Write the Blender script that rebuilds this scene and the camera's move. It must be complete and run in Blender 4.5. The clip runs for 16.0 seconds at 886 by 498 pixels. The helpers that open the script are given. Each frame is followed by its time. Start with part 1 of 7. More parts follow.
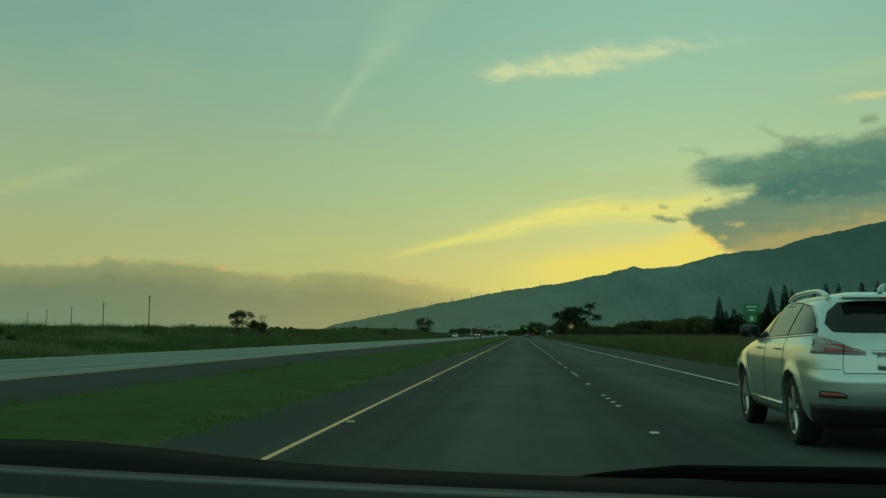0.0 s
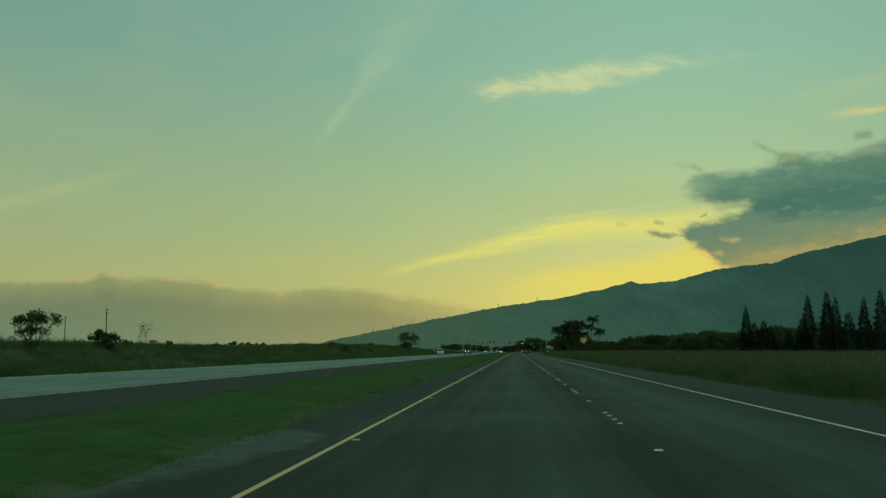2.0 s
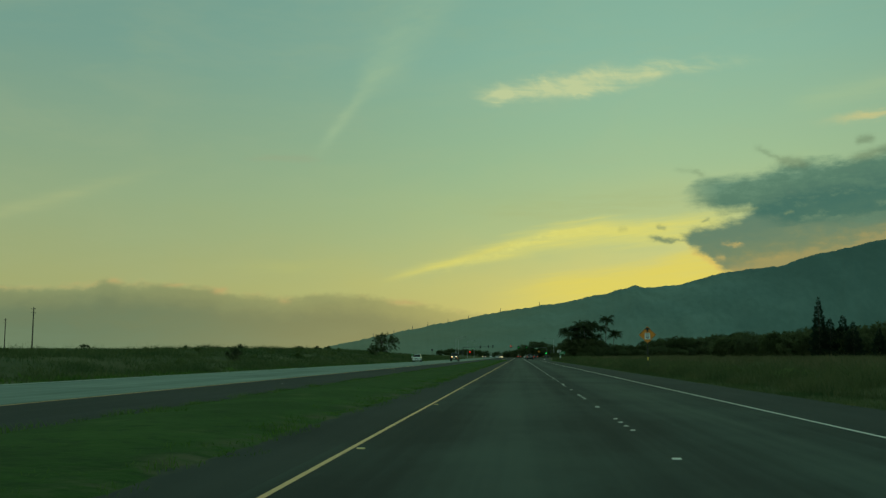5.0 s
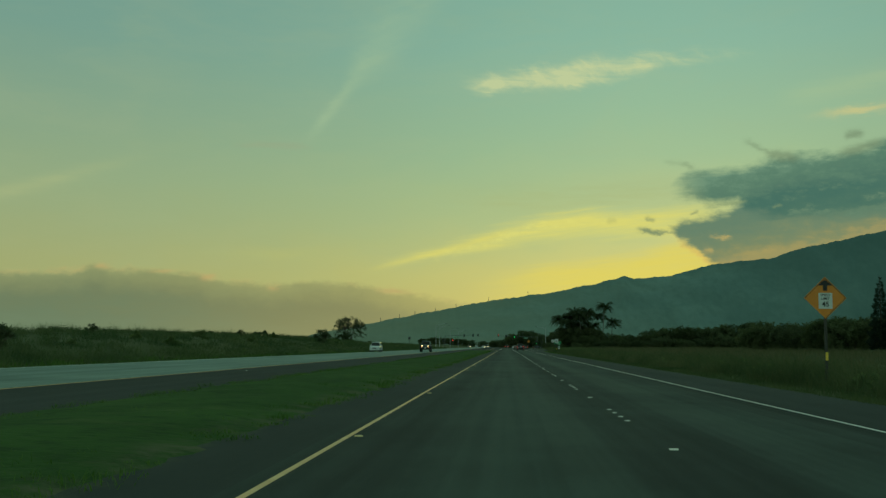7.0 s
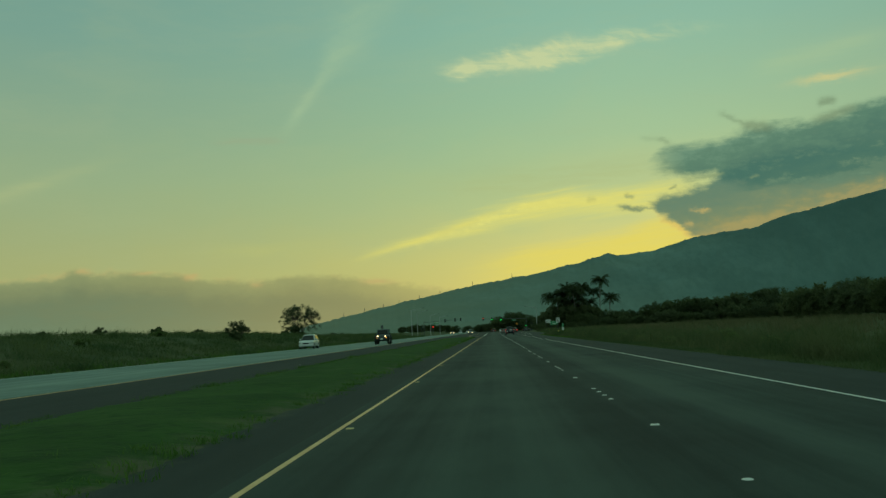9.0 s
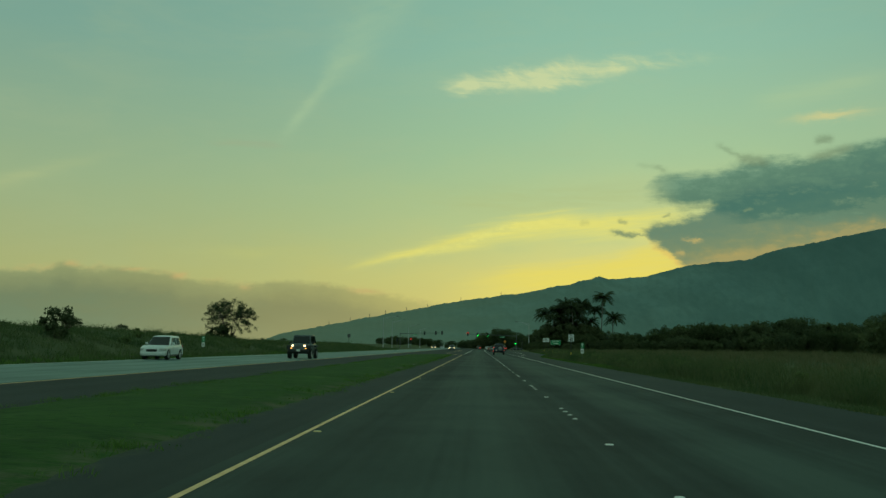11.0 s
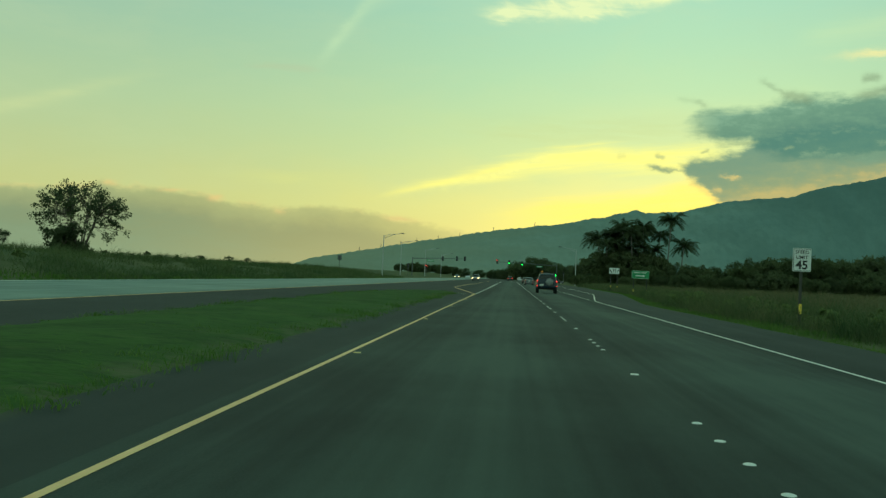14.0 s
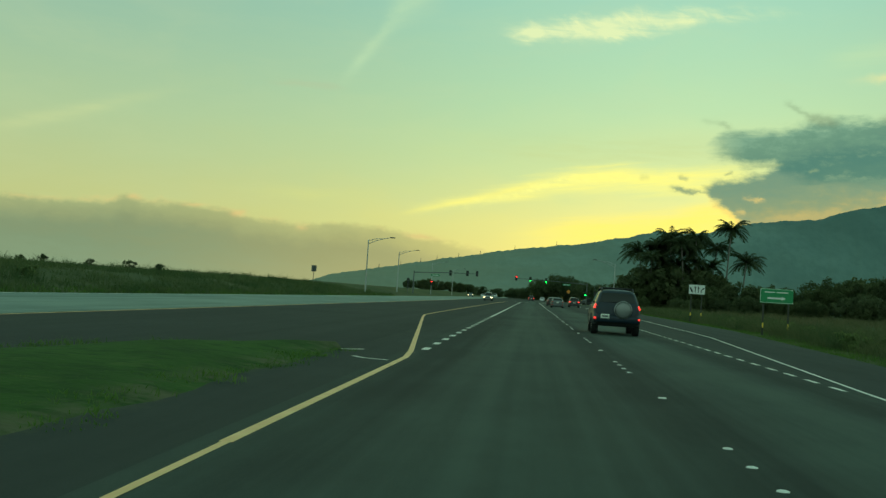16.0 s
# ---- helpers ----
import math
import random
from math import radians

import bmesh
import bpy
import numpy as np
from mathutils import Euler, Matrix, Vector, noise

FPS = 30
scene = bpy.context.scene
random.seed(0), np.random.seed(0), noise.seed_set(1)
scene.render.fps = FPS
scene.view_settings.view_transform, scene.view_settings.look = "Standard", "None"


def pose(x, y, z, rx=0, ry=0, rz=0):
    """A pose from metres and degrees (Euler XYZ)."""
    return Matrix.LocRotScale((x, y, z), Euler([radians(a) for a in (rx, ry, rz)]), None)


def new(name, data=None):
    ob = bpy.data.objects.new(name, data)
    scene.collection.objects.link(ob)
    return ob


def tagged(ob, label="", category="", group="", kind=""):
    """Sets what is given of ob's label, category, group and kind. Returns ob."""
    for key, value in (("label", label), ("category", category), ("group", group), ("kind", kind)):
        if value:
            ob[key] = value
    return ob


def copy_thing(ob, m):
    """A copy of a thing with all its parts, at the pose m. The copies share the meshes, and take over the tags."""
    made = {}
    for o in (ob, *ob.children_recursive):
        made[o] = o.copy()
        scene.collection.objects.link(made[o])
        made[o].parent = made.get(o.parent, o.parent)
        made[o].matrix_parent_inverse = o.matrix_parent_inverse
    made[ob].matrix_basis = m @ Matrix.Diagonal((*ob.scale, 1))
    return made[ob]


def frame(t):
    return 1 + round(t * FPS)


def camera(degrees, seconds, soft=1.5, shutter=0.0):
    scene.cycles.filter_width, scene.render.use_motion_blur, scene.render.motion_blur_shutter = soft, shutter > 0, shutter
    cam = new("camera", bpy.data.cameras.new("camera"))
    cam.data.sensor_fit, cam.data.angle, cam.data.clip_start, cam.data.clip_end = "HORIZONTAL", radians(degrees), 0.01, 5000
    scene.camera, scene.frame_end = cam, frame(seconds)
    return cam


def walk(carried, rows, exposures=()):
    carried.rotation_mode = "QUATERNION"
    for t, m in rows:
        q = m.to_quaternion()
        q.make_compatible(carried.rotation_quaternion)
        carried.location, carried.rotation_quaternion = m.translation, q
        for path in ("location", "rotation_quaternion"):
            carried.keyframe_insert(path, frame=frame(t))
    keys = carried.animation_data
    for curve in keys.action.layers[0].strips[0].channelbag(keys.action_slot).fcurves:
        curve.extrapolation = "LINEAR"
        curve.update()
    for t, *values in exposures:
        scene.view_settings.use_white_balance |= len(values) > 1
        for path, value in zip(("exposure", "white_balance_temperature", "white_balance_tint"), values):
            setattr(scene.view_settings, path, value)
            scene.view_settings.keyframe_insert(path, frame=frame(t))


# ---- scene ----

# ---------------------------------------------------------------- camera and walk
cam = camera(48.52, 16.0, soft=1.4)
WALK = [
    (0.0, pose(-1.67, -0.47, 1.227, 94.95, -0.20, 4.50)),
    (0.5, pose(-1.67, 11.55, 1.269, 95.08, 0.25, 4.53)),
    (1.0, pose(-1.68, 23.83, 1.248, 95.41, -0.15, 4.36)),
    (1.5, pose(-1.73, 35.84, 1.258, 95.66, 0.74, 4.45)),
    (2.0, pose(-1.78, 48.17, 1.256, 95.89, -0.07, 4.27)),
    (2.5, pose(-1.80, 60.59, 1.244, 95.99, -0.20, 4.28)),
    (3.0, pose(-1.82, 72.89, 1.294, 95.91, 0.01, 4.39)),
    (3.5, pose(-1.83, 85.27, 1.277, 96.12, 0.26, 4.52)),
    (4.0, pose(-1.84, 97.36, 1.233, 96.14, 0.57, 4.65)),
    (4.2, pose(-1.85, 102.24, 1.240, 96.31, 0.46, 4.62)),
    (6.5, pose(-1.99, 158.40, 1.249, 95.78, -0.38, 3.97)),
    (7.0, pose(-2.04, 170.55, 1.243, 95.59, -0.57, 3.69)),
    (7.5, pose(-2.07, 182.76, 1.272, 95.39, -0.89, 3.30)),
    (8.0, pose(-2.05, 194.79, 1.240, 95.47, -1.29, 2.89)),
    (8.5, pose(-2.02, 206.99, 1.231, 95.66, -1.39, 2.79)),
    (9.0, pose(-1.98, 218.97, 1.289, 94.82, 2.53, 2.92)),
    (9.5, pose(-1.91, 231.24, 1.287, 94.23, 0.61, 3.94)),
    (10.0, pose(-1.82, 243.20, 1.256, 95.69, -0.17, 2.41)),
    (12.3, pose(-1.69, 298.86, 1.263, 95.22, -1.45, 2.35)),
    (12.5, pose(-1.68, 303.72, 1.267, 94.73, -0.09, 3.96)),
    (13.0, pose(-1.66, 315.83, 1.227, 94.31, -1.96, 3.91)),
    (13.5, pose(-1.67, 327.76, 1.201, 92.34, -1.97, 3.78)),
    (14.0, pose(-1.77, 339.80, 1.258, 91.47, -2.78, 3.93)),
    (14.5, pose(-1.83, 352.01, 1.271, 90.55, -2.34, 4.34)),
    (15.0, pose(-1.81, 364.21, 1.283, 90.90, -1.37, 4.70)),
    (15.5, pose(-1.86, 376.15, 1.287, 92.08, -0.64, 4.96)),
    (16.0, pose(-1.88, 388.47, 1.278, 92.47, -3.68, 5.14)),
]
EXPOSURES = [(0.0, 0.03), (2.0, -0.05), (4.0, -0.13), (7.0, -0.12), (8.5, -0.1), (10.0, 0.0), (12.5, -0.02), (13.0, 0.1), (13.5, 0.27), (14.0, 0.53), (14.5, 0.72), (15.0, 0.74), (15.5, 0.60), (16.0, 0.46)]
walk(cam, WALK, EXPOSURES)


# ---------------------------------------------------------------- node helpers
def lin(r, g, b):
    """sRGB 0..255 to a linear colour."""
    return tuple((v / 255 / 12.92 if v < 10 else ((v / 255 + 0.055) / 1.055) ** 2.4) for v in (r, g, b)) + (1.0,)


class Sock:
    """A node socket with arithmetic."""

    def __init__(self, tree, out):
        self.tree, self.out = tree, out

    def op(self, kind, *others):
        node = self.tree.nodes.new("ShaderNodeMath")
        node.operation = kind
        for slot, v in zip(node.inputs, (self, *others)):
            if isinstance(v, Sock):
                self.tree.links.new(v.out, slot)
            else:
                slot.default_value = v
        return Sock(self.tree, node.outputs[0])

    def __add__(self, o):
        return self.op("ADD", o)

    def __sub__(self, o):
        return self.op("SUBTRACT", o)

    def __mul__(self, o):
        return self.op("MULTIPLY", o)

    def __truediv__(self, o):
        return self.op("DIVIDE", o)

    def step(self, a, b, lo=0.0, hi=1.0, kind="SMOOTHSTEP"):
        node = self.tree.nodes.new("ShaderNodeMapRange")
        node.interpolation_type = kind
        node.clamp = True if kind == "LINEAR" else node.clamp
        for k, v in ((1, a), (2, b), (3, lo), (4, hi)):
            node.inputs[k].default_value = v
        self.tree.links.new(self.out, node.inputs[0])
        return Sock(self.tree, node.outputs[0])

    def bell(self, centre, width):
        """exp(-((v-centre)/width)^2)"""
        d = (self - centre) / width
        return Sock(self.tree, (d * d * -1.0).op("EXPONENT").out)


def join3(tree, x, y, z):
    node = tree.nodes.new("ShaderNodeCombineXYZ")
    for slot, v in zip(node.inputs, (x, y, z)):
        if isinstance(v, Sock):
            tree.links.new(v.out, slot)
        else:
            slot.default_value = v
    return node.outputs[0]


def noise_of(tree, vec, scale, detail=4.0, rough=0.55, distort=0.0):
    node = tree.nodes.new("ShaderNodeTexNoise")
    node.inputs["Scale"].default_value = scale
    node.inputs["Detail"].default_value = detail
    node.inputs["Roughness"].default_value = rough
    node.inputs["Distortion"].default_value = distort
    if vec is not None:
        tree.links.new(vec, node.inputs["Vector"])
    return Sock(tree, node.outputs["Fac"])


def ramp_of(tree, fac, stops):
    node = tree.nodes.new("ShaderNodeValToRGB")
    el = node.color_ramp.elements
    while len(el) > 1:
        el.remove(el[-1])
    for k, (at, col) in enumerate(stops):
        e = el[0] if k == 0 else el.new(at)
        e.position, e.color = at, col
    tree.links.new(fac.out, node.inputs[0])
    return node.outputs[0]


def blend(tree, fac, a, b, kind="MIX"):
    node = tree.nodes.new("ShaderNodeMix")
    node.data_type, node.blend_type = "RGBA", kind
    for slot, v in ((node.inputs[0], fac), (node.inputs[6], a), (node.inputs[7], b)):
        if isinstance(v, Sock):
            tree.links.new(v.out, slot)
        elif isinstance(v, (tuple, list, float, int)):
            slot.default_value = v
        else:
            tree.links.new(v, slot)
    return node.outputs[2]


def n_curl_of(tree, az, el):
    """Fine curling noise over the sky."""
    return noise_of(tree, join3(tree, az * 0.5, el * 0.8, 17.0), 2.2, 6.0, 0.65) - 0.5


# ---------------------------------------------------------------- world: evening sky, the sun down behind the mountain
def build_sky():
    world = bpy.data.worlds.new("evening_sky")
    scene.world = world
    world.use_nodes = True
    tree = world.node_tree
    tree.nodes.clear()
    coord = tree.nodes.new("ShaderNodeTexCoord")
    split = tree.nodes.new("ShaderNodeSeparateXYZ")
    tree.links.new(coord.outputs["Generated"], split.inputs[0])
    x, y, z = (Sock(tree, o) for o in split.outputs)
    az = x.op("ARCTAN2", y) * 57.2958
    el = z.op("ARCSINE") * 57.2958
    flat = join3(tree, az * 0.1, el * 0.25, 0.0)
    puffs = join3(tree, az * 0.3, el * 0.55, 3.0)
    fibres = join3(tree, az * 0.12 - el * 0.06, el * 0.9 - az * 0.05, 7.0)
    n_soft = noise_of(tree, flat, 2.0, 3.0) - 0.5
    n_puff = noise_of(tree, puffs, 1.6, 7.0, 0.6, 0.3) - 0.5
    n_fine = noise_of(tree, puffs, 5.0, 6.0, 0.6) - 0.5
    n_fibre = noise_of(tree, fibres, 3.0, 6.0, 0.6, 0.4) - 0.5
    # clear sky: cool away from the sunset, warm round it
    e01 = (el + n_soft * 2.0) / 60.0
    cool = ramp_of(tree, e01, [(0.0, lin(154, 157, 104)), (4 / 60, lin(161, 171, 115)), (9 / 60, lin(147, 171, 130)),
                               (17 / 60, lin(119, 160, 143)), (30 / 60, lin(104, 152, 143)), (1.0, lin(104, 144, 128))])
    warm = ramp_of(tree, e01, [(0.0, lin(198, 194, 108)), (4 / 60, lin(194, 199, 118)), (7 / 60, lin(170, 195, 134)),
                               (11 / 60, lin(149, 190, 148)), (17 / 60, lin(135, 184, 160)), (30 / 60, lin(114, 166, 154)),
                               (1.0, lin(104, 144, 128))])
    col = blend(tree, az.bell(9.0, 21.0), cool, warm)
    behind = ramp_of(tree, e01, [(0.0, lin(146, 178, 158)), (9 / 60, lin(144, 182, 164)), (30 / 60, lin(128, 170, 154)), (1.0, lin(104, 144, 128))])
    col = blend(tree, az.op("ABSOLUTE").step(40.0, 95.0), col, behind)
    atmosphere = tree.nodes.new("ShaderNodeTexSky")
    atmosphere.sky_type, atmosphere.sun_disc = "NISHITA", False
    atmosphere.sun_elevation, atmosphere.sun_rotation = radians(3.0), radians(11.0)
    col = blend(tree, 0.006, col, atmosphere.outputs[0], "ADD")
    col = blend(tree, (n_soft * 1.6 + n_fibre * 0.5 + 0.1).step(0.0, 0.8) * 0.14, col, lin(176, 190, 132))
    n_haze = noise_of(tree, join3(tree, az * 0.05, el * 0.16, 41.0), 2.2, 7.0, 0.58, 0.4)
    col = blend(tree, n_haze.step(0.42, 0.68) * el.step(2.0, 6.0) * 0.08, col, lin(186, 192, 142))
    def outline(points):
        """A height over the horizon that follows points (bearing, height)."""
        total = az.step(points[0][0], points[1][0], points[0][1], points[1][1], "LINEAR")
        for (a, u), (b, v) in zip(points[1:], points[2:]):
            total = total + az.step(a, b, 0.0, v - u, "LINEAR")
        return total

    def stroke(a0, e0, a1, e1, wide, warp, fade=0.25):
        """A soft brush of cloud from one direction to another; warp roughens its edge."""
        dx, dy = a1 - a0, e1 - e0
        size = math.hypot(dx, dy)
        p, q = az - a0 + warp * 0.6, el - e0 + warp
        u = (p * dx + q * dy) / (size * size)
        v = (q * dx - p * dy) / size
        return (v / wide).bell(0.0, 1.0) * u.step(-fade, fade) * u.step(1 + fade, 1 - fade)

    n_comb = noise_of(tree, join3(tree, az * 0.115 + el * 0.055, el * 0.80 - az * 0.31, 43.0), 1.7, 7.0, 0.6, 0.3) - 0.5
    n_silk = noise_of(tree, join3(tree, az * 0.10, el * 0.9, 53.0), 2.4, 7.0, 0.62, 0.35) - 0.5
    # thin high cloud: combed cirrus, an old contrail, streaks far off
    brow_line = outline([(-3.4, 15.4), (-2.0, 15.6), (1.5, 16.05), (4.4, 16.6), (9.0, 16.65), (12.0, 16.6), (16.5, 16.3)])
    foot_line = outline([(-3.4, 15.3), (-2.2, 14.75), (-1.0, 14.6), (2.0, 14.75), (4.6, 15.0), (7.0, 15.35), (9.0, 15.75), (12.0, 16.05), (16.5, 16.05)])
    comb_u, comb_v = az * 0.93 - el * 0.37, az * 0.37 + el * 0.93
    n_hair = noise_of(tree, join3(tree, comb_u * 0.30, comb_v * 0.75, 61.0), 1.5, 6.0, 0.58, 0.6) - 0.5
    n_lane = noise_of(tree, join3(tree, az * 0.13, el * 0.9, 67.0), 1.8, 6.0, 0.6, 0.5) - 0.5
    loose = n_puff * 0.9 + n_hair * 0.8
    sheet = (brow_line - el + loose).step(-0.30, 0.55) * (el - foot_line + loose).step(-0.30, 0.55) * az.step(-3.6, -0.8) * az.step(16.5, 4.5, 0.22, 1.0) * az.step(17.0, 13.5)
    strands = (n_hair * 1.7 + n_lane * 2.4 + az.bell(3.0, 2.0) * 0.34 + 0.48).op("MAXIMUM", 0.04)
    col = blend(tree, (sheet * strands).op("MINIMUM", 0.82), col, lin(206, 216, 160))
    t_con = (az + 11.2) * 0.595 + (el - 12.4) * 0.803
    off = (az + 11.2) * 0.803 - (el - 12.4) * 0.595 + n_puff * 0.5
    con = (off / t_con.step(2.5, 6.5, 0.30, 1.45)).bell(0.0, 1.0) * t_con.step(-1.5, 0.8) * t_con.step(4.0, 8.0, 1.0, 0.62) * (n_comb * 1.4 + n_puff * 1.2 + 0.82)
    col = blend(tree, (con * 0.40).op("MINIMUM", 0.6), col, lin(172, 200, 156))
    far = (el - 7.6 - (az + 29.0) * 0.34 + n_silk * 0.3).bell(0.0, 0.38) * az.bell(-27.0, 4.5) * (n_fibre * 1.2 + 0.75)
    col = blend(tree, far * 0.42, col, lin(184, 194, 136))
    thread = (el - 5.1 + n_fibre * 0.6).bell(0.0, 0.35) * az.bell(-13.0, 3.4) * (n_silk * 2.0 + 0.7)
    col = blend(tree, thread * 0.35, col, lin(192, 196, 118))
    dun = stroke(-15.5, 11.3, -11.8, 11.35, 0.16, n_silk * 0.8)
    col = blend(tree, dun * 0.16, col, lin(170, 160, 128))
    wisp = (el - 12.75 + n_fine * 0.6 - (az - 18.5) * 0.05).bell(0.0, 0.24) * az.bell(19.6, 1.7) * (n_silk * 3.0 + 0.8).step(0.0, 1.0)
    col = blend(tree, wisp * 0.75, col, lin(216, 206, 138))
    veil = stroke(16.0, 13.8, 22.0, 14.6, 0.5, n_silk) * 0.22
    col = blend(tree, veil, col, lin(188, 206, 148))
    # lit cloud over the place where the sun went down: a broad arching band, and a second one on the ridge
    n_band = noise_of(tree, join3(tree, az * 0.085 - el * 0.03, el * 0.95 - az * 0.10, 31.0), 2.6, 8.0, 0.6, 0.3) - 0.5
    dusk = stroke(-2.0, 8.6, 12.0, 8.9, 0.85, n_silk * 0.8)
    col = blend(tree, dusk * (n_silk * 1.6 + 0.5).step(0.0, 1.0) * 0.30, col, lin(172, 178, 116))
    crest = outline([(-8.2, 4.55), (-5.4, 5.32), (-2.3, 6.18), (0.0, 6.95), (2.4, 7.52), (4.7, 7.72), (7.0, 7.66), (9.0, 7.85), (13.0, 8.2)])
    keel = outline([(-8.2, 4.42), (-4.6, 5.05), (-1.5, 5.55), (1.6, 6.1), (4.65, 6.35), (7.65, 6.3), (13.0, 6.1)])
    ragged = n_band * 0.9 + n_puff * 0.35
    band = (crest - el + ragged).step(-0.42, 0.62) * (el - keel + n_band * 0.7).step(-0.42, 0.65) * az.step(-8.6, -3.5) * az.step(14.0, 8.0)
    col = blend(tree, (band * (n_band * 1.3 + n_silk * 0.9 + 0.84)).op("MINIMUM", 0.92), col, lin(226, 221, 118))
    spine = (el - crest + 0.28 + n_puff * 0.3).bell(0.0, 0.17) * az.step(-8.4, -6.0) * az.step(2.0, -2.0)
    col = blend(tree, spine * 0.45, col, lin(228, 220, 112))
    knots = (el - crest + 0.5 + n_curl_of(tree, az, el) * 0.9).bell(0.0, 0.24) * az.bell(0.5, 4.5) * (n_fine * 3.0 + 0.5).step(0.0, 1.0)
    col = blend(tree, knots * 0.4, col, lin(240, 236, 128))
    brow = outline([(-3.0, 3.6), (-1.2, 4.0), (1.6, 4.62), (4.6, 5.08), (7.6, 5.35), (9.7, 5.95), (12.0, 6.3)])
    low = (brow - el + n_band * 0.9).step(-0.35, 0.55) * az.step(-3.2, 4.5) * az.step(26.0, 14.0)
    col = blend(tree, (low * (n_band * 1.2 + 0.80)).op("MINIMUM", 0.9), col, lin(232, 217, 100))
    # cloud bank low in the distance: puffed upper edge lit here and there, warmer towards the sunset
    n_edge = noise_of(tree, join3(tree, az * 0.30, el * 0.55, 5.0), 2.6, 7.0, 0.62, 0.2) - 0.5
    top = outline([(-34.0, 3.5), (-26.0, 3.75), (-24.1, 3.92), (-23.5, 4.2), (-23.0, 4.2), (-22.5, 4.03), (-21.5, 4.02), (-17.8, 3.88), (-17.0, 3.55), (-15.0, 3.48), (-13.7, 3.34), (-11.7, 3.6), (-9.1, 3.54), (-7.1, 3.12), (-4.4, 2.8), (-2.2, 2.4), (2.0, 1.4)]) + n_edge * 0.8 + n_fine * 0.25
    under = ((el - top).step(0.20, -0.30) * 0.58 + (el - top).step(0.0, -1.6) * 0.42) * az.step(5.0, -9.0, 0.0, 0.95)
    rim = (el - top).bell(0.02, 0.15) * (n_puff * 4.0 + 0.35).step(0.0, 1.0) * az.step(3.0, -4.0)
    inner = noise_of(tree, join3(tree, az * 0.25, el * 0.8, 23.0), 1.5, 7.0, 0.62, 0.3) - 0.5
    cold = ramp_of(tree, (el + inner * 2.4) / 4.5, [(0.0, lin(106, 133, 107)), (0.35, lin(101, 125, 99)), (0.7, lin(105, 122, 93)), (1.0, lin(100, 119, 90))])
    mild = ramp_of(tree, (el + inner * 2.4) / 4.5, [(0.0, lin(148, 147, 101)), (0.35, lin(137, 139, 97)), (0.7, lin(129, 132, 93)), (1.0, lin(135, 136, 93))])
    col = blend(tree, under * 0.9, col, blend(tree, (az + inner * 6.0).step(-27.0, -6.0), cold, mild))
    col = blend(tree, rim * 0.38, col, lin(200, 180, 116))
    for ca, ce, wa, we, much in ((-22.9, 4.15, 0.35, 0.14, 0.5), (-19.6, 4.0, 0.7, 0.10, 0.5), (-17.2, 3.72, 0.4, 0.16, 0.6), (-13.6, 3.1, 0.35, 0.14, 0.45), (-6.6, 3.1, 0.7, 0.16, 0.55)):
        lit_edge = (az + n_curl_of(tree, az, el) * 1.0).bell(ca, wa) * (el + n_edge * 0.5).bell(ce, we)
        col = blend(tree, lit_edge * much, col, lin(198, 172, 112))
    # dark cloud standing on the ridge: two limbs with torn, streaming edges
    n_tear = noise_of(tree, join3(tree, az * 0.20 - el * 0.05, el * 0.75, 11.0), 1.9, 8.0, 0.62, 0.35) - 0.5
    n_curl = n_curl_of(tree, az, el)
    roof = outline([(9.3, 8.9), (9.75, 9.5), (10.3, 10.0), (11.5, 10.1), (13.3, 10.15), (14.3, 10.45), (15.6, 10.6), (16.5, 10.85), (17.5, 10.65), (18.7, 10.7), (20.2, 11.0), (26.0, 12.8)])
    sole = outline([(9.3, 8.8), (9.9, 8.5), (10.5, 8.3), (11.9, 7.95), (13.1, 8.0), (13.5, 7.5), (15.0, 7.0), (24.0, 7.2)])
    upper = (roof - el).op("MINIMUM", el - sole).op("MINIMUM", (az - 9.5) * 0.5)
    roof2 = outline([(9.3, 6.8), (9.8, 7.15), (11.0, 7.42), (12.0, 7.6), (12.8, 7.95), (13.6, 8.5), (16.0, 9.0), (26.0, 9.6)])
    sole2 = outline([(9.3, 6.8), (9.66, 6.3), (9.9, 5.95), (10.6, 5.55), (11.3, 4.9), (12.3, 4.1), (13.4, 3.2)])
    lower = (roof2 - el).op("MINIMUM", el - sole2).op("MINIMUM", (az - 9.35) * 1.2)
    body_up = (upper + n_tear * 1.5 + n_curl * 0.45).step(-0.28, 0.62) * az.step(60.0, 40.0) * az.step(9.2, 11.5, 0.55, 1.0, "LINEAR")
    body_low = (lower + n_tear * 1.1 + n_curl * 0.9).step(-0.20, 0.50) * az.step(60.0, 40.0)
    tone_low = (el - 4.5 + az.step(11.5, 21.0, 0.0, -1.9, "LINEAR") + n_curl * 2.2 + n_tear * 2.0) / 2.7
    low_col = ramp_of(tree, tone_low, [(0.0, lin(154, 149, 100)), (0.16, lin(130, 140, 102)), (0.42, lin(111, 134, 106)), (0.75, lin(99, 129, 107)), (1.0, lin(93, 127, 108))])
    tone_up = (roof - el + n_tear * 3.4 + n_curl * 3.2 + n_fine * 1.2 + az.step(10.0, 20.0, -0.6, 0.5, "LINEAR")) / 4.0
    up_col = ramp_of(tree, tone_up, [(0.0, lin(104, 143, 119)), (0.25, lin(85, 126, 106)), (0.55, lin(71, 114, 100)), (0.85, lin(79, 119, 101)), (1.0, lin(98, 131, 107))])
    col = blend(tree, body_low * 0.94, col, low_col)
    col = blend(tree, body_up * 0.93, col, up_col)
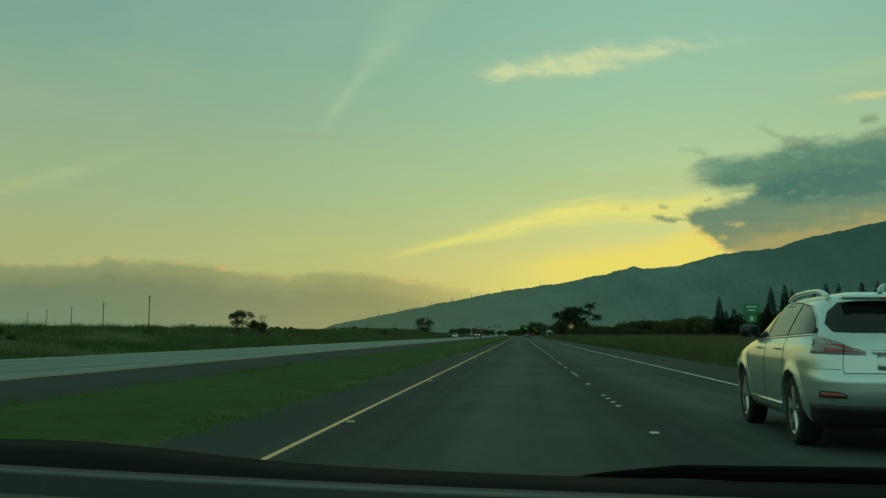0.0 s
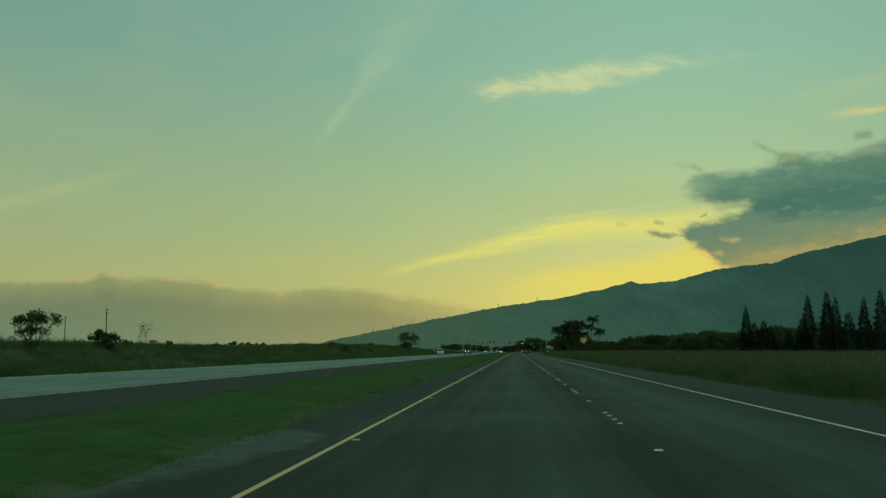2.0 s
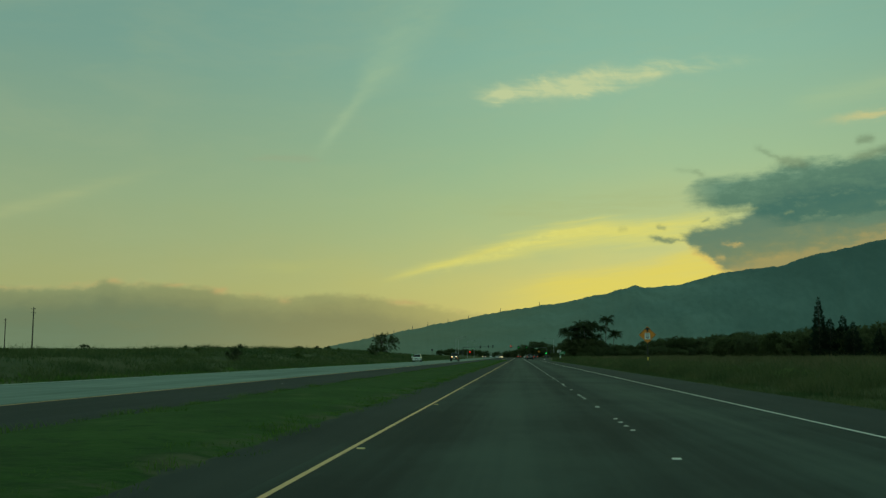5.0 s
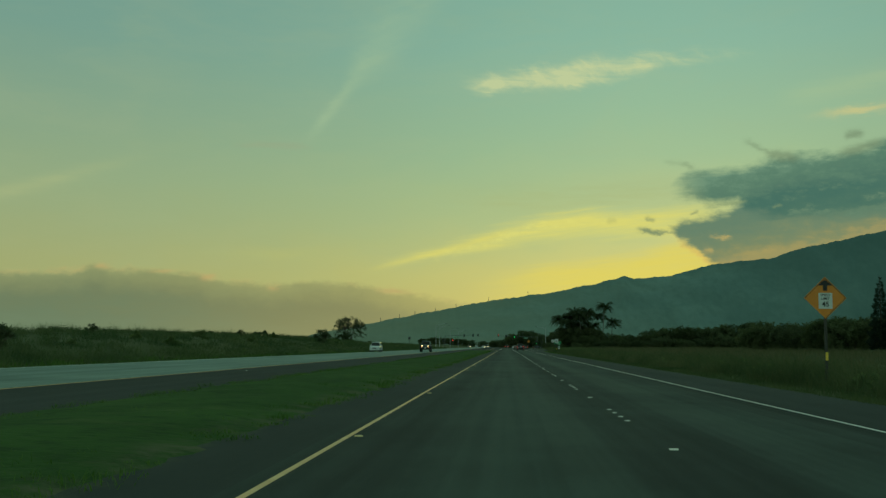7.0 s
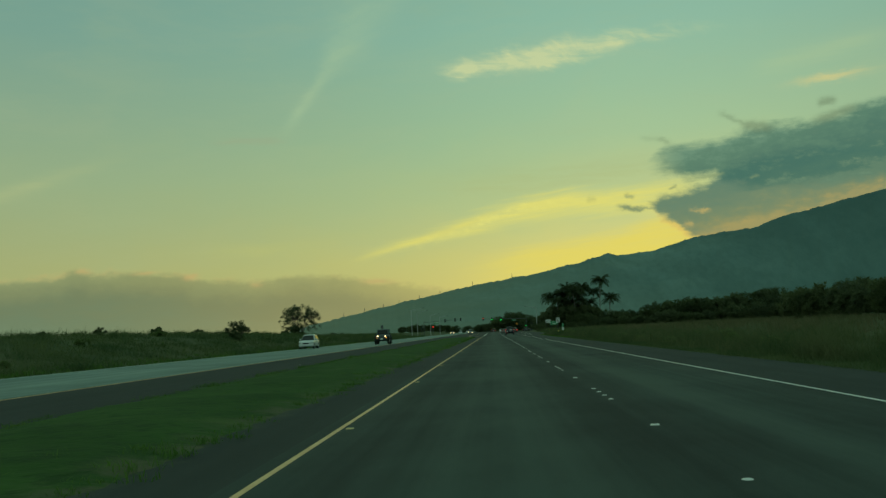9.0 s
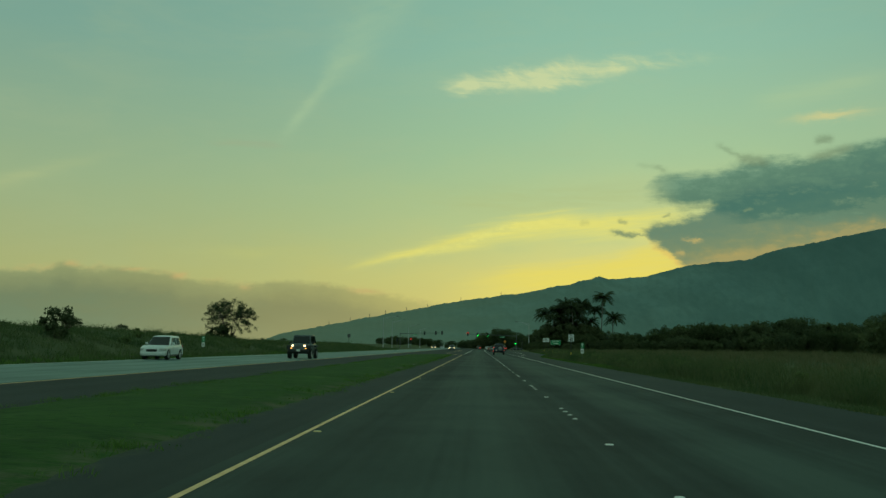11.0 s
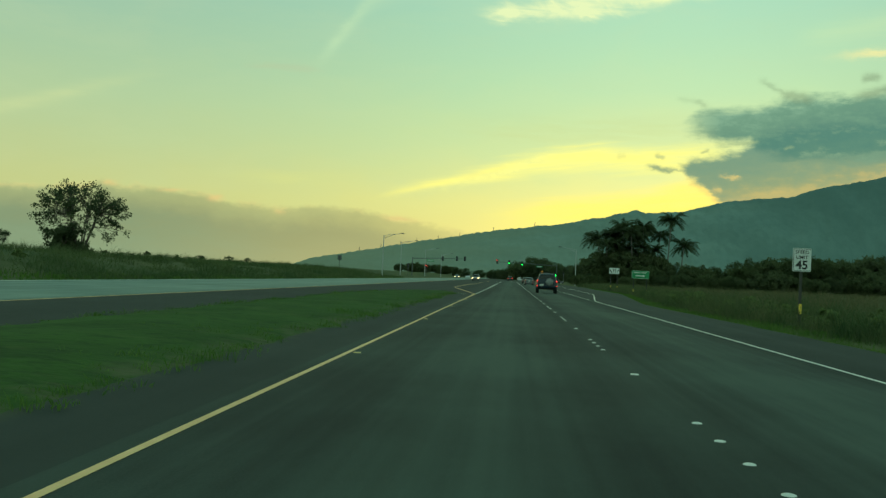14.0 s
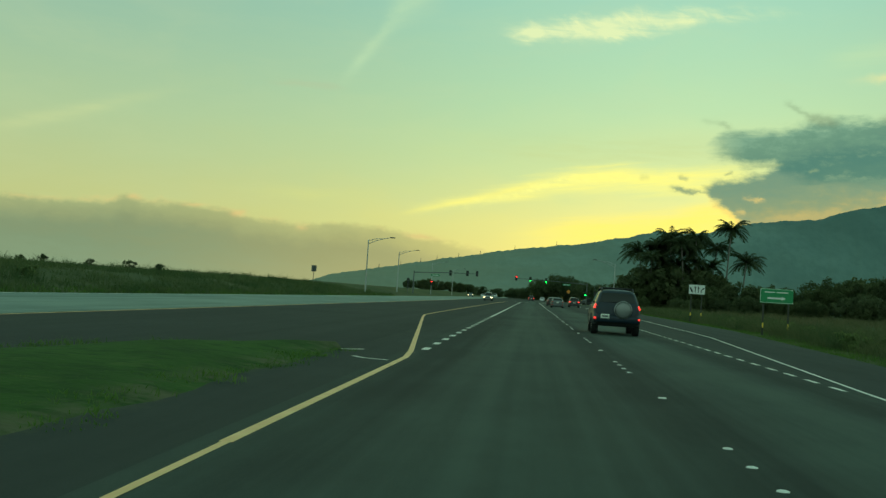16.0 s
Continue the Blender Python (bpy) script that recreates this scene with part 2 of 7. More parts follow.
    thin = (n_curl * 1.6 + n_tear * 1.4 + n_fine * 0.8).step(0.10, 0.55) * (body_up * 0.7 + body_low * 0.3).op("MINIMUM", 1.0)
    col = blend(tree, thin * 0.30, col, lin(124, 154, 122))
    rent = stroke(12.3, 8.02, 13.5, 8.2, 0.09, n_curl * 0.5) * 0.55 + stroke(14.9, 7.75, 15.4, 7.85, 0.08, n_curl * 0.5) * 0.35
    col = blend(tree, rent, col, lin(150, 168, 118))
    edge = (lower + n_tear * 1.1 + n_curl * 0.9).bell(0.05, 0.22) * (el - 5.2).bell(0.0, 0.8) * az.step(14.5, 10.8)
    col = blend(tree, edge * 0.7, col, lin(230, 198, 104))
    gleam = stroke(11.65, 6.3, 12.65, 6.2, 0.10, n_curl * 0.9) + stroke(11.2, 5.5, 11.7, 5.42, 0.15, n_curl * 0.9) * 0.8
    col = blend(tree, gleam * (n_fine * 2.5 + 0.7).step(0.0, 1.0) * 0.6, col, lin(210, 184, 106))
    hem = (el - az.step(11.3, 17.5, 4.7, 5.9, "LINEAR") + n_curl * 0.3).bell(0.0, 0.28) * az.bell(13.6, 2.2)
    col = blend(tree, hem * (n_tear * 2.0 + 0.6).step(0.0, 1.0) * 0.38, col, lin(200, 172, 100))
    # torn scraps beside it and wisps that stream from its top
    for a0, e0, a1, e1, wide, much in ((7.6, 6.7, 9.0, 6.55, 0.13, 0.85), (8.6, 6.5, 9.6, 6.5, 0.07, 0.5), (7.95, 7.35, 8.5, 7.25, 0.12, 0.5), (10.5, 7.5, 10.9, 7.7, 0.09, 0.55),
                                       (9.1, 10.5, 10.0, 10.45, 0.14, 0.18), (10.0, 10.35, 10.7, 10.15, 0.14, 0.36), (13.6, 11.5, 15.0, 10.65, 0.16, 0.38), (14.8, 10.7, 16.3, 10.45, 0.24, 0.6),
                                       (18.8, 11.5, 19.7, 11.6, 0.2, 0.6), (18.6, 10.6, 20.6, 11.0, 0.22, 0.6), (5.8, 7.2, 6.3, 7.2, 0.15, 0.22)):
        col = blend(tree, stroke(a0, e0, a1, e1, wide, n_curl * 0.55 + n_fine * 0.3) * much, col, lin(116, 138, 106))
    glow = tree.nodes.new("ShaderNodeBackground")
    tree.links.new(col, glow.inputs[0])
    glow.inputs[1].default_value = 1.0
    out = tree.nodes.new("ShaderNodeOutputWorld")
    tree.links.new(glow.outputs[0], out.inputs[0])


build_sky()

# ---------------------------------------------------------------- materials
def surface(name, a, b, scale=2.0, rough=0.8, metal=0.0, bump=0.0, fine=40.0, stretch=(1, 1, 1), coat=0.0, spread=0.0, spec=0.5):
    """A procedural surface: two colours mixed by large and fine noise, with bump; spread varies it object by object."""
    m = bpy.data.materials.new(name)
    m.use_nodes = True
    tree = m.node_tree
    p = tree.nodes["Principled BSDF"]
    coord = tree.nodes.new("ShaderNodeTexCoord")
    mapping = tree.nodes.new("ShaderNodeMapping")
    mapping.inputs["Scale"].default_value = stretch
    tree.links.new(coord.outputs["Object"], mapping.inputs[0])
    vec = mapping.outputs[0]
    big = noise_of(tree, vec, scale, 4.0)
    small = noise_of(tree, vec, fine, 3.0, 0.6)
    fac = (big * 1.6 + small * 0.7 - 0.65).op("MINIMUM", 1.0).op("MAXIMUM", 0.0)
    if spread:
        info = tree.nodes.new("ShaderNodeObjectInfo")
        fac = fac + (Sock(tree, info.outputs["Random"]) - 0.5) * spread
    col = blend(tree, fac, (*a, 1.0), (*b, 1.0))
    tree.links.new(col, p.inputs["Base Color"])
    rr = small * 0.16 + (rough - 0.08)
    tree.links.new(rr.out, p.inputs["Roughness"])
    p.inputs["Metallic"].default_value = metal
    p.inputs["Coat Weight"].default_value = coat
    p.inputs["Specular IOR Level"].default_value = spec
    if bump:
        node = tree.nodes.new("ShaderNodeBump")
        node.inputs["Strength"].default_value = 0.6
        node.inputs["Distance"].default_value = bump
        tree.links.new(small.out, node.inputs["Height"])
        tree.links.new(node.outputs[0], p.inputs["Normal"])
    return m


def leafy(name, a, b, rough=0.65, spec=0.25, scale=0.3):
    """Leaves and blades: colour varies from island to island and in patches."""
    m = bpy.data.materials.new(name)
    m.use_nodes = True
    tree = m.node_tree
    p = tree.nodes["Principled BSDF"]
    geo = tree.nodes.new("ShaderNodeNewGeometry")
    coord = tree.nodes.new("ShaderNodeTexCoord")
    patch = noise_of(tree, coord.outputs["Object"], scale, 5.0, 0.62)
    fac = Sock(tree, geo.outputs["Random Per Island"]) * 0.3 + patch * 2.5 - 0.9
    fac = fac.op("MINIMUM", 1.0).op("MAXIMUM", 0.0)
    tree.links.new(blend(tree, fac, (*a, 1.0), (*b, 1.0)), p.inputs["Base Color"])
    p.inputs["Roughness"].default_value = rough
    p.inputs["Specular IOR Level"].default_value = spec
    thin = tree.nodes.new("ShaderNodeBsdfTranslucent")
    tree.links.new(p.inputs["Base Color"].links[0].from_socket, thin.inputs["Color"])
    both = tree.nodes.new("ShaderNodeMixShader")
    both.inputs[0].default_value = 0.5
    tree.links.new(p.outputs[0], both.inputs[1])
    tree.links.new(thin.outputs[0], both.inputs[2])
    tree.links.new(both.outputs[0], tree.nodes["Material Output"].inputs[0])
    return m


def lamp_surface(name, colour, strength, body=(0.3, 0.3, 0.3)):
    m = bpy.data.materials.new(name)
    m.use_nodes = True
    p = m.node_tree.nodes["Principled BSDF"]
    p.inputs["Base Color"].default_value = (*body, 1)
    p.inputs["Roughness"].default_value = 0.2
    p.inputs["Emission Color"].default_value = (*colour, 1)
    p.inputs["Emission Strength"].default_value = strength
    return m


def asphalt(name, a, b, wear, rough=0.85, spec=0.3, lanes=0.0, silt=False):
    """Asphalt with aggregate grain, patches, streaks along the lanes, and paler worn lane middles."""
    m = bpy.data.materials.new(name)
    m.use_nodes = True
    tree = m.node_tree
    p = tree.nodes["Principled BSDF"]
    coord = tree.nodes.new("ShaderNodeTexCoord")
    split = tree.nodes.new("ShaderNodeSeparateXYZ")
    tree.links.new(coord.outputs["Object"], split.inputs[0])
    x, y, z = (Sock(tree, o) for o in split.outputs)
    streaks = noise_of(tree, join3(tree, x, y * 0.012, z), 1.1, 4.0)
    fine_streaks = noise_of(tree, join3(tree, x, y * 0.004, z), 5.0, 3.0)
    patches = noise_of(tree, coord.outputs["Object"], 0.14, 5.0)
    blots = noise_of(tree, join3(tree, x, y * 0.35, z), 0.9, 5.0, 0.7)
    grain = noise_of(tree, coord.outputs["Object"], 55.0, 2.0, 0.7)
    fac = streaks * wear + fine_streaks * 0.5 * wear + patches * 1.5 + blots * 0.9 + grain * 0.9 - (1.15 + 0.75 * wear)
    if lanes:
        fac = fac + ((x - 1.75) * 1.717).op("COSINE") * lanes * (patches + 0.5)
    fac = fac.op("MINIMUM", 1.0).op("MAXIMUM", 0.0)
    col = blend(tree, fac, (*a, 1), (*b, 1))
    if silt:
        # dried silt washed from the median on to the shoulder, thin and blotched
        frayed = noise_of(tree, coord.outputs["Object"], 0.9, 6.0, 0.68) - 0.5
        reach = y.step(53.5, 61.5, -0.2, 1.25, "LINEAR") * y.step(64.6, 62.8)
        wash = (reach - (x + 5.75) + frayed * 1.3).step(-0.12, 0.30) * y.step(52.0, 54.5) * y.step(65.0, 64.0)
        col = blend(tree, wash * (noise_of(tree, coord.outputs["Object"], 2.3, 6.0, 0.7).step(0.30, 0.62, 0.35, 1.0)), col, (0.088, 0.108, 0.092, 1))
        # soil and dead blades trodden out along the turf
        litter_line = (noise_of(tree, coord.outputs["Object"], 1.7, 7.0, 0.7) - 0.5) * 1.5 - (x + 5.55)
        col = blend(tree, litter_line.step(-0.1, 0.35) * (x + 3.0).step(0.5, -0.5) * 0.6, col, (0.060, 0.070, 0.035, 1))
    tree.links.new(col, p.inputs["Base Color"])
    tree.links.new((streaks * -0.18 + (rough + 0.09)).out, p.inputs["Roughness"])
    p.inputs["Specular IOR Level"].default_value = spec
    node = tree.nodes.new("ShaderNodeBump")
    node.inputs["Strength"].default_value = 0.5
    node.inputs["Distance"].default_value = 0.006
    tree.links.new(grain.out, node.inputs["Height"])
    tree.links.new(node.outputs[0], p.inputs["Normal"])
    return m


def turf_surface():
    """Mown turf: green in several tones, straw-coloured wear, dark tussocks."""
    m = surface("mown_turf", (0.024, 0.062, 0.012), (0.054, 0.122, 0.024), 0.35, 0.95, bump=0.05, fine=5.0, spec=0.1)
    tree = m.node_tree
    p = tree.nodes["Principled BSDF"]
    green = p.inputs["Base Color"].links[0].from_socket
    coord = tree.nodes.new("ShaderNodeTexCoord")
    worn = noise_of(tree, coord.outputs["Object"], 0.45, 6.0, 0.65).step(0.56, 0.72)
    tuft = noise_of(tree, coord.outputs["Object"], 2.2, 6.0, 0.7).step(0.47, 0.66)
    col = blend(tree, tuft * 0.65, green, (0.020, 0.048, 0.013, 1))
    split = tree.nodes.new("ShaderNodeSeparateXYZ")
    tree.links.new(coord.outputs["Object"], split.inputs[0])
    soil = noise_of(tree, coord.outputs["Object"], 0.8, 6.0, 0.7).step(0.42, 0.62) * Sock(tree, split.outputs[0]).step(-6.5, -5.7)
    col = blend(tree, soil * 0.8, col, (0.13, 0.12, 0.075, 1))
    col = blend(tree, worn * 0.45, col, (0.115, 0.155, 0.05, 1))
    tree.links.new(col, p.inputs["Base Color"])
    return m


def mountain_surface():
    """Scrubby slopes: haze is put into the colour, blue-green higher up, olive on the low western spur."""
    m = surface("hazed_scrub", (0.124, 0.212, 0.208), (0.216, 0.314, 0.284), 0.0012, 0.95, bump=0.0, fine=0.004, spec=0.05)
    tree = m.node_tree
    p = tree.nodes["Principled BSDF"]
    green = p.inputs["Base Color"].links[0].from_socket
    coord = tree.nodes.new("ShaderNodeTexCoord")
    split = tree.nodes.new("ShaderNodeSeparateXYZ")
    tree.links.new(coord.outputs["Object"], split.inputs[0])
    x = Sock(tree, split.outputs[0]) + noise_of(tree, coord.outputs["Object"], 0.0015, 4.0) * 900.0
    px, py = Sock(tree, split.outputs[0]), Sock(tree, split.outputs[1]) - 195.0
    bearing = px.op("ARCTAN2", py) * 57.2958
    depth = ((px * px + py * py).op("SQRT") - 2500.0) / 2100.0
    # gullies slant down the slope, their shade put into the colour; scrub patches between
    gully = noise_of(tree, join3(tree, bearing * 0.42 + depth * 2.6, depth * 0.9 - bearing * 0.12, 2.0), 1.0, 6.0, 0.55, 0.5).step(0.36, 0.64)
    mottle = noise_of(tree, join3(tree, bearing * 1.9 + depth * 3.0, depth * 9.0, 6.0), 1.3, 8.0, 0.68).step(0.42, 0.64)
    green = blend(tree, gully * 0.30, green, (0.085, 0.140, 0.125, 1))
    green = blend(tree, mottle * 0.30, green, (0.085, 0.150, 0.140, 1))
    # deeper blue-green on the higher slopes towards the east
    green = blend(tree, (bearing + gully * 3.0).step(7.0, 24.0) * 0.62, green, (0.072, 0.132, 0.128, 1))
    # yellow sunset haze over the low western spur, put into the colour
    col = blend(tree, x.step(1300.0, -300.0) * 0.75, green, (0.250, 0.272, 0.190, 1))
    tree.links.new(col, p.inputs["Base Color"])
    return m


M = {
    "asphalt": asphalt("asphalt", (0.0120, 0.0188, 0.0160), (0.052, 0.080, 0.066), 1.3, lanes=0.30),
    "shoulder": asphalt("shoulder_asphalt", (0.011, 0.0165, 0.015), (0.031, 0.042, 0.037), 0.5, silt=True),
    # older pale surface; brightness of the sky's reflection also put into its colour
    "old_asphalt": asphalt("worn_sheen_asphalt", (0.060, 0.118, 0.102), (0.170, 0.262, 0.228), 1.6, 0.6, 0.3),
    "seal": asphalt("dark_asphalt", (0.0085, 0.0135, 0.012), (0.023, 0.033, 0.029), 0.5),
    "white_paint": surface("road_paint_white", (0.70, 0.68, 0.63), (0.92, 0.90, 0.84), 3.0, 0.6, bump=0.002),
    "yellow_paint": surface("road_paint_yellow", (0.78, 0.42, 0.17), (0.98, 0.62, 0.29), 3.0, 0.6, bump=0.002),
    "marker": surface("ceramic_marker", (0.66, 0.68, 0.66), (0.80, 0.80, 0.78), 8.0, 0.35),
    "marker_amber": surface("amber_marker", (0.62, 0.42, 0.16), (0.74, 0.55, 0.25), 8.0, 0.35),
    "earth": surface("grassy_ground", (0.045, 0.075, 0.030), (0.120, 0.120, 0.055), 0.05, 0.95, bump=0.05, fine=1.2, spec=0.1),
    "turf": turf_surface(),
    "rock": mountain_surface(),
    "grass_green": leafy("grass_green", (0.060, 0.135, 0.026), (0.140, 0.24, 0.05), scale=0.5),
    "grass_tall": leafy("grass_tall", (0.066, 0.092, 0.038), (0.220, 0.178, 0.098), scale=0.25),
    "grass_dry": leafy("grass_dry", (0.15, 0.17, 0.055), (0.30, 0.28, 0.11), scale=0.6),
    "grass_belt": leafy("grass_belt", (0.046, 0.092, 0.032), (0.172, 0.176, 0.080), scale=0.3),
    "grass_bank": leafy("grass_bank", (0.046, 0.094, 0.034), (0.150, 0.178, 0.070), scale=0.16),
    "weed": leafy("weed_leaf", (0.10, 0.17, 0.055), (0.24, 0.27, 0.10), scale=0.5),
    "leaf_dark": leafy("leaf_dark", (0.052, 0.074, 0.035), (0.118, 0.142, 0.062), scale=0.4),
    "leaf_mid": leafy("leaf_mid", (0.066, 0.094, 0.042), (0.150, 0.170, 0.074), scale=0.4),
    "leaf_palm": leafy("leaf_palm", (0.036, 0.056, 0.027), (0.088, 0.112, 0.045), scale=0.5),
    "leaf_pine": leafy("leaf_pine", (0.012, 0.028, 0.018), (0.032, 0.055, 0.030), scale=0.5),
    "bark": surface("bark", (0.07, 0.055, 0.04), (0.16, 0.13, 0.10), 4.0, 0.9, bump=0.02, fine=18.0),
    "palm_bark": surface("palm_bark", (0.13, 0.115, 0.095), (0.24, 0.21, 0.18), 3.0, 0.9, bump=0.02, stretch=(1, 1, 8)),
    "pole_wood": surface("pole_wood", (0.07, 0.06, 0.05), (0.14, 0.12, 0.10), 3.0, 0.9, bump=0.01),
    "galvanised": surface("galvanised_steel", (0.36, 0.38, 0.38), (0.55, 0.57, 0.56), 5.0, 0.5, 0.7, 0.001),
    "dull_steel": surface("dull_steel", (0.10, 0.11, 0.11), (0.18, 0.19, 0.19), 5.0, 0.55, 0.5),
    "post_wood": surface("sign_post", (0.045, 0.045, 0.038), (0.085, 0.08, 0.07), 5.0, 0.85),
    "sign_white": surface("sign_white", (0.70, 0.74, 0.72), (0.80, 0.82, 0.80), 6.0, 0.45),
    "sign_green": surface("sign_green", (0.010, 0.24, 0.085), (0.018, 0.31, 0.115), 4.0, 0.45),
    "sign_yellow": surface("sign_yellow", (0.78, 0.25, 0.02), (0.88, 0.31, 0.04), 4.0, 0.45),
    "sign_amber": surface("amber_reflector", (0.95, 0.62, 0.06), (1.0, 0.72, 0.11), 9.0, 0.3),
    "sign_black": surface("sign_black", (0.012, 0.012, 0.012), (0.025, 0.025, 0.025), 6.0, 0.5),
    "signal_case": surface("signal_case", (0.012, 0.014, 0.013), (0.03, 0.032, 0.03), 6.0, 0.5),
    "rubber": surface("tyre_rubber", (0.010, 0.010, 0.010), (0.022, 0.022, 0.022), 9.0, 0.8, bump=0.003),
    "alloy": surface("wheel_alloy", (0.50, 0.52, 0.52), (0.66, 0.68, 0.68), 9.0, 0.3, 0.9),
    "black_trim": surface("black_trim", (0.012, 0.012, 0.013), (0.028, 0.028, 0.028), 6.0, 0.55),
    "chrome": surface("chrome", (0.70, 0.72, 0.72), (0.80, 0.80, 0.80), 9.0, 0.15, 1.0),
    "navy_paint": surface("navy_car_paint", (0.008, 0.020, 0.034), (0.014, 0.030, 0.048), 2.0, 0.35, 0.0, coat=0.25, fine=300.0, spec=0.3),
    "grey_paint": surface("grey_car_paint", (0.20, 0.22, 0.22), (0.26, 0.28, 0.28), 2.0, 0.35, 0.4, coat=0.6, fine=300.0),
    "slate_paint": surface("slate_car_paint", (0.085, 0.105, 0.108), (0.11, 0.13, 0.135), 2.0, 0.35, 0.2, coat=0.5, fine=300.0),
    "boxy_car_paint": surface("boxy_car_paint", (0.13, 0.165, 0.17), (0.17, 0.205, 0.21), 2.0, 0.35, 0.3, coat=0.5, fine=300.0),
    "white_car": surface("white_car_paint", (0.62, 0.65, 0.65), (0.70, 0.72, 0.72), 2.0, 0.35, 0.0, coat=0.6, fine=300.0),
    "dark_paint": surface("dark_car_paint", (0.020, 0.022, 0.024), (0.032, 0.034, 0.036), 2.0, 0.3, 0.2, coat=0.6, fine=300.0),
    "plate": surface("licence_plate", (0.74, 0.76, 0.70), (0.82, 0.84, 0.78), 9.0, 0.5),
    "lens_red": surface("tail_lens", (0.34, 0.055, 0.050), (0.46, 0.08, 0.07), 12.0, 0.15, coat=0.6),
    "lens_smoke": surface("smoked_lens", (0.26, 0.24, 0.24), (0.42, 0.40, 0.40), 12.0, 0.12, coat=0.6),
    "lens_clear": surface("clear_lens", (0.40, 0.41, 0.40), (0.55, 0.56, 0.55), 12.0, 0.15, coat=0.6),
    "red_on": lamp_surface("tail_lamp_lit", (1.0, 0.045, 0.03), 1.15, (0.3, 0.02, 0.02)),
    "head_on": lamp_surface("head_lamp_lit", (1.0, 0.68, 0.30), 5.5, (0.8, 0.8, 0.7)),
    "turn_on": lamp_surface("side_lamp_lit", (1.0, 0.42, 0.06), 1.5, (0.6, 0.3, 0.1)),
    "signal_green": lamp_surface("signal_green_lit", (0.0, 1.0, 0.06), 7.0),
    "signal_red": lamp_surface("signal_red_lit", (1.0, 0.014, 0.008), 5.0),
    "signal_off": surface("signal_lens_off", (0.03, 0.03, 0.025), (0.05, 0.05, 0.04), 9.0, 0.3),
    "cowl": surface("cowl_plastic", (0.004, 0.004, 0.004), (0.007, 0.007, 0.007), 5.0, 0.85, spec=0.06),
    "dash_vinyl": surface("dash_vinyl", (0.030, 0.034, 0.032), (0.050, 0.055, 0.052), 5.0, 0.65, spec=0.2, bump=0.002, fine=160.0),
}


def car_paint(name, colour, flake, rough, metal):
    """Sprayed paint: even tone, faint orange peel, a clear coat, road dust towards the sills."""
    m = bpy.data.materials.new(name)
    m.use_nodes = True
    tree = m.node_tree
    p = tree.nodes["Principled BSDF"]
    coord = tree.nodes.new("ShaderNodeTexCoord")
    dust = noise_of(tree, coord.outputs["Object"], 3.0, 5.0, 0.6).step(0.45, 0.75)
    tree.links.new(blend(tree, dust * 0.12, (*colour, 1), (*flake, 1)), p.inputs["Base Color"])
    p.inputs["Roughness"].default_value = rough
    p.inputs["Metallic"].default_value = metal
    p.inputs["Coat Weight"].default_value = 1.0
    p.inputs["Coat Roughness"].default_value = 0.06
    return m


M["silver_paint"] = car_paint("silver_car_paint", (0.66, 0.80, 0.78), (0.50, 0.58, 0.55), 0.30, 0.8)


def glass_pane():
    m = bpy.data.materials.new("tinted_glass")
    m.use_nodes = True
    p = m.node_tree.nodes["Principled BSDF"]
    p.inputs["Base Color"].default_value = (0.010, 0.013, 0.013, 1)
    p.inputs["Roughness"].default_value = 0.04
    p.inputs["IOR"].default_value = 1.5
    return m


M["glass"] = glass_pane()


# ---------------------------------------------------------------- geometry helpers
def mesh_from(name, verts, faces, smooth=False):
    me = bpy.data.meshes.new(name)
    me.from_pydata([tuple(v) for v in verts], [], [tuple(f) for f in faces])
    me.update()
    if smooth:
        me.shade_smooth()
    return me


def part(name, data, material, parent=None, label="", smooth=False):
    """Links a bmesh or mesh as one object, under parent if given."""
    if isinstance(data, bmesh.types.BMesh):
        me = bpy.data.meshes.new(name)
        bmesh.ops.recalc_face_normals(data, faces=data.faces)
        if smooth:
            for f in data.faces:
                f.smooth = True
            for e in data.edges:
                if len(e.link_faces) == 2 and e.calc_face_angle(0) > radians(38):
                    e.smooth = False
        data.to_mesh(me)
        data.free()
    else:
        me = data
    if material is not None and not me.materials:
        me.materials.append(M[material] if isinstance(material, str) else material)
    ob = new(name, me)
    if parent is not None:
        ob.parent = parent
    if label:
        tagged(ob, label)
    return ob


def empty(name, m=None):
    ob = new(name)
    ob.empty_display_size = 0.2
    if m is not None:
        ob.matrix_world = m
    return ob


def box(bm, centre, size, bevel=0.0, turn=None, seg=2):
    made = bmesh.ops.create_cube(bm, size=1.0)["verts"]
    m = Matrix.Translation(centre) @ (turn.to_4x4() if turn is not None else Matrix()) @ Matrix.Diagonal((*size, 1))
    bmesh.ops.transform(bm, matrix=m, verts=made)
    if bevel:
        edges = list({e for v in made for e in v.link_edges})
        bmesh.ops.bevel(bm, geom=edges, offset=bevel, segments=seg, affect="EDGES", profile=0.5)
    return bm


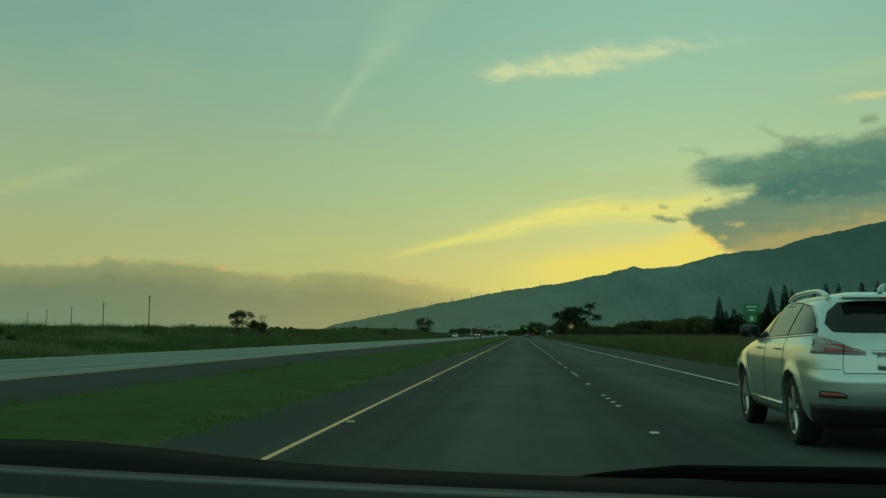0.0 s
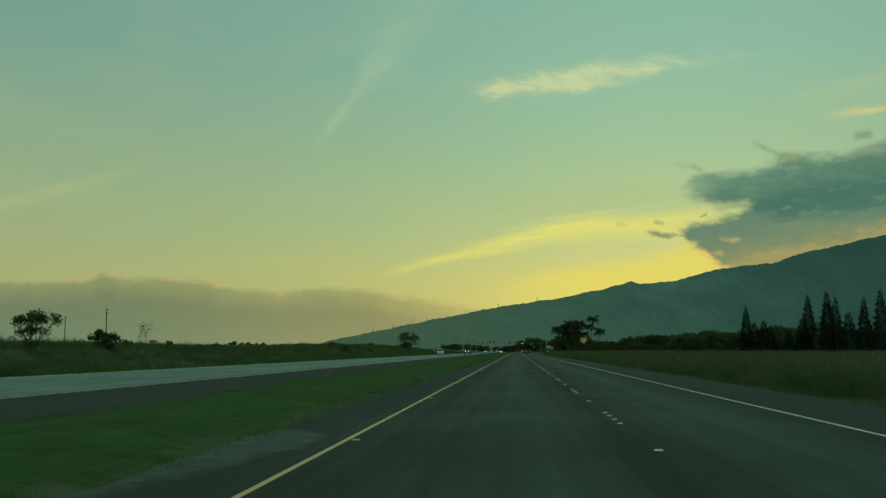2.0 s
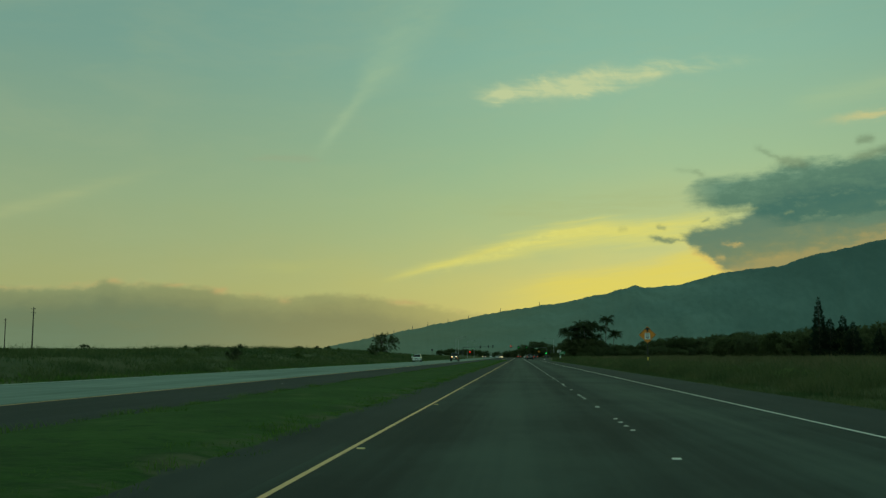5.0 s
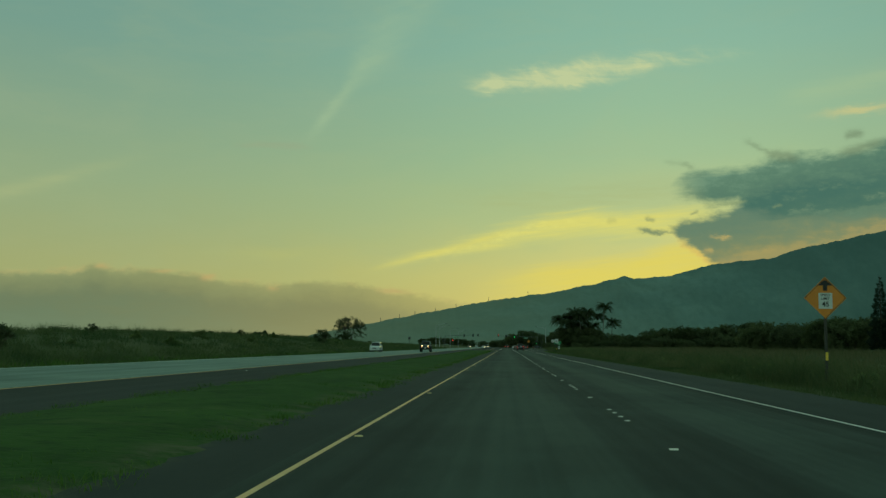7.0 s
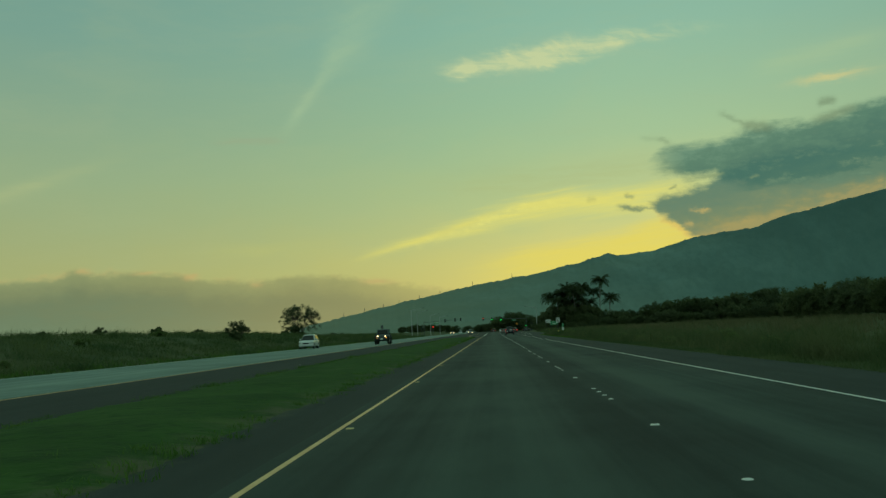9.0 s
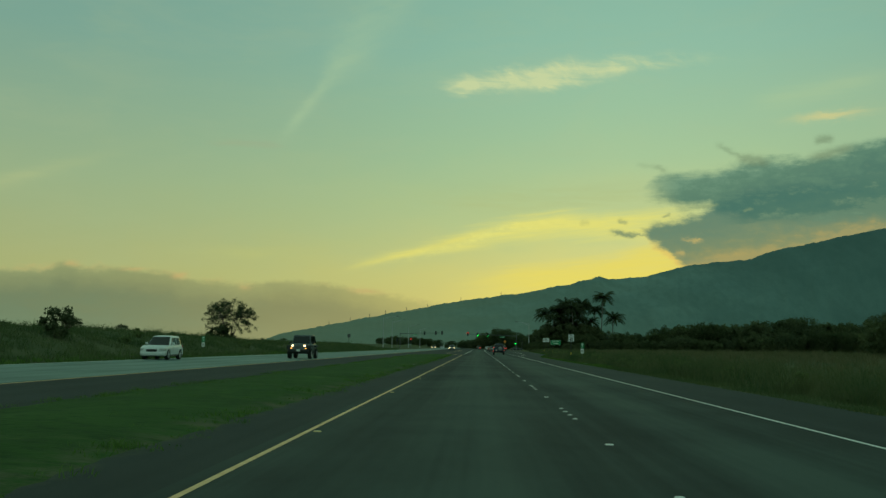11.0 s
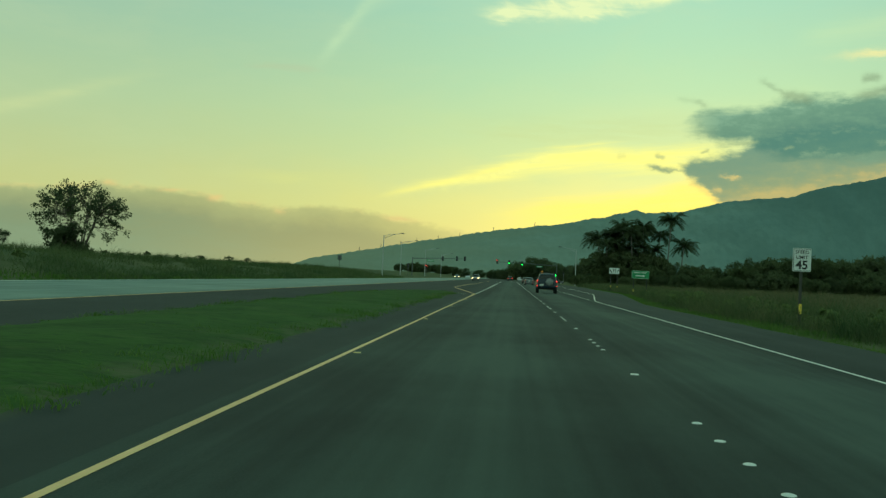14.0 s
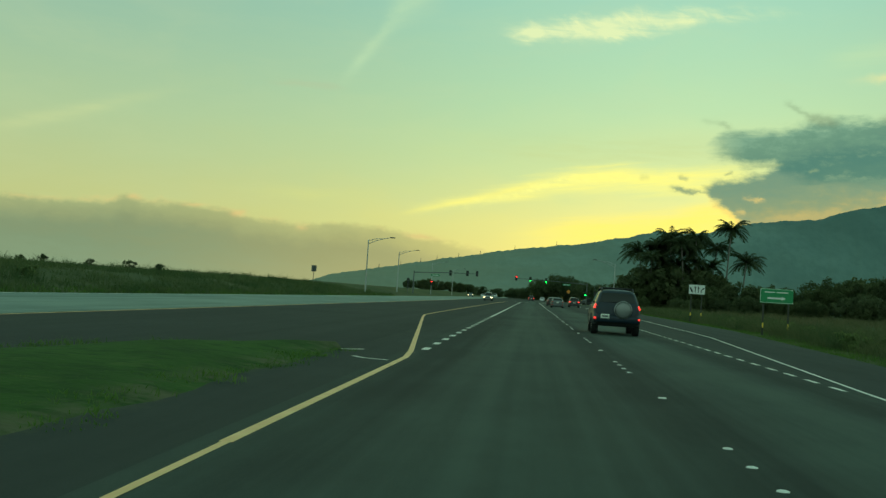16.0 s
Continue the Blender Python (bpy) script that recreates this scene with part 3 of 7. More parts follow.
def tube(bm, points, radii, seg=10, cap=True):
    """A round bar along points."""
    rings = []
    pts = [Vector(p) for p in points]
    for k, p in enumerate(pts):
        d = (pts[min(k + 1, len(pts) - 1)] - pts[max(k - 1, 0)]).normalized()
        side = d.cross(Vector((0, 0, 1)) if abs(d.z) < 0.95 else Vector((1, 0, 0))).normalized()
        up = side.cross(d)
        r = radii[k] if isinstance(radii, (list, tuple)) else radii
        rings.append([bm.verts.new(p + (side * math.cos(a) + up * math.sin(a)) * r) for a in (2 * math.pi * j / seg for j in range(seg))])
    for a, b in zip(rings, rings[1:]):
        for j in range(seg):
            bm.faces.new((a[j], a[(j + 1) % seg], b[(j + 1) % seg], b[j]))
    if cap:
        bm.faces.new(rings[0][::-1])
        bm.faces.new(rings[-1])
    return bm


def plate(bm, outline, y, thick):
    """A flat plate in the XZ plane facing -y."""
    front = [bm.verts.new((x, y, z)) for x, z in outline]
    back = [bm.verts.new((x, y + thick, z)) for x, z in outline]
    bm.faces.new(front)
    bm.faces.new(back[::-1])
    n = len(outline)
    for k in range(n):
        bm.faces.new((front[k], back[k], back[(k + 1) % n], front[(k + 1) % n]))
    return bm


def rounded(w, h, r, cx=0.0, cz=0.0, seg=4):
    out = []
    for sx, sz, a0 in ((1, 1, 0), (-1, 1, 90), (-1, -1, 180), (1, -1, 270)):
        for k in range(seg + 1):
            a = radians(a0 + 90 * k / seg)
            out.append((cx + sx * (w / 2 - r) + r * math.cos(a), cz + sz * (h / 2 - r) + r * math.sin(a)))
    return out


def letters(text, height, name="lettering", weight=0.008):
    """Built-in letters as a mesh in the XZ plane, centred, facing -y."""
    cu = bpy.data.curves.new(name, "FONT")
    cu.body, cu.size, cu.align_x, cu.align_y = text, height * 1.38, "CENTER", "CENTER"
    cu.extrude, cu.offset = 0.003, weight * height
    ob = bpy.data.objects.new(name, cu)
    scene.collection.objects.link(ob)
    deps = bpy.context.evaluated_depsgraph_get()
    me = bpy.data.meshes.new_from_object(ob.evaluated_get(deps))
    bpy.data.objects.remove(ob)
    me.materials.clear()
    me.transform(Matrix.Rotation(radians(90), 4, "X"))
    return me


def smooth_steps(v, stops):
    """Piecewise interpolation with soft corners."""
    if v <= stops[0][0]:
        return stops[0][1]
    for (a, p), (b, q) in zip(stops, stops[1:]):
        if v <= b:
            s = (v - a) / (b - a)
            return p + (q - p) * s
    return stops[-1][1]


# ---------------------------------------------------------------- ground
YELLOW, RIGHT_EDGE, PAVED_RIGHT, PAVED_LEFT = -4.18, 3.66, 6.45, -5.6
MEDIAN_LEFT, OPP_NEAR, OPP_FAR = -10.4, -15.3, -25.2
PERIOD = 12.192


def paved_right(y):
    return smooth_steps(y, [(400, PAVED_RIGHT), (450, 10.6), (520, 12.0), (900, 12.0)])


def rise(x, y):
    """Height of the land beside the roads."""
    wave = noise.noise(Vector((x * 0.02, y * 0.011, 1.7)))
    if x < OPP_FAR - 1:
        crest = smooth_steps(-x, [(26.2, -0.06), (29, 0.10), (36, 1.1), (44, 1.5), (60, 1.7), (140, 2.3), (420, 4.0), (1200, 0.0), (5000, -30.0)])
        mound = smooth_steps(y, [(215, 0.0), (275, 1.0), (390, 1.0), (425, 0.0)])
        return crest + (wave * 0.4 + mound * 0.85) * min(1, max(0, (-x - 28) / 14)) * (1 if x > -400 else 0.3)
    if x > paved_right(y) + 0.3:
        q = x - paved_right(y)
        return smooth_steps(q, [(0.3, -0.06), (1.5, -0.02), (5, 0.15), (20, 0.35), (60, 0.6), (400, 2.0), (1500, 3.0), (5000, -30.0)]) + wave * 0.22 * min(1, q / 8)
    return -0.06


def grid_mesh(name, xs, ys, height):
    verts = [(x, y, height(x, y)) for y in ys for x in xs]
    n = len(xs)
    faces = [(j * n + i, j * n + i + 1, (j + 1) * n + i + 1, (j + 1) * n + i) for j in range(len(ys) - 1) for i in range(n - 1)]
    return mesh_from(name, verts, faces, True)


def spread(*stretches):
    """Grid lines: (start, stop, step) stretches in a row."""
    out = []
    for a, b, s in stretches:
        k = max(1, round((b - a) / s))
        out += [a + (b - a) * i / k for i in range(k)]
    return out + [stretches[-1][1]]


gx = spread((-4900, -1200, 400), (-1200, -200, 80), (-200, -60, 10), (-60, -26, 1.5), (-26, 6, 8), (6, 20, 1.0), (20, 60, 4), (60, 240, 15), (240, 1200, 80), (1200, 4900, 400))
gy = spread((-4900, -200, 500), (-200, -20, 20), (-20, 700, 4), (700, 1000, 20), (1000, 4900, 300))
ground = part("ground", grid_mesh("ground", gx, gy, rise), "earth")
tagged(ground, "rough grassy land beside a highway, rising to low banks", "ground", kind="structure")


def mountain_height(az, t):
    """Height over the plain at bearing az (degrees) and depth t (0 foot, 1 ridge, 1.15 behind)."""
    el = smooth_steps(az, [(-14, -0.3), (-10.9, 0.66), (-5.7, 1.72), (-0.8, 2.68), (2.5, 3.12), (6.2, 3.90), (6.75, 4.14), (7.3, 3.93), (9.2, 4.07),
                           (11.7, 4.73), (14.8, 5.02), (16.3, 5.5), (21.4, 6.5), (28, 7.3), (40, 6.0), (56, 3.2), (74, 0.3)])
    ridge = 4600 * math.tan(radians(el))
    ridge += 5.0 * noise.noise(Vector((az * 1.1, 0, 4))) + 3.0 * noise.noise(Vector((az * 4.2, 0, 9))) + 5.0 * abs(noise.noise(Vector((az * 9.0, 0, 3)))) * max(0, noise.noise(Vector((az * 1.3, 0, 8))) + 0.4)
    ridge += 6.0 * max(0, noise.noise(Vector((az * 22.0, 0, 6))) - 0.1) * max(0, noise.noise(Vector((az * 2.3, 0, 12))) + 0.35) * max(0.0, 1 - 6 * abs(t - 1))
    if t > 1:
        return ridge * (1 - (t - 1) * 2.5)
    gully = noise.noise(Vector((az * 0.55 + t * 1.2, t * 1.5, 2))) + 0.6 * noise.noise(Vector((az * 1.7, t * 3.0, 5)))
    return ridge * (t ** 1.15) + gully * ridge * 0.13 * t * (1 - t)


def build_mountain():
    az_n, t_n = 1300, 34
    verts, faces = [], []
    for i in range(az_n):
        az = -14 + 88 * i / (az_n - 1)
        for j in range(t_n):
            t = 1.15 * j / (t_n - 1)
            t = t if j != round((t_n - 1) / 1.15) else 1.0
            dist = 2500 + 2100 * t
            a = radians(az)
            verts.append((dist * math.sin(a), 195 + dist * math.cos(a), mountain_height(az, t) - 1.0))
    for i in range(az_n - 1):
        for j in range(t_n - 1):
            faces.append((i * t_n + j, i * t_n + j + 1, (i + 1) * t_n + j + 1, (i + 1) * t_n + j))
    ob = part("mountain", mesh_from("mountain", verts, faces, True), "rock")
    tagged(ob, "long bare mountain ridge with blue-green haze put into its colour", "mountain", kind="structure")


build_mountain()


# ---------------------------------------------------------------- roads
def strip(name, edges, ys, z, material, label, category, kind="structure", thick=0.05):
    """A paved strip between two edge functions, with sides."""
    verts, faces = [], []
    for y in ys:
        l, r = edges(y)
        verts += [(l, y, z - thick), (l, y, z), (r, y, z), (r, y, z - thick)]
    for k in range(len(ys) - 1):
        a, b = 4 * k, 4 * k + 4
        for j in range(3):
            faces.append((a + j, a + j + 1, b + j + 1, b + j))
    ob = part(name, mesh_from(name, verts, faces), material)
    return tagged(ob, label, category, kind=kind)


road_ys = spread((-60, 380, 10), (380, 560, 4), (560, 1500, 20))
MEDIAN_END = 408.0


def median_left(y):
    return smooth_steps(y, [(330, MEDIAN_LEFT), (392, -10.8), (400, -10.3), (405, -9.3), (407.4, -7.2), (MEDIAN_END, -5.9)])


road = strip("road", lambda y: (YELLOW - 0.25, RIGHT_EDGE + 0.25), road_ys, 0.0, "asphalt", "two-lane dark asphalt highway carriageway with wheel tracks", "road")
strip("shoulder", lambda y: (PAVED_LEFT - 0.7 if y < MEDIAN_END - 4 else PAVED_LEFT, YELLOW - 0.25), [v for v in road_ys if v <= 1500], -0.004, "shoulder", "narrow paved shoulder beside the yellow edge line", "road shoulder")
strip("shoulder", lambda y: (RIGHT_EDGE + 0.25, paved_right(y)), road_ys, -0.004, "shoulder", "paved shoulder of worn dark asphalt beside the grass", "road shoulder")
strip("shoulder", lambda y: (OPP_NEAR, PAVED_LEFT if y > 325 else MEDIAN_LEFT + 0.8), road_ys, -0.008, "seal", "wide dark asphalt strip between the median and the far carriageway", "road shoulder")
opposite = strip("road", lambda y: (OPP_FAR, OPP_NEAR), road_ys, 0.0, "old_asphalt", "pale worn oncoming carriageway with sky sheen put into its colour", "road")


def mound_mesh():
    ys = spread((-60, MEDIAN_END, 0.45))
    verts, faces, n = [], [], 13
    for y in ys:
        l, r = median_left(y), PAVED_LEFT
        for i in range(n):
            s = i / (n - 1)
            edge = 0.30 * noise.noise(Vector((s * 3, y * 0.35, 3))) + 0.22 * noise.noise(Vector((s * 9, y * 1.3, 8)))
            x = l + (r - l) * s + (edge if i in (0, n - 1) else 0)
            verts.append((x, y, 0.012 + 0.13 * math.sin(math.pi * s) + (0.05 * noise.noise(Vector((x * 0.8, y * 0.5, 0))) if 0 < i < n - 1 else -0.03)))
    for j in range(len(ys) - 1):
        for i in range(n - 1):
            faces.append((j * n + i, j * n + i + 1, (j + 1) * n + i + 1, (j + 1) * n + i))
    return mesh_from("median", verts, faces, True)


tagged(part("median", mound_mesh(), "turf"), "low grassy median of bright mown turf between carriageways", "median strip", kind="structure")


def ribbon(name, points, width, material, z=0.004, parent=None):
    """A painted line along points (x, y)."""
    verts, faces = [], []
    for k, (x, y) in enumerate(points):
        a, b = points[max(k - 1, 0)], points[min(k + 1, len(points) - 1)]
        d = Vector((b[0] - a[0], b[1] - a[1])).normalized()
        nx, ny = d.y * width / 2, -d.x * width / 2
        wob = 0.006 * math.sin(k * 1.7)
        verts += [(x - nx + wob, y - ny, z), (x + nx + wob, y + ny, z)]
    for k in range(len(points) - 1):
        faces.append((2 * k, 2 * k + 1, 2 * k + 3, 2 * k + 2))
    return part(name, mesh_from(name, verts, faces), material, parent)


line_ys = spread((-60, 400, 8))
ribbon("edge_line", [(YELLOW, y) for y in spread((-60, 396, 8))], 0.076, "yellow_paint", parent=road)
ribbon("edge_line", [(YELLOW, 396), (-4.17, 402), (-4.16, 406.9), (-4.30, 408.9), (-7.05, 436), (-7.4, 440), (-7.5, 448), (-7.5, 520), (-7.4, 606)], 0.115, "yellow_paint", parent=road)
ribbon("edge_line", [(RIGHT_EDGE, y) for y in line_ys] + [(3.68, 402.5), (3.9, 406), (6.1, 433), (6.35, 440), (6.9, 470), (7.2, 520), (7.2, 606)], 0.085, "white_paint", parent=road)
ribbon("edge_line", [(OPP_NEAR + 0.25, y) for y in road_ys if y < 600], 0.13, "yellow_paint", 0.004, opposite)
ribbon("edge_line", [(OPP_FAR + 0.5, y) for y in road_ys if y < 600], 0.13, "white_paint", 0.004, opposite)
ribbon("stop_line", [(-7.2, 612), (7.0, 612)], 0.5, "white_paint", 0.004, road)
ribbon("lane_line", [(-4.1, y) for y in spread((445, 606, 10))], 0.14, "white_paint", 0.004, road)
ribbon("lane_line", [(0.0, y) for y in spread((520, 606, 10))], 0.12, "white_paint", 0.0045, road)
dash = mesh_from("lane_dash", [(-0.052, -0.42, 0.004), (0.052, -0.42, 0.004), (0.052, 0.42, 0.004), (-0.052, 0.42, 0.004)], [(0, 1, 2, 3)])
dash.materials.append(M["white_paint"])
wide_dash = mesh_from("lane_dash", [(-0.08, -0.45, 0.004), (0.08, -0.45, 0.004), (0.08, 0.45, 0.004), (-0.08, 0.45, 0.004)], [(0, 1, 2, 3)])
wide_dash.materials.append(M["white_paint"])
for k in range(15):
    part("lane_dash", wide_dash, None, road).location = (-4.1, 410 + 2.44 * k, 0)
for k in range(34):
    part("lane_dash", dash, None, road).location = (3.6, 406.5 + 1.62 * k, 0)


def dome_marker():
    """Round ceramic road marker, 10 cm across."""
    verts, faces = [], []
    for r, z in ((0.050, 0.0), (0.047, 0.005), (0.032, 0.011)):
        verts += [(r * math.cos(a), r * math.sin(a), z) for a in (2 * math.pi * k / 10 for k in range(10))]
    verts.append((0, 0, 0.013))
    for j in range(2):
        faces += [(10 * j + k, 10 * j + (k + 1) % 10, 10 * j + 10 + (k + 1) % 10, 10 * j + 10 + k) for k in range(10)]
    faces += [(20 + k, 20 + (k + 1) % 10, 30) for k in range(10)]
    return mesh_from("lane_marker", verts, faces, True)


def wedge_marker(name):
    """Square reflective road marker with sloping faces."""
    a, b, h = 0.055, 0.032, 0.014
    verts = [(-a, -a, 0), (a, -a, 0), (a, a, 0), (-a, a, 0), (-a * 0.9, -b, h), (a * 0.9, -b, h), (a * 0.9, b, h), (-a * 0.9, b, h)]
    return mesh_from(name, verts, [(0, 1, 5, 4), (1, 2, 6, 5), (2, 3, 7, 6), (3, 0, 4, 7), (4, 5, 6, 7)])


dome, wedge, amber = dome_marker(), wedge_marker("lane_marker"), wedge_marker("edge_marker")
dome.materials.append(M["marker"])
wedge.materials.append(M["marker"])
amber.materials.append(M["marker_amber"])
for k in range(0, 44):
    ob = part("lane_marker", wedge, None, road)
    ob.location = (0, PERIOD * k, 0.0005)
    if k < 41:
        for o in (-1.5, -0.5, 0.5, 1.5):
            part("lane_marker", dome, None, road).location = (0, PERIOD * (k + 0.5) + 0.05 + o, 0.0005)
    if k < 33:
        part("edge_marker", amber, None, road).location = (-4.04, PERIOD * k + 1.1, 0.0005)


# ---------------------------------------------------------------- grass
def blades(name, count, place, height, width, material, label, seed, lean=0.35):
    """A stand of grass blades, each a bent pair of triangles; place(rng, n) gives x, y."""
    rng = np.random.default_rng(seed)
    x, y, *more = place(rng, count)
    z = np.array([rise(a, b) if not (MEDIAN_LEFT - 0.5 < a < PAVED_LEFT + 0.5) else 0.03 for a, b in zip(x, y)])
    clump = np.array([noise.noise(Vector((p * 0.45, q * 0.32, 8))) + 0.6 * noise.noise(Vector((p * 1.3, q * 1.1, 3))) for p, q in zip(x, y)])
    h = height * rng.uniform(0.55, 1.25, count) * np.clip(0.88 + 0.95 * clump, 0.30, 1.75) * (more[0] if more else 1.0)
    w = width * rng.uniform(0.6, 1.3, count)
    a = rng.uniform(0, np.pi, count)
    la, ll = rng.uniform(0, 2 * np.pi, count), lean * h * rng.uniform(0.1, 1.0, count)
    base = np.stack([x, y, z - 0.02], 1)
    side = np.stack([np.cos(a) * w / 2, np.sin(a) * w / 2, np.zeros(count)], 1)
    off = np.stack([np.cos(la) * ll, np.sin(la) * ll, np.zeros(count)], 1)
    up = np.stack([np.zeros(count), np.zeros(count), h], 1)
    v = np.stack([base - side, base + side, base + side * 0.8 + off * 0.35 + up * 0.6, base - side * 0.8 + off * 0.35 + up * 0.6, base + off + up], 1).reshape(-1, 3)
    k = np.arange(count)[:, None] * 5
    quads = (k + np.array([[0, 1, 2, 3]])).reshape(-1)
    tris = (k + np.array([[3, 2, 4]])).reshape(-1)
    me = bpy.data.meshes.new(name)
    me.vertices.add(count * 5)
    me.vertices.foreach_set("co", v.reshape(-1))
    me.loops.add(count * 7)
    me.loops.foreach_set("vertex_index", np.concatenate([quads, tris]).astype(np.int32))
    me.polygons.add(count * 2)
    me.polygons.foreach_set("loop_start", np.concatenate([np.arange(count) * 4, count * 4 + np.arange(count) * 3]).astype(np.int32))
    me.update(calc_edges=True)
    me.validate()
    return tagged(part(name, me, material), label, "grass", kind="stuff")


def tufted(place, per, spread_by):
    """Gathers the places into tufts of about per blades."""
    def gathered(rng, n):
        cx, cy = place(rng, n // per + 1)
        k = rng.integers(0, len(cx), n)
        big = rng.uniform(0.5, 1.4, len(cx))[k]
        a, q = rng.uniform(0, 2 * np.pi, n), np.sqrt(rng.uniform(0, 1, n))
        r = spread_by * q * big
        return cx[k] + r * np.cos(a), cy[k] + r * np.sin(a), (1.1 - 0.65 * q * q) * (0.45 + 0.6 * big)
    return gathered


def verge_place(lo, hi, power, y0, y1, clump=0.35):
    """Places in a belt beside the right shoulder, denser by the road and in clumps."""
    def place(rng, n):
        y = rng.uniform(y0, y1, n * 3)
        x = lo + (hi - lo) * rng.uniform(0, 1, n * 3) ** power
        keep = np.array([noise.noise(Vector((a * 0.5, b * 0.3, 5))) for a, b in zip(x, y)]) > rng.uniform(-1, 1, n * 3) * 0.6 - clump
        x, y = x[keep][:n], y[keep][:n]
        x, y = np.resize(x, n), np.resize(y, n)
        return x + np.array([paved_right(b) for b in y]), y
    return place


def bank_place(lo, hi, y0, y1):
    def place(rng, n):
        y = rng.uniform(y0, y1, n * 3)
        x = -(lo + (hi - lo) * rng.uniform(0, 1, n * 3) ** 1.3)
        keep = np.array([noise.noise(Vector((a * 0.16, b * 0.1, 2))) for a, b in zip(x, y)]) > rng.uniform(-1, 1, n * 3) * 0.5 - 0.2
        return np.resize(x[keep][:n], n), np.resize(y[keep][:n], n)
    return place


def median_place(rng, n):
    y = rng.uniform(5, MEDIAN_END, n)
    l = np.array([median_left(b) for b in y])
    return l - 0.1 + (PAVED_LEFT - l + 0.25) * rng.uniform(0.0, 1.0, n), y


blades("verge_grass", 60000, verge_place(-0.1, 1.7, 1.2, 330, 520, 0.5), 0.12, 0.013, "grass_green", "short bright green grass along the paved shoulder", 1)
blades("verge_grass", 90000, verge_place(-0.15, 1.8, 1.2, 5, 335, 0.3), 0.16, 0.013, "grass_bank", "rough dull grass along the paved shoulder", 7, 1.0)
blades("dry_grass", 26000, verge_place(-0.18, 0.30, 1.0, 5, 420, 0.2), 0.07, 0.014, "grass_dry", "thin line of short dry grass at the pavement edge", 8, 1.4)
blades("tall_grass", 210000, tufted(verge_place(1.3, 8.5, 1.6, 5, 560, 0.25), 46, 0.62), 0.76, 0.017, "grass_belt", "rank unmown green grass beside the shoulder", 2, 1.5)
blades("field_grass", 120000, tufted(verge_place(9.0, 70.0, 1.2, 20, 600, 0.3), 40, 1.2), 0.78, 0.04, "grass_tall", "wide field of tall dull green grass", 3, 1.2)
blades("bank_grass", 230000, tufted(bank_place(26.0, 54.0, 10, 560), 44, 1.2), 0.62, 0.036, "grass_bank", "rough dark green grass on the low bank", 4, 1.6)
blades("bank_verge_grass", 20000, bank_place(25.4, 29.0, 10, 560), 0.22, 0.12, "grass_green", "mown grass edge along the pale carriageway", 5)
blades("median_grass", 200000, tufted(median_place, 30, 0.30), 0.10, 0.013, "grass_green", "bright mown grass of the median strip", 6, 1.2)


# ---------------------------------------------------------------- trees and shrubs
def leaf_cloud(centres, radius, per, size, rng, squash=0.8):
    """Leaf quads scattered in balls round the centres."""
    verts, faces = [], []
    for c in centres:
        for _ in range(per):
            d = Vector((rng.gauss(0, 1), rng.gauss(0, 1), rng.gauss(0, 1) * squash))
            p = Vector(c) + d.normalized() * radius * rng.uniform(0.25, 1.0)
            u = Vector((rng.gauss(0, 1), rng.gauss(0, 1), rng.gauss(0, 1))).normalized()
            w = u.orthogonal().normalized()
            s = size * rng.uniform(0.6, 1.4)
            k = len(verts)
            verts += [p - u * s, p + w * s * 0.45, p + u * s, p - w * s * 0.45]
            faces.append((k, k + 1, k + 2, k + 3))
    return mesh_from("crown", verts, faces)


def branching(bm, start, direction, length, radius, depth, rng, tips, spread_by=0.65, bend=0.2):
    """Limbs that fork; tips collects the ends."""
    pts, p, d = [Vector(start)], Vector(start), Vector(direction).normalized()
    for k in range(4):
        d = (d + Vector((rng.uniform(-1, 1), rng.uniform(-1, 1), rng.uniform(-0.3, 0.7))) * bend).normalized()
        p = p + d * length / 4
        pts.append(p.copy())
    tube(bm, pts, [radius * (1 - 0.12 * k) for k in range(5)], 5 if depth < 2 else 7)
    if depth == 0:
        tips.append(p)
        return
    for k in range(rng.choice((2, 3, 3))):
        side = Vector((rng.uniform(-1, 1), rng.uniform(-1, 1), rng.uniform(-0.1, 0.8)))
        branching(bm, p, (d + side * spread_by).normalized(), length * rng.uniform(0.62, 0.85), radius * 0.6, depth - 1, rng, tips, spread_by, bend)
    if depth < 3:
        tips.append(pts[3])


def open_tree(name, seed, height, stems, depth, leaf_r, per, leaf, material, label, lean=0.55):
    """A spreading tree of several stems with leaf clusters at the twig ends and gaps between."""
    rng = random.Random(seed)
    root = empty(name)
    bm, tips = bmesh.new(), []
    for k in range(stems):
        a = 2 * math.pi * (k + rng.uniform(-0.2, 0.2)) / stems
        first = (math.cos(a) * lean, math.sin(a) * lean, 1.0)
        branching(bm, (0.12 * math.cos(a), 0.12 * math.sin(a), -0.15), first, height * 0.36, height * 0.017, depth, rng, tips)
    part("trunk", bm, "bark", root, smooth=True)
    part("crown", leaf_cloud(tips, leaf_r, per, leaf, rng), material, root)
    return tagged(root, label, "tree")


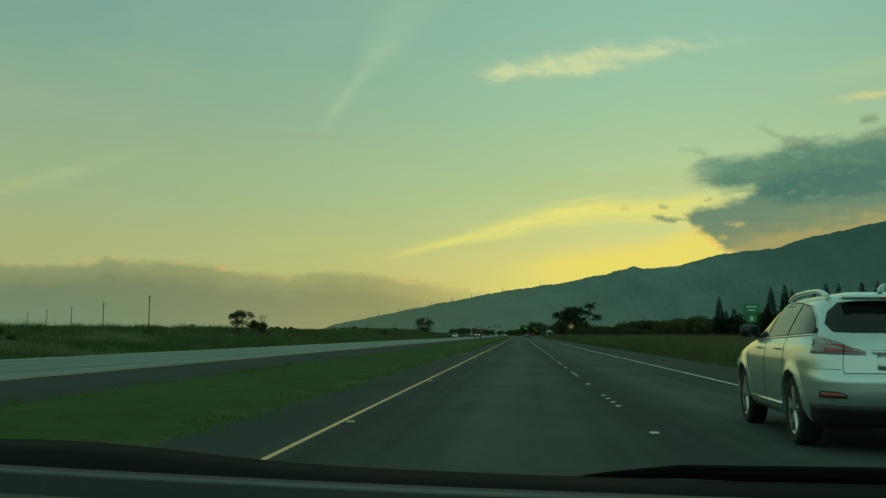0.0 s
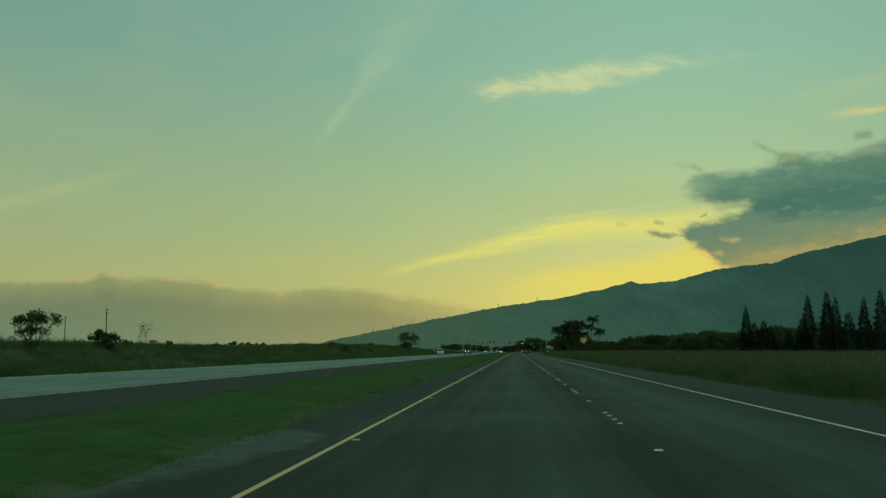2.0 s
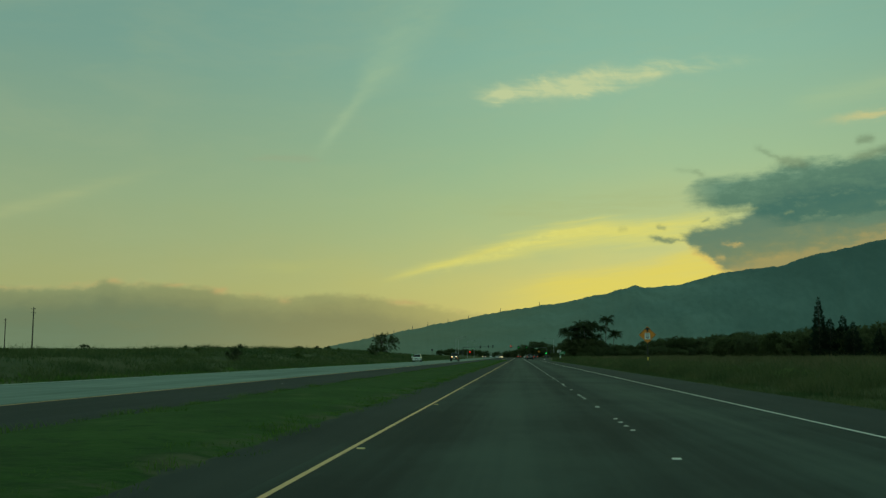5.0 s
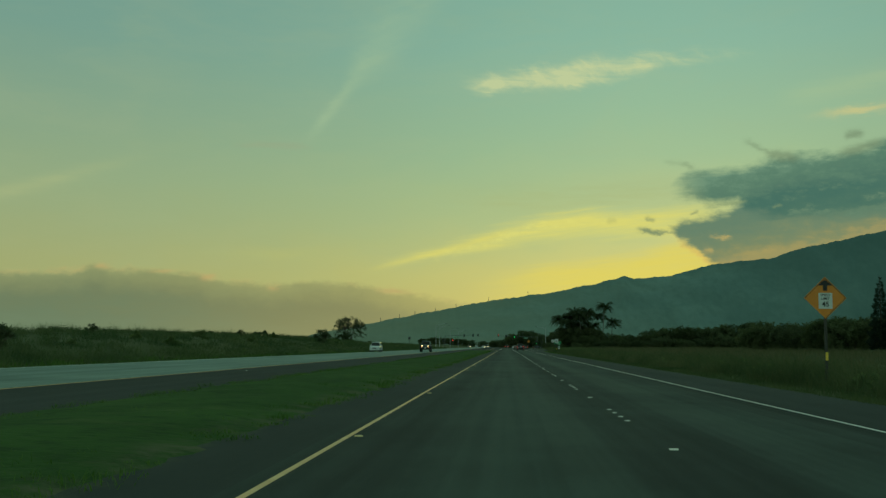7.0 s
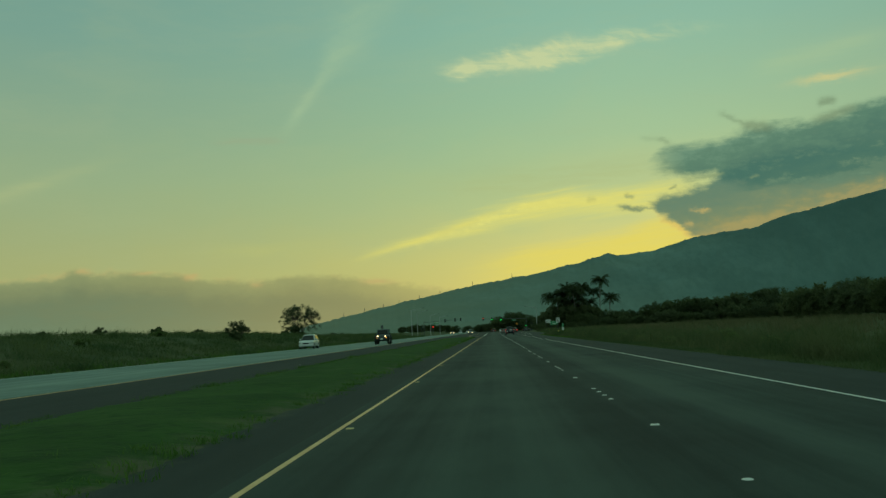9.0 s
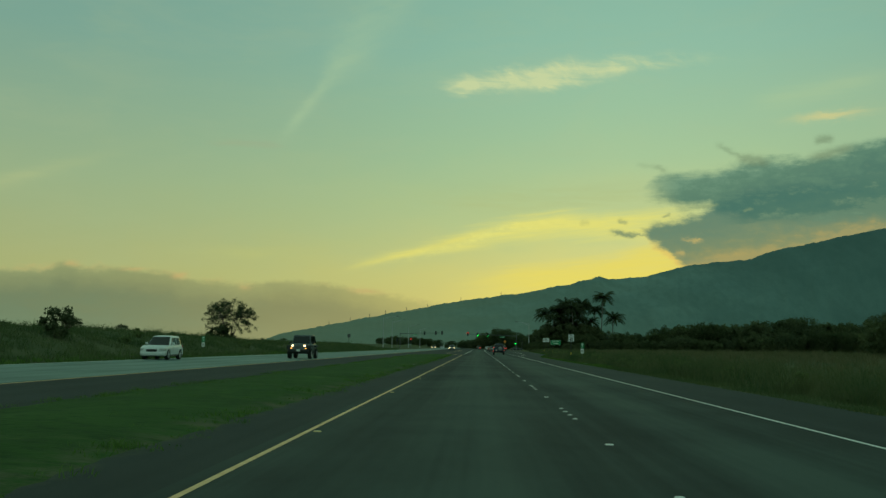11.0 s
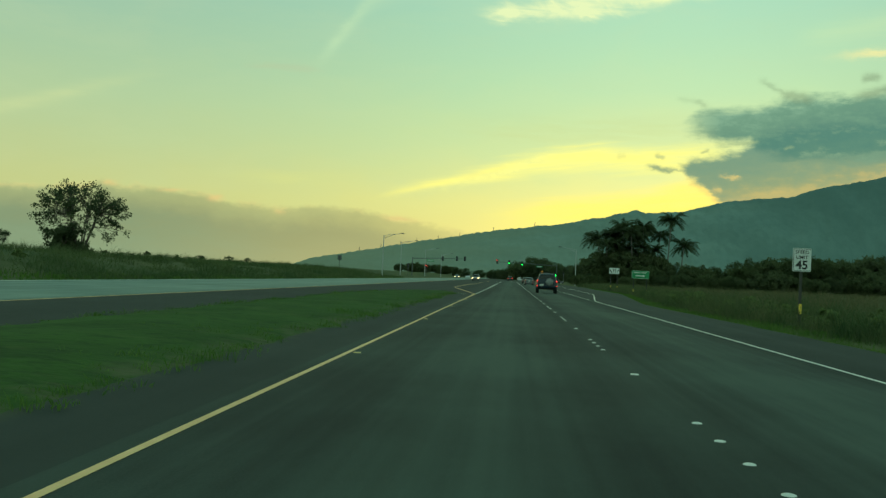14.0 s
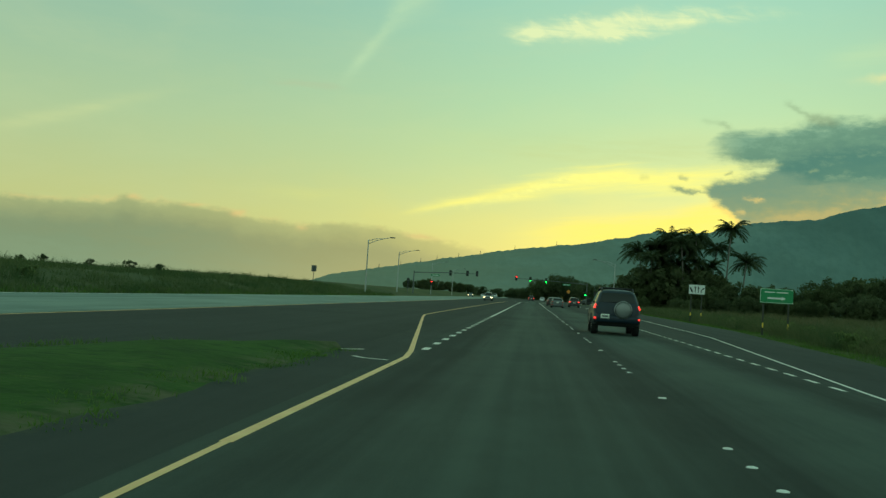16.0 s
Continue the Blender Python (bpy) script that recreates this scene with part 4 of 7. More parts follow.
def umbrella_tree(name, seed, height, width, clusters, per, leaf, material, label):
    """A spreading tree: a sheaf of thin stems, twigs to each leaf cluster of an open dome."""
    rng = random.Random(seed)
    root = empty(name)
    bm = bmesh.new()
    forks = []
    for k in range(8):
        a = 6.2832 * (k + rng.uniform(-0.25, 0.25)) / 8
        r = width * rng.uniform(0.08, 0.24)
        mid = Vector((math.cos(a) * r * 0.5, math.sin(a) * r * 0.5, height * 0.24))
        end = Vector((math.cos(a) * r, math.sin(a) * r, height * rng.uniform(0.42, 0.58)))
        tube(bm, [(0.15 * math.cos(a), 0.15 * math.sin(a), -0.2), mid, end], [0.10, 0.075, 0.05], 6)
        forks += [end, (mid + end) / 2]
    centres = []
    for k in range(clusters):
        a, r = rng.uniform(0, 6.2832), math.sqrt(rng.uniform(0.02, 1))
        dome = height * (0.52 + 0.46 * math.sqrt(max(0, 1 - r * r * 0.92))) * rng.uniform(0.86, 1.02)
        if rng.random() < 0.65:
            dome -= height * rng.uniform(0.05, 0.45)
        c = Vector((math.cos(a) * r * width / 2, math.sin(a) * r * width / 2, dome))
        f = min(forks, key=lambda q: (q - c).length)
        tube(bm, [f, f.lerp(c, 0.55) + Vector((0, 0, 0.15)), c], [0.035, 0.022, 0.012], 4)
        centres.append(c)
        if rng.random() < 0.6:
            centres.append(f.lerp(c, 0.8))
    part("trunk", bm, "bark", root, smooth=True)
    part("crown", leaf_cloud(centres, width * 0.055, per, leaf, rng), material, root)
    return tagged(root, label, "tree")


def canopy_tree(name, seed, height, width, clumps, per, leaf, material, label, trunk_h=0.3):
    """A dense rounded canopy of leaf clumps on a forked trunk, uneven in outline."""
    rng = random.Random(seed)
    root = empty(name)
    bm, tips = bmesh.new(), []
    for k in range(3):
        branching(bm, (0.1 * k, 0, -0.2), (rng.uniform(-0.6, 0.6), rng.uniform(-0.6, 0.6), 1), height * 0.3, height * 0.022, 1, rng, tips)
    part("trunk", bm, "bark", root, smooth=True)
    centres = []
    while len(centres) < clumps:
        q = Vector((rng.uniform(-1, 1), rng.uniform(-1, 1), rng.uniform(-0.85, 1)))
        if q.length < 1 and q.length > 0.3:
            bulge = 1 + 0.25 * noise.noise(q * 1.7 + Vector((seed, 0, 0)))
            centres.append((q.x * width / 2 * bulge, q.y * width / 2 * bulge, height * (trunk_h + (1 - trunk_h) * 0.5 * (1 + q.z * 0.92 * bulge))))
    part("crown", leaf_cloud(centres, height * 0.13, per, leaf, rng), material, root)
    return tagged(root, label, "tree")


def shrub(name, seed, height, width, clumps, per, leaf, material, label):
    rng = random.Random(seed)
    root = empty(name)
    bm, tips = bmesh.new(), []
    for k in range(5):
        a = rng.uniform(0, 6.28)
        branching(bm, (0, 0, -0.1), (math.cos(a) * 0.7, math.sin(a) * 0.7, 1), height * 0.45, height * 0.02, 1, rng, tips)
    part("stem", bm, "bark", root, smooth=True)
    centres = list(tips)
    for _ in range(clumps):
        a, r, t = rng.uniform(0, 6.28), rng.uniform(0, 1) ** 0.6, rng.uniform(0, 1)
        centres.append((math.cos(a) * r * width / 2 * (1 - 0.35 * t), math.sin(a) * r * width / 2 * (1 - 0.35 * t), height * (0.1 + 0.8 * t)))
    part("crown", leaf_cloud(centres, height * 0.17, per, leaf, rng), material, root)
    return tagged(root, label, "shrub")


def palm(name, seed, height, lean, label):
    """A coconut palm: ringed trunk, arching fronds with hanging leaflets."""
    rng = random.Random(seed)
    root = empty(name)
    bm = bmesh.new()
    pts = [Vector((lean * (k / 12) ** 2, 0.3 * lean * (k / 12) ** 2, -0.3 + (height + 0.3) * k / 12)) for k in range(13)]
    tube(bm, pts, [0.30 - 0.02 * k if k < 4 else 0.19 - 0.004 * k for k in range(13)], 9)
    part("trunk", bm, "palm_bark", root, smooth=True)
    top = pts[-1]
    verts, faces = [], []
    for k in range(36):
        a = k * 2.39996 + rng.uniform(-0.2, 0.2)
        lift = rng.uniform(-0.45, 1.15)
        reach, n = rng.uniform(3.9, 5.2), 14
        prev, line = top + Vector((0, 0, 0.1)), []
        d_h = Vector((math.cos(a), math.sin(a), 0))
        for j in range(n + 1):
            s = j / n
            slope = lift - 1.75 * s * s
            line.append(prev.copy())
            prev = prev + (d_h + Vector((0, 0, slope))).normalized() * reach / n
        side = Vector((-math.sin(a), math.cos(a), 0))
        for j in range(n):
            p, q = line[j], line[j + 1]
            b = len(verts)
            verts += [p - side * 0.04, p + side * 0.04, q + side * 0.03, q - side * 0.03]
            faces.append((b, b + 1, b + 2, b + 3))
            s = (j + 0.5) / n
            long = 1.05 * math.sin(math.pi * min(1, 0.12 + s * 0.86)) ** 0.7
            for sign in (-1, 1):
                for half in (0.0, 0.33, 0.66):
                    r = p.lerp(q, half)
                    r2 = p.lerp(q, half + 0.36)
                    tip = r + side * sign * long * 0.75 + (q - p).normalized() * long * 0.4 + Vector((0, 0, -long * rng.uniform(0.25, 0.75)))
                    b = len(verts)
                    verts += [r, r2, tip]
                    faces.append((b, b + 1, b + 2))
    part("crown", mesh_from("crown", verts, faces), "leaf_palm", root)
    return tagged(root, label, "palm tree")


def column_pine(name, seed, height, width, label):
    """A narrow conifer with tiers of drooping boughs."""
    rng = random.Random(seed)
    root = empty(name)
    bm = bmesh.new()
    tube(bm, [(0, 0, -0.3), (0.05, 0, height * 0.5), (0, 0, height)], [height * 0.014, height * 0.009, 0.03], 7)
    part("trunk", bm, "bark", root, smooth=True)
    verts, faces = [], []
    for k in range(int(height * 190)):
        t = 1 - math.sqrt(rng.uniform(0.0004, 1))
        a = rng.uniform(0, 6.2832)
        tier = 0.82 + 0.18 * math.sin(t * height * 3.3 + a) + 0.16 * noise.noise(Vector((math.cos(a), math.sin(a), t * 6 + seed)))
        reach = width / 2 * (1 - t) ** 0.85 * tier + 0.10
        s = rng.uniform(0.35, 1.0) ** 0.6
        out = Vector((math.cos(a), math.sin(a), 0))
        c = out * reach * s + Vector((0, 0, height * (0.02 + 0.975 * t) + 0.22 * reach * s))
        u = (out * 0.9 + Vector((rng.gauss(0, 0.45), rng.gauss(0, 0.45), rng.gauss(0.45, 0.35)))).normalized()
        w = u.orthogonal().normalized()
        b, l, h = len(verts), rng.uniform(0.30, 0.62), rng.uniform(0.10, 0.2)
        verts += [c - u * l * 0.5, c + w * h, c + u * l * 0.8, c - w * h]
        faces.append((b, b + 1, b + 2, b + 3))
    part("foliage", mesh_from("foliage", verts, faces), "leaf_pine", root)
    return tagged(root, label, "conifer")


def stand(kinds, places, group):
    """Sets things at (kind, x, y, turn, scale, sink); the first use of a kind is the original itself."""
    used = set()
    for kind, x, y, turn, size, sink in places:
        m = Matrix.Translation((x, y, rise(x, y) - sink)) @ Matrix.Rotation(radians(turn), 4, "Z")
        ob = kinds[kind]
        if kind in used:
            ob = copy_thing(ob, m)
        else:
            used.add(kind)
            ob.matrix_world = m
        ob.scale = (size, size, size)
        tagged(ob, group=group)


rng = random.Random(11)
# lone spreading tree on the bank, with dense scrub round its foot
lone = umbrella_tree("bank_tree", 5, 7.6, 9.0, 150, 34, 0.115, "leaf_dark", "spreading open-crowned tree with thin stems on the bank")
lone.matrix_world = pose(-44.3, 434, rise(-44.3, 434) - 0.2)
scrub = shrub("scrub", 6, 3.0, 5.2, 46, 60, 0.15, "leaf_dark", "dense dark scrub round the foot of the tree")
scrub.matrix_world = pose(-45.3, 433, rise(-45, 433) - 0.2)
bushes = [shrub("bush", 20 + k, h, w, c, 55, 0.12, mat, lab) for k, (h, w, c, mat, lab) in enumerate((
    (2.6, 2.6, 16, "leaf_dark", "leafy dark green bush in the bank grass"),
    (1.5, 2.4, 18, "leaf_mid", "low rounded green bush in rough grass"),
    (2.0, 0.8, 7, "leaf_dark", "small upright bush on the bank")))]
small = open_tree("sapling", 31, 3.0, 4, 2, 0.36, 62, 0.07, "leaf_dark", "small bushy tree on the bank crest", 0.24)
bush_places = [(0, -34.6, 343.0, 0, 1.0, 0.1), (2, -37.9, 131.5, 10, 1.0, 0.1), (2, -36.4, 130.6, 80, 0.9, 0.1), (0, -33.6, 230, 35, 0.64, 0.1), (1, -45.5, 345, 15, 0.85, 0.1),
               (1, -49, 440, 120, 1.2, 0.1), (1, -120, 640, 0, 0.8, 0.1), (1, -95, 560, 40, 0.8, 0.1), (2, -70, 520, 0, 0.7, 0.1), (2, -88, 610, 20, 0.8, 0.1),
               (1, -137.4, 513.2, 0, 2.3, 0.2), (1, -133.0, 512.0, 60, 1.9, 0.2), (1, -129.0, 510.5, 140, 2.0, 0.2), (1, -124.6, 509.4, 200, 1.8, 0.2), (2, -121.5, 508.5, 20, 1.6, 0.2)]
for k in range(6):
    bush_places.append((rng.choice((0, 1, 2)), -rng.uniform(42, 60), rng.uniform(240, 330), rng.uniform(0, 360), rng.uniform(0.3, 0.5), 0.2))
for k in range(30):
    bush_places.append((rng.choice((1, 1, 1, 2)), -rng.uniform(41, 52), 70 + 370 * k / 30 + rng.uniform(-6, 6), rng.uniform(0, 360), rng.uniform(0.3, 0.5), 0.15))
stand(bushes, bush_places, "bushes on the bank")
stand([small], [(0, -34.9, 113.4, 0, 1.2, 0.1), (0, -52.9, 498, 60, 0.55, 0.3), (0, -47.2, 496, 150, 0.6, 0.3), (0, -45.5, 500, 30, 0.55, 0.3), (0, -86.2, 496.7, 80, 1.45, 0.2), (0, -166.7, 485.7, 130, 1.45, 0.2), (0, -37.5, 503, 210, 0.3, 0.2)], "saplings on the bank")

# leafless scrub on the crest
bm, tips = bmesh.new(), []
twig = random.Random(91)
for k in range(7):
    a = 0.9 * k
    branching(bm, (0.25 * math.cos(a), 0.5 * math.sin(a), -0.1), (math.cos(a) * 0.35, math.sin(a) * 0.35, 1), 1.2, 0.016, 2, twig, tips)
bare = empty("bare_shrub")
part("stem", bm, "bark", bare)
part("crown", leaf_cloud(tips, 0.16, 2, 0.06, twig), "leaf_mid", bare)
bare.matrix_world = pose(-43.2, 155.0, rise(-43.2, 155.0) - 0.1)
tagged(bare, "thin almost leafless shrub on the bank crest", "shrub")

# leafy weed clumps along the verge and on the bank
weeds = [shrub("weed_clump", 80 + k, h, w, 12, 30, 0.13, mat, "soft clump of tall green weeds in rough grass") for k, (h, w, mat) in enumerate(((0.75, 1.9, "weed"), (0.6, 1.5, "weed"), (0.8, 1.6, "weed")))]
weed_places = []
for k in range(34):
    y = 405 + 115 * (k / 34) + rng.uniform(-3, 3)
    weed_places.append((rng.randrange(3), paved_right(y) + 2.6 + 6.0 * rng.random() ** 1.6, y, rng.uniform(0, 360), rng.uniform(0.5, 0.9), 0.10))
for k in range(36):
    y = 372 + 60 * (k / 36) + rng.uniform(-2, 2)
    weed_places.append((rng.randrange(3), paved_right(y) + 1.9 + 4.0 * rng.random() ** 1.5, y, rng.uniform(0, 360), rng.uniform(0.7, 1.15), 0.10))
for k in range(90):
    y = 12 + 390 * (k / 90) + rng.uniform(-4, 4)
    weed_places.append((rng.randrange(3), paved_right(y) + 2.1 + 5.0 * rng.random() ** 1.8, y, rng.uniform(0, 360), rng.uniform(0.45, 0.95), 0.10))
for k in range(50):
    weed_places.append((rng.randrange(3), -rng.uniform(30, 46), 60 + 400 * k / 50 + rng.uniform(-4, 4), rng.uniform(0, 360), rng.uniform(0.7, 1.3), 0.15))
stand(weeds, weed_places, "weed clumps in the grass")

# palm grove
palms = [palm("coconut_palm", 41, 18.6, 0.8, "tall coconut palm with a full drooping crown"),
         palm("coconut_palm", 42, 15.5, -1.2, "coconut palm with arching fronds in a dense grove"),
         palm("coconut_palm", 43, 11.6, 0.9, "shorter leaning coconut palm with wide fronds")]
stand(palms, [(0, 40.1, 607.9, 0, 1.0, 0.2), (2, 43.8, 608.4, 20, 1.0, 0.2), (1, 28.7, 610.2, 40, 1.04, 0.2), (1, 31.5, 613, 140, 1.0, 0.2), (0, 34.0, 609, 200, 0.88, 0.2),
              (1, 35.5, 618, 300, 0.98, 0.2), (2, 22.5, 611, 180, 1.12, 0.2), (1, 29.5, 620, 80, 0.92, 0.2), (2, 24.6, 606, 330, 0.9, 0.2), (1, 26.5, 608, 15, 0.74, 0.2), (2, 29.6, 604, 95, 0.86, 0.2), (1, 33.4, 603, 275, 0.68, 0.2), (2, 36.6, 604, 115, 0.85, 0.2), (1, 27.4, 613, 305, 0.88, 0.2),
              (1, 32.2, 606, 10, 0.82, 0.2), (1, 37.6, 612, 170, 0.93, 0.2), (0, 31.0, 624, 60, 0.85, 0.2), (1, 23.4, 604, 77, 0.72, 0.2), (1, 30.2, 602, 290, 0.93, 0.2), (1, 25.6, 611, 222, 0.9, 0.2)], "coconut palms of the grove")

# hedgerow of thorn trees behind the field
kiawe = [canopy_tree("thorn_tree", 60 + k, h, w, 150, 40, 0.30, mat, "dense dark thorn tree in a long hedgerow", 0.02) for k, (h, w, mat) in enumerate(
    ((8.5, 13, "leaf_dark"), (7.5, 11, "leaf_mid"), (10, 12, "leaf_dark"), (6.2, 12, "leaf_mid")))]
hedge = []


def hedge_top(x):
    return smooth_steps(x, [(14, 5.5), (24, 6.0), (50, 7.8), (80, 10.5), (100, 12.6), (120, 13.0), (142, 15.0), (260, 15.0)])


HEIGHTS = (8.5, 7.5, 10.0, 6.2)
for k in range(62):
    x = 15 + 235 * k / 61 + rng.uniform(-2, 2)
    kind = rng.randrange(4)
    hedge.append((kind, x, 604 + rng.uniform(-9, 9), rng.uniform(0, 360), hedge_top(x) / HEIGHTS[kind] * rng.uniform(0.60, 1.06), 0.3))
for k in range(40):
    x = 16 + 190 * k / 39 + rng.uniform(-2, 2)
    kind = rng.randrange(4)
    hedge.append((kind, x, 588 + rng.uniform(-5, 5), rng.uniform(0, 360), hedge_top(x) / HEIGHTS[kind] * rng.uniform(0.45, 0.62), 0.4))
# dark trees that fill the grove between the palms
for x, y, h in ((22, 606, 8.5), (24, 608, 11), (27, 607, 11.5), (31, 606, 11.5), (35, 607, 10.5), (29, 612, 12), (38, 609, 7), (21.0, 612, 5.5), (33, 614, 11.5), (41, 606, 5.5), (45, 604, 5.0)):
    kind = rng.randrange(4)
    hedge.append((kind, x, y, rng.uniform(0, 360), h / HEIGHTS[kind] * 0.9, 0.3))
# trees about the windbreak
for x, y, h in ((66, 385, 7.5), (62, 396, 7), (58, 408, 6.5), (70, 380, 7), (78, 366, 6), (90, 345, 6)):
    kind = rng.randrange(4)
    hedge.append((kind, x, y, rng.uniform(0, 360), h / HEIGHTS[kind], 0.3))
# treeline beyond the crossing
for k in range(22):
    x = -62 + 92 * k / 21
    kind = rng.randrange(4)
    hedge.append((kind, x + rng.uniform(-2, 2), 880 + rng.uniform(-25, 25), rng.uniform(0, 360), 5.5 / HEIGHTS[kind] * rng.uniform(0.8, 1.15), 0.3))
hedge += [(2, 8.5, 800, 0, 1.2, 0.3), (0, 14, 806, 0, 1.35, 0.3), (1, 3.5, 804, 0, 1.3, 0.3), (2, 12, 800, 0, 0.95, 0.3), (0, 20, 790, 0, 1.05, 0.3), (2, 28, 800, 90, 0.9, 0.3), (1, 5, 820, 30, 0.95, 0.3), (2, 36, 770, 50, 0.8, 0.3), (0, -4, 860, 0, 0.75, 0.3)]
stand(kiawe, hedge, "thorn trees of the hedgerows")

# row of narrow conifers
pines = [column_pine("column_pine", 71, 16.0, 6.2, "tall narrow dark conifer in a windbreak row"), column_pine("column_pine", 72, 18.0, 7.0, "tall narrow dark conifer in a windbreak row"),
         column_pine("column_pine", 73, 10.5, 7.0, "short bushy dark conifer in a windbreak row")]
stand(pines, [(0, 71.4, 369.6, 0, 0.96, 0.2), (2, 73.5, 368, 0, 0.95, 0.2), (2, 77, 362, 60, 0.85, 0.2), (2, 81.5, 358, 100, 0.7, 0.2), (1, 86, 352.8, 0, 1.0, 0.2), (2, 84, 352, 10, 1.05, 0.2),
              (1, 86.1, 334.9, 90, 1.0, 0.2), (0, 87.5, 332, 30, 1.0, 0.2), (2, 89, 326, 30, 1.1, 0.2), (0, 90.5, 318, 70, 0.95, 0.2), (1, 92, 310, 10, 0.95, 0.2), (0, 93, 301, 150, 1.02, 0.2),
              (2, 94, 295, 0, 1.1, 0.2), (1, 95, 287, 80, 0.9, 0.2), (0, 96.5, 279, 0, 1.0, 0.2), (1, 98, 270, 200, 0.98, 0.2), (0, 99, 262, 40, 0.9, 0.2), (2, 76, 366, 200, 1.0, 0.2)], "windbreak conifers")


# ---------------------------------------------------------------- poles, lamps, signals
def utility_pole(seed):
    root = empty("utility_pole")
    bm = bmesh.new()
    tube(bm, [(0, 0, -0.5), (0, 0, 9), (0.05, 0, 18.5)], [0.30, 0.25, 0.2], 8)
    part("post", bm, "pole_wood", root, smooth=True)
    for z in (17.8, 16.2):
        bm = bmesh.new()
        box(bm, (0, -0.22, z), (1.7, 0.10, 0.13), 0.02)
        part("crossarm", bm, "pole_wood", root)
        for x in (-0.75, 0.3, 0.75):
            bm = bmesh.new()
            tube(bm, [(x, -0.22, z + 0.08), (x, -0.22, z + 0.2), (x, -0.22, z + 0.3)], [0.05, 0.08, 0.05], 6)
            part("insulator", bm, "dull_steel", root)
    return tagged(root, "weathered wooden utility pole with crossarms", "utility pole", "utility poles")


pole = utility_pole(1)
spots = [(-196.3, 503.4), (-276.8, 631.2), (-352.2, 745.5), (-430, 862), (-508, 978)]
for k, (x, y) in enumerate(spots):
    m = pose(x, y, rise(x, y), 0, 0, 30)
    if k == 0:
        pole.matrix_world = m
    else:
        copy_thing(pole, m)


def street_lamp():
    root = empty("street_lamp")
    bm = bmesh.new()
    tube(bm, [(0, 0, -0.1), (0, 0, 4.0), (0, 0, 8.9)], [0.13, 0.11, 0.08], 10)
    part("post", bm, "galvanised", root, smooth=True)
    bm = bmesh.new()
    box(bm, (0, 0, 0.05), (0.42, 0.42, 0.1), 0.02)
    part("base_plate", bm, "galvanised", root)
    bm = bmesh.new()
    tube(bm, [(0.05, 0, 8.2), (1.2, 0, 8.75), (2.6, 0, 9.2), (3.6, 0, 9.42)], 0.045, 8)
    tube(bm, [(0.05, 0, 8.75), (1.3, 0, 9.15), (2.6, 0, 9.2)], 0.04, 8)
    for x, a, b in ((0.65, 8.49, 8.94), (1.2, 8.75, 9.12)):
        tube(bm, [(x, 0, a), (x, 0, b)], 0.025, 6)
    part("bracket_arm", bm, "galvanised", root, smooth=True)
    bm = bmesh.new()
    box(bm, (4.0, 0, 9.45), (0.85, 0.3, 0.16), 0.06)
    head = part("lamp_head", bm, "dull_steel", root)
    bm = bmesh.new()
    box(bm, (4.1, 0, 9.365), (0.5, 0.22, 0.05), 0.02)
    part("lens", bm, "lens_clear", head)
    return tagged(root, "unlit grey steel street lamp with a bracket arm", "street lamp", "street lamps")


lamp = street_lamp()
for k, (x, y, turn) in enumerate(((-29.2, 549, 0), (-31.5, 604, 0), (-30.5, 668, 0), (-29.5, 730, 0), (14.2, 585, 180))):
    m = pose(x, y, rise(x, y), 0, 0, turn)
    if k == 0:
        lamp.matrix_world = m
    else:
        copy_thing(lamp, m)


def signal_head(parent, at, lit, faces_us=True):
    """Three-lens signal head as a part of its mast; lit: red, green or none."""
    x, y, z = at
    s = -1 if faces_us else 1
    bm = bmesh.new()
    box(bm, (x, y, z), (0.36, 0.26, 1.08), 0.04)
    box(bm, (x, y - s * 0.02, z), (0.60, 0.02, 1.30), 0.0)
    case = part("signal_head", bm, "signal_case", parent)
    for k, (name, dz) in enumerate((("red", 0.34), ("amber", 0.0), ("green", -0.34))):
        bm = bmesh.new()
        tube(bm, [(x, y + s * 0.13, z + dz), (x, y + s * 0.155, z + dz)], [0.145, 0.13], 14)
        part("lens", bm, "signal_" + name if name == lit else "signal_off", case)
        bm = bmesh.new()
        n = 9
        for j in range(n - 1):
            a, b = math.pi * j / (n - 1), math.pi * (j + 1) / (n - 1)
            vs = [bm.verts.new((x + r * math.cos(t), y + s * d, z + dz + r * math.sin(t))) for t, r, d in ((a, 0.155, 0.13), (b, 0.155, 0.13), (b, 0.16, 0.36), (a, 0.16, 0.36))]
            bm.faces.new(vs)
        part("visor", bm, "signal_case", case)


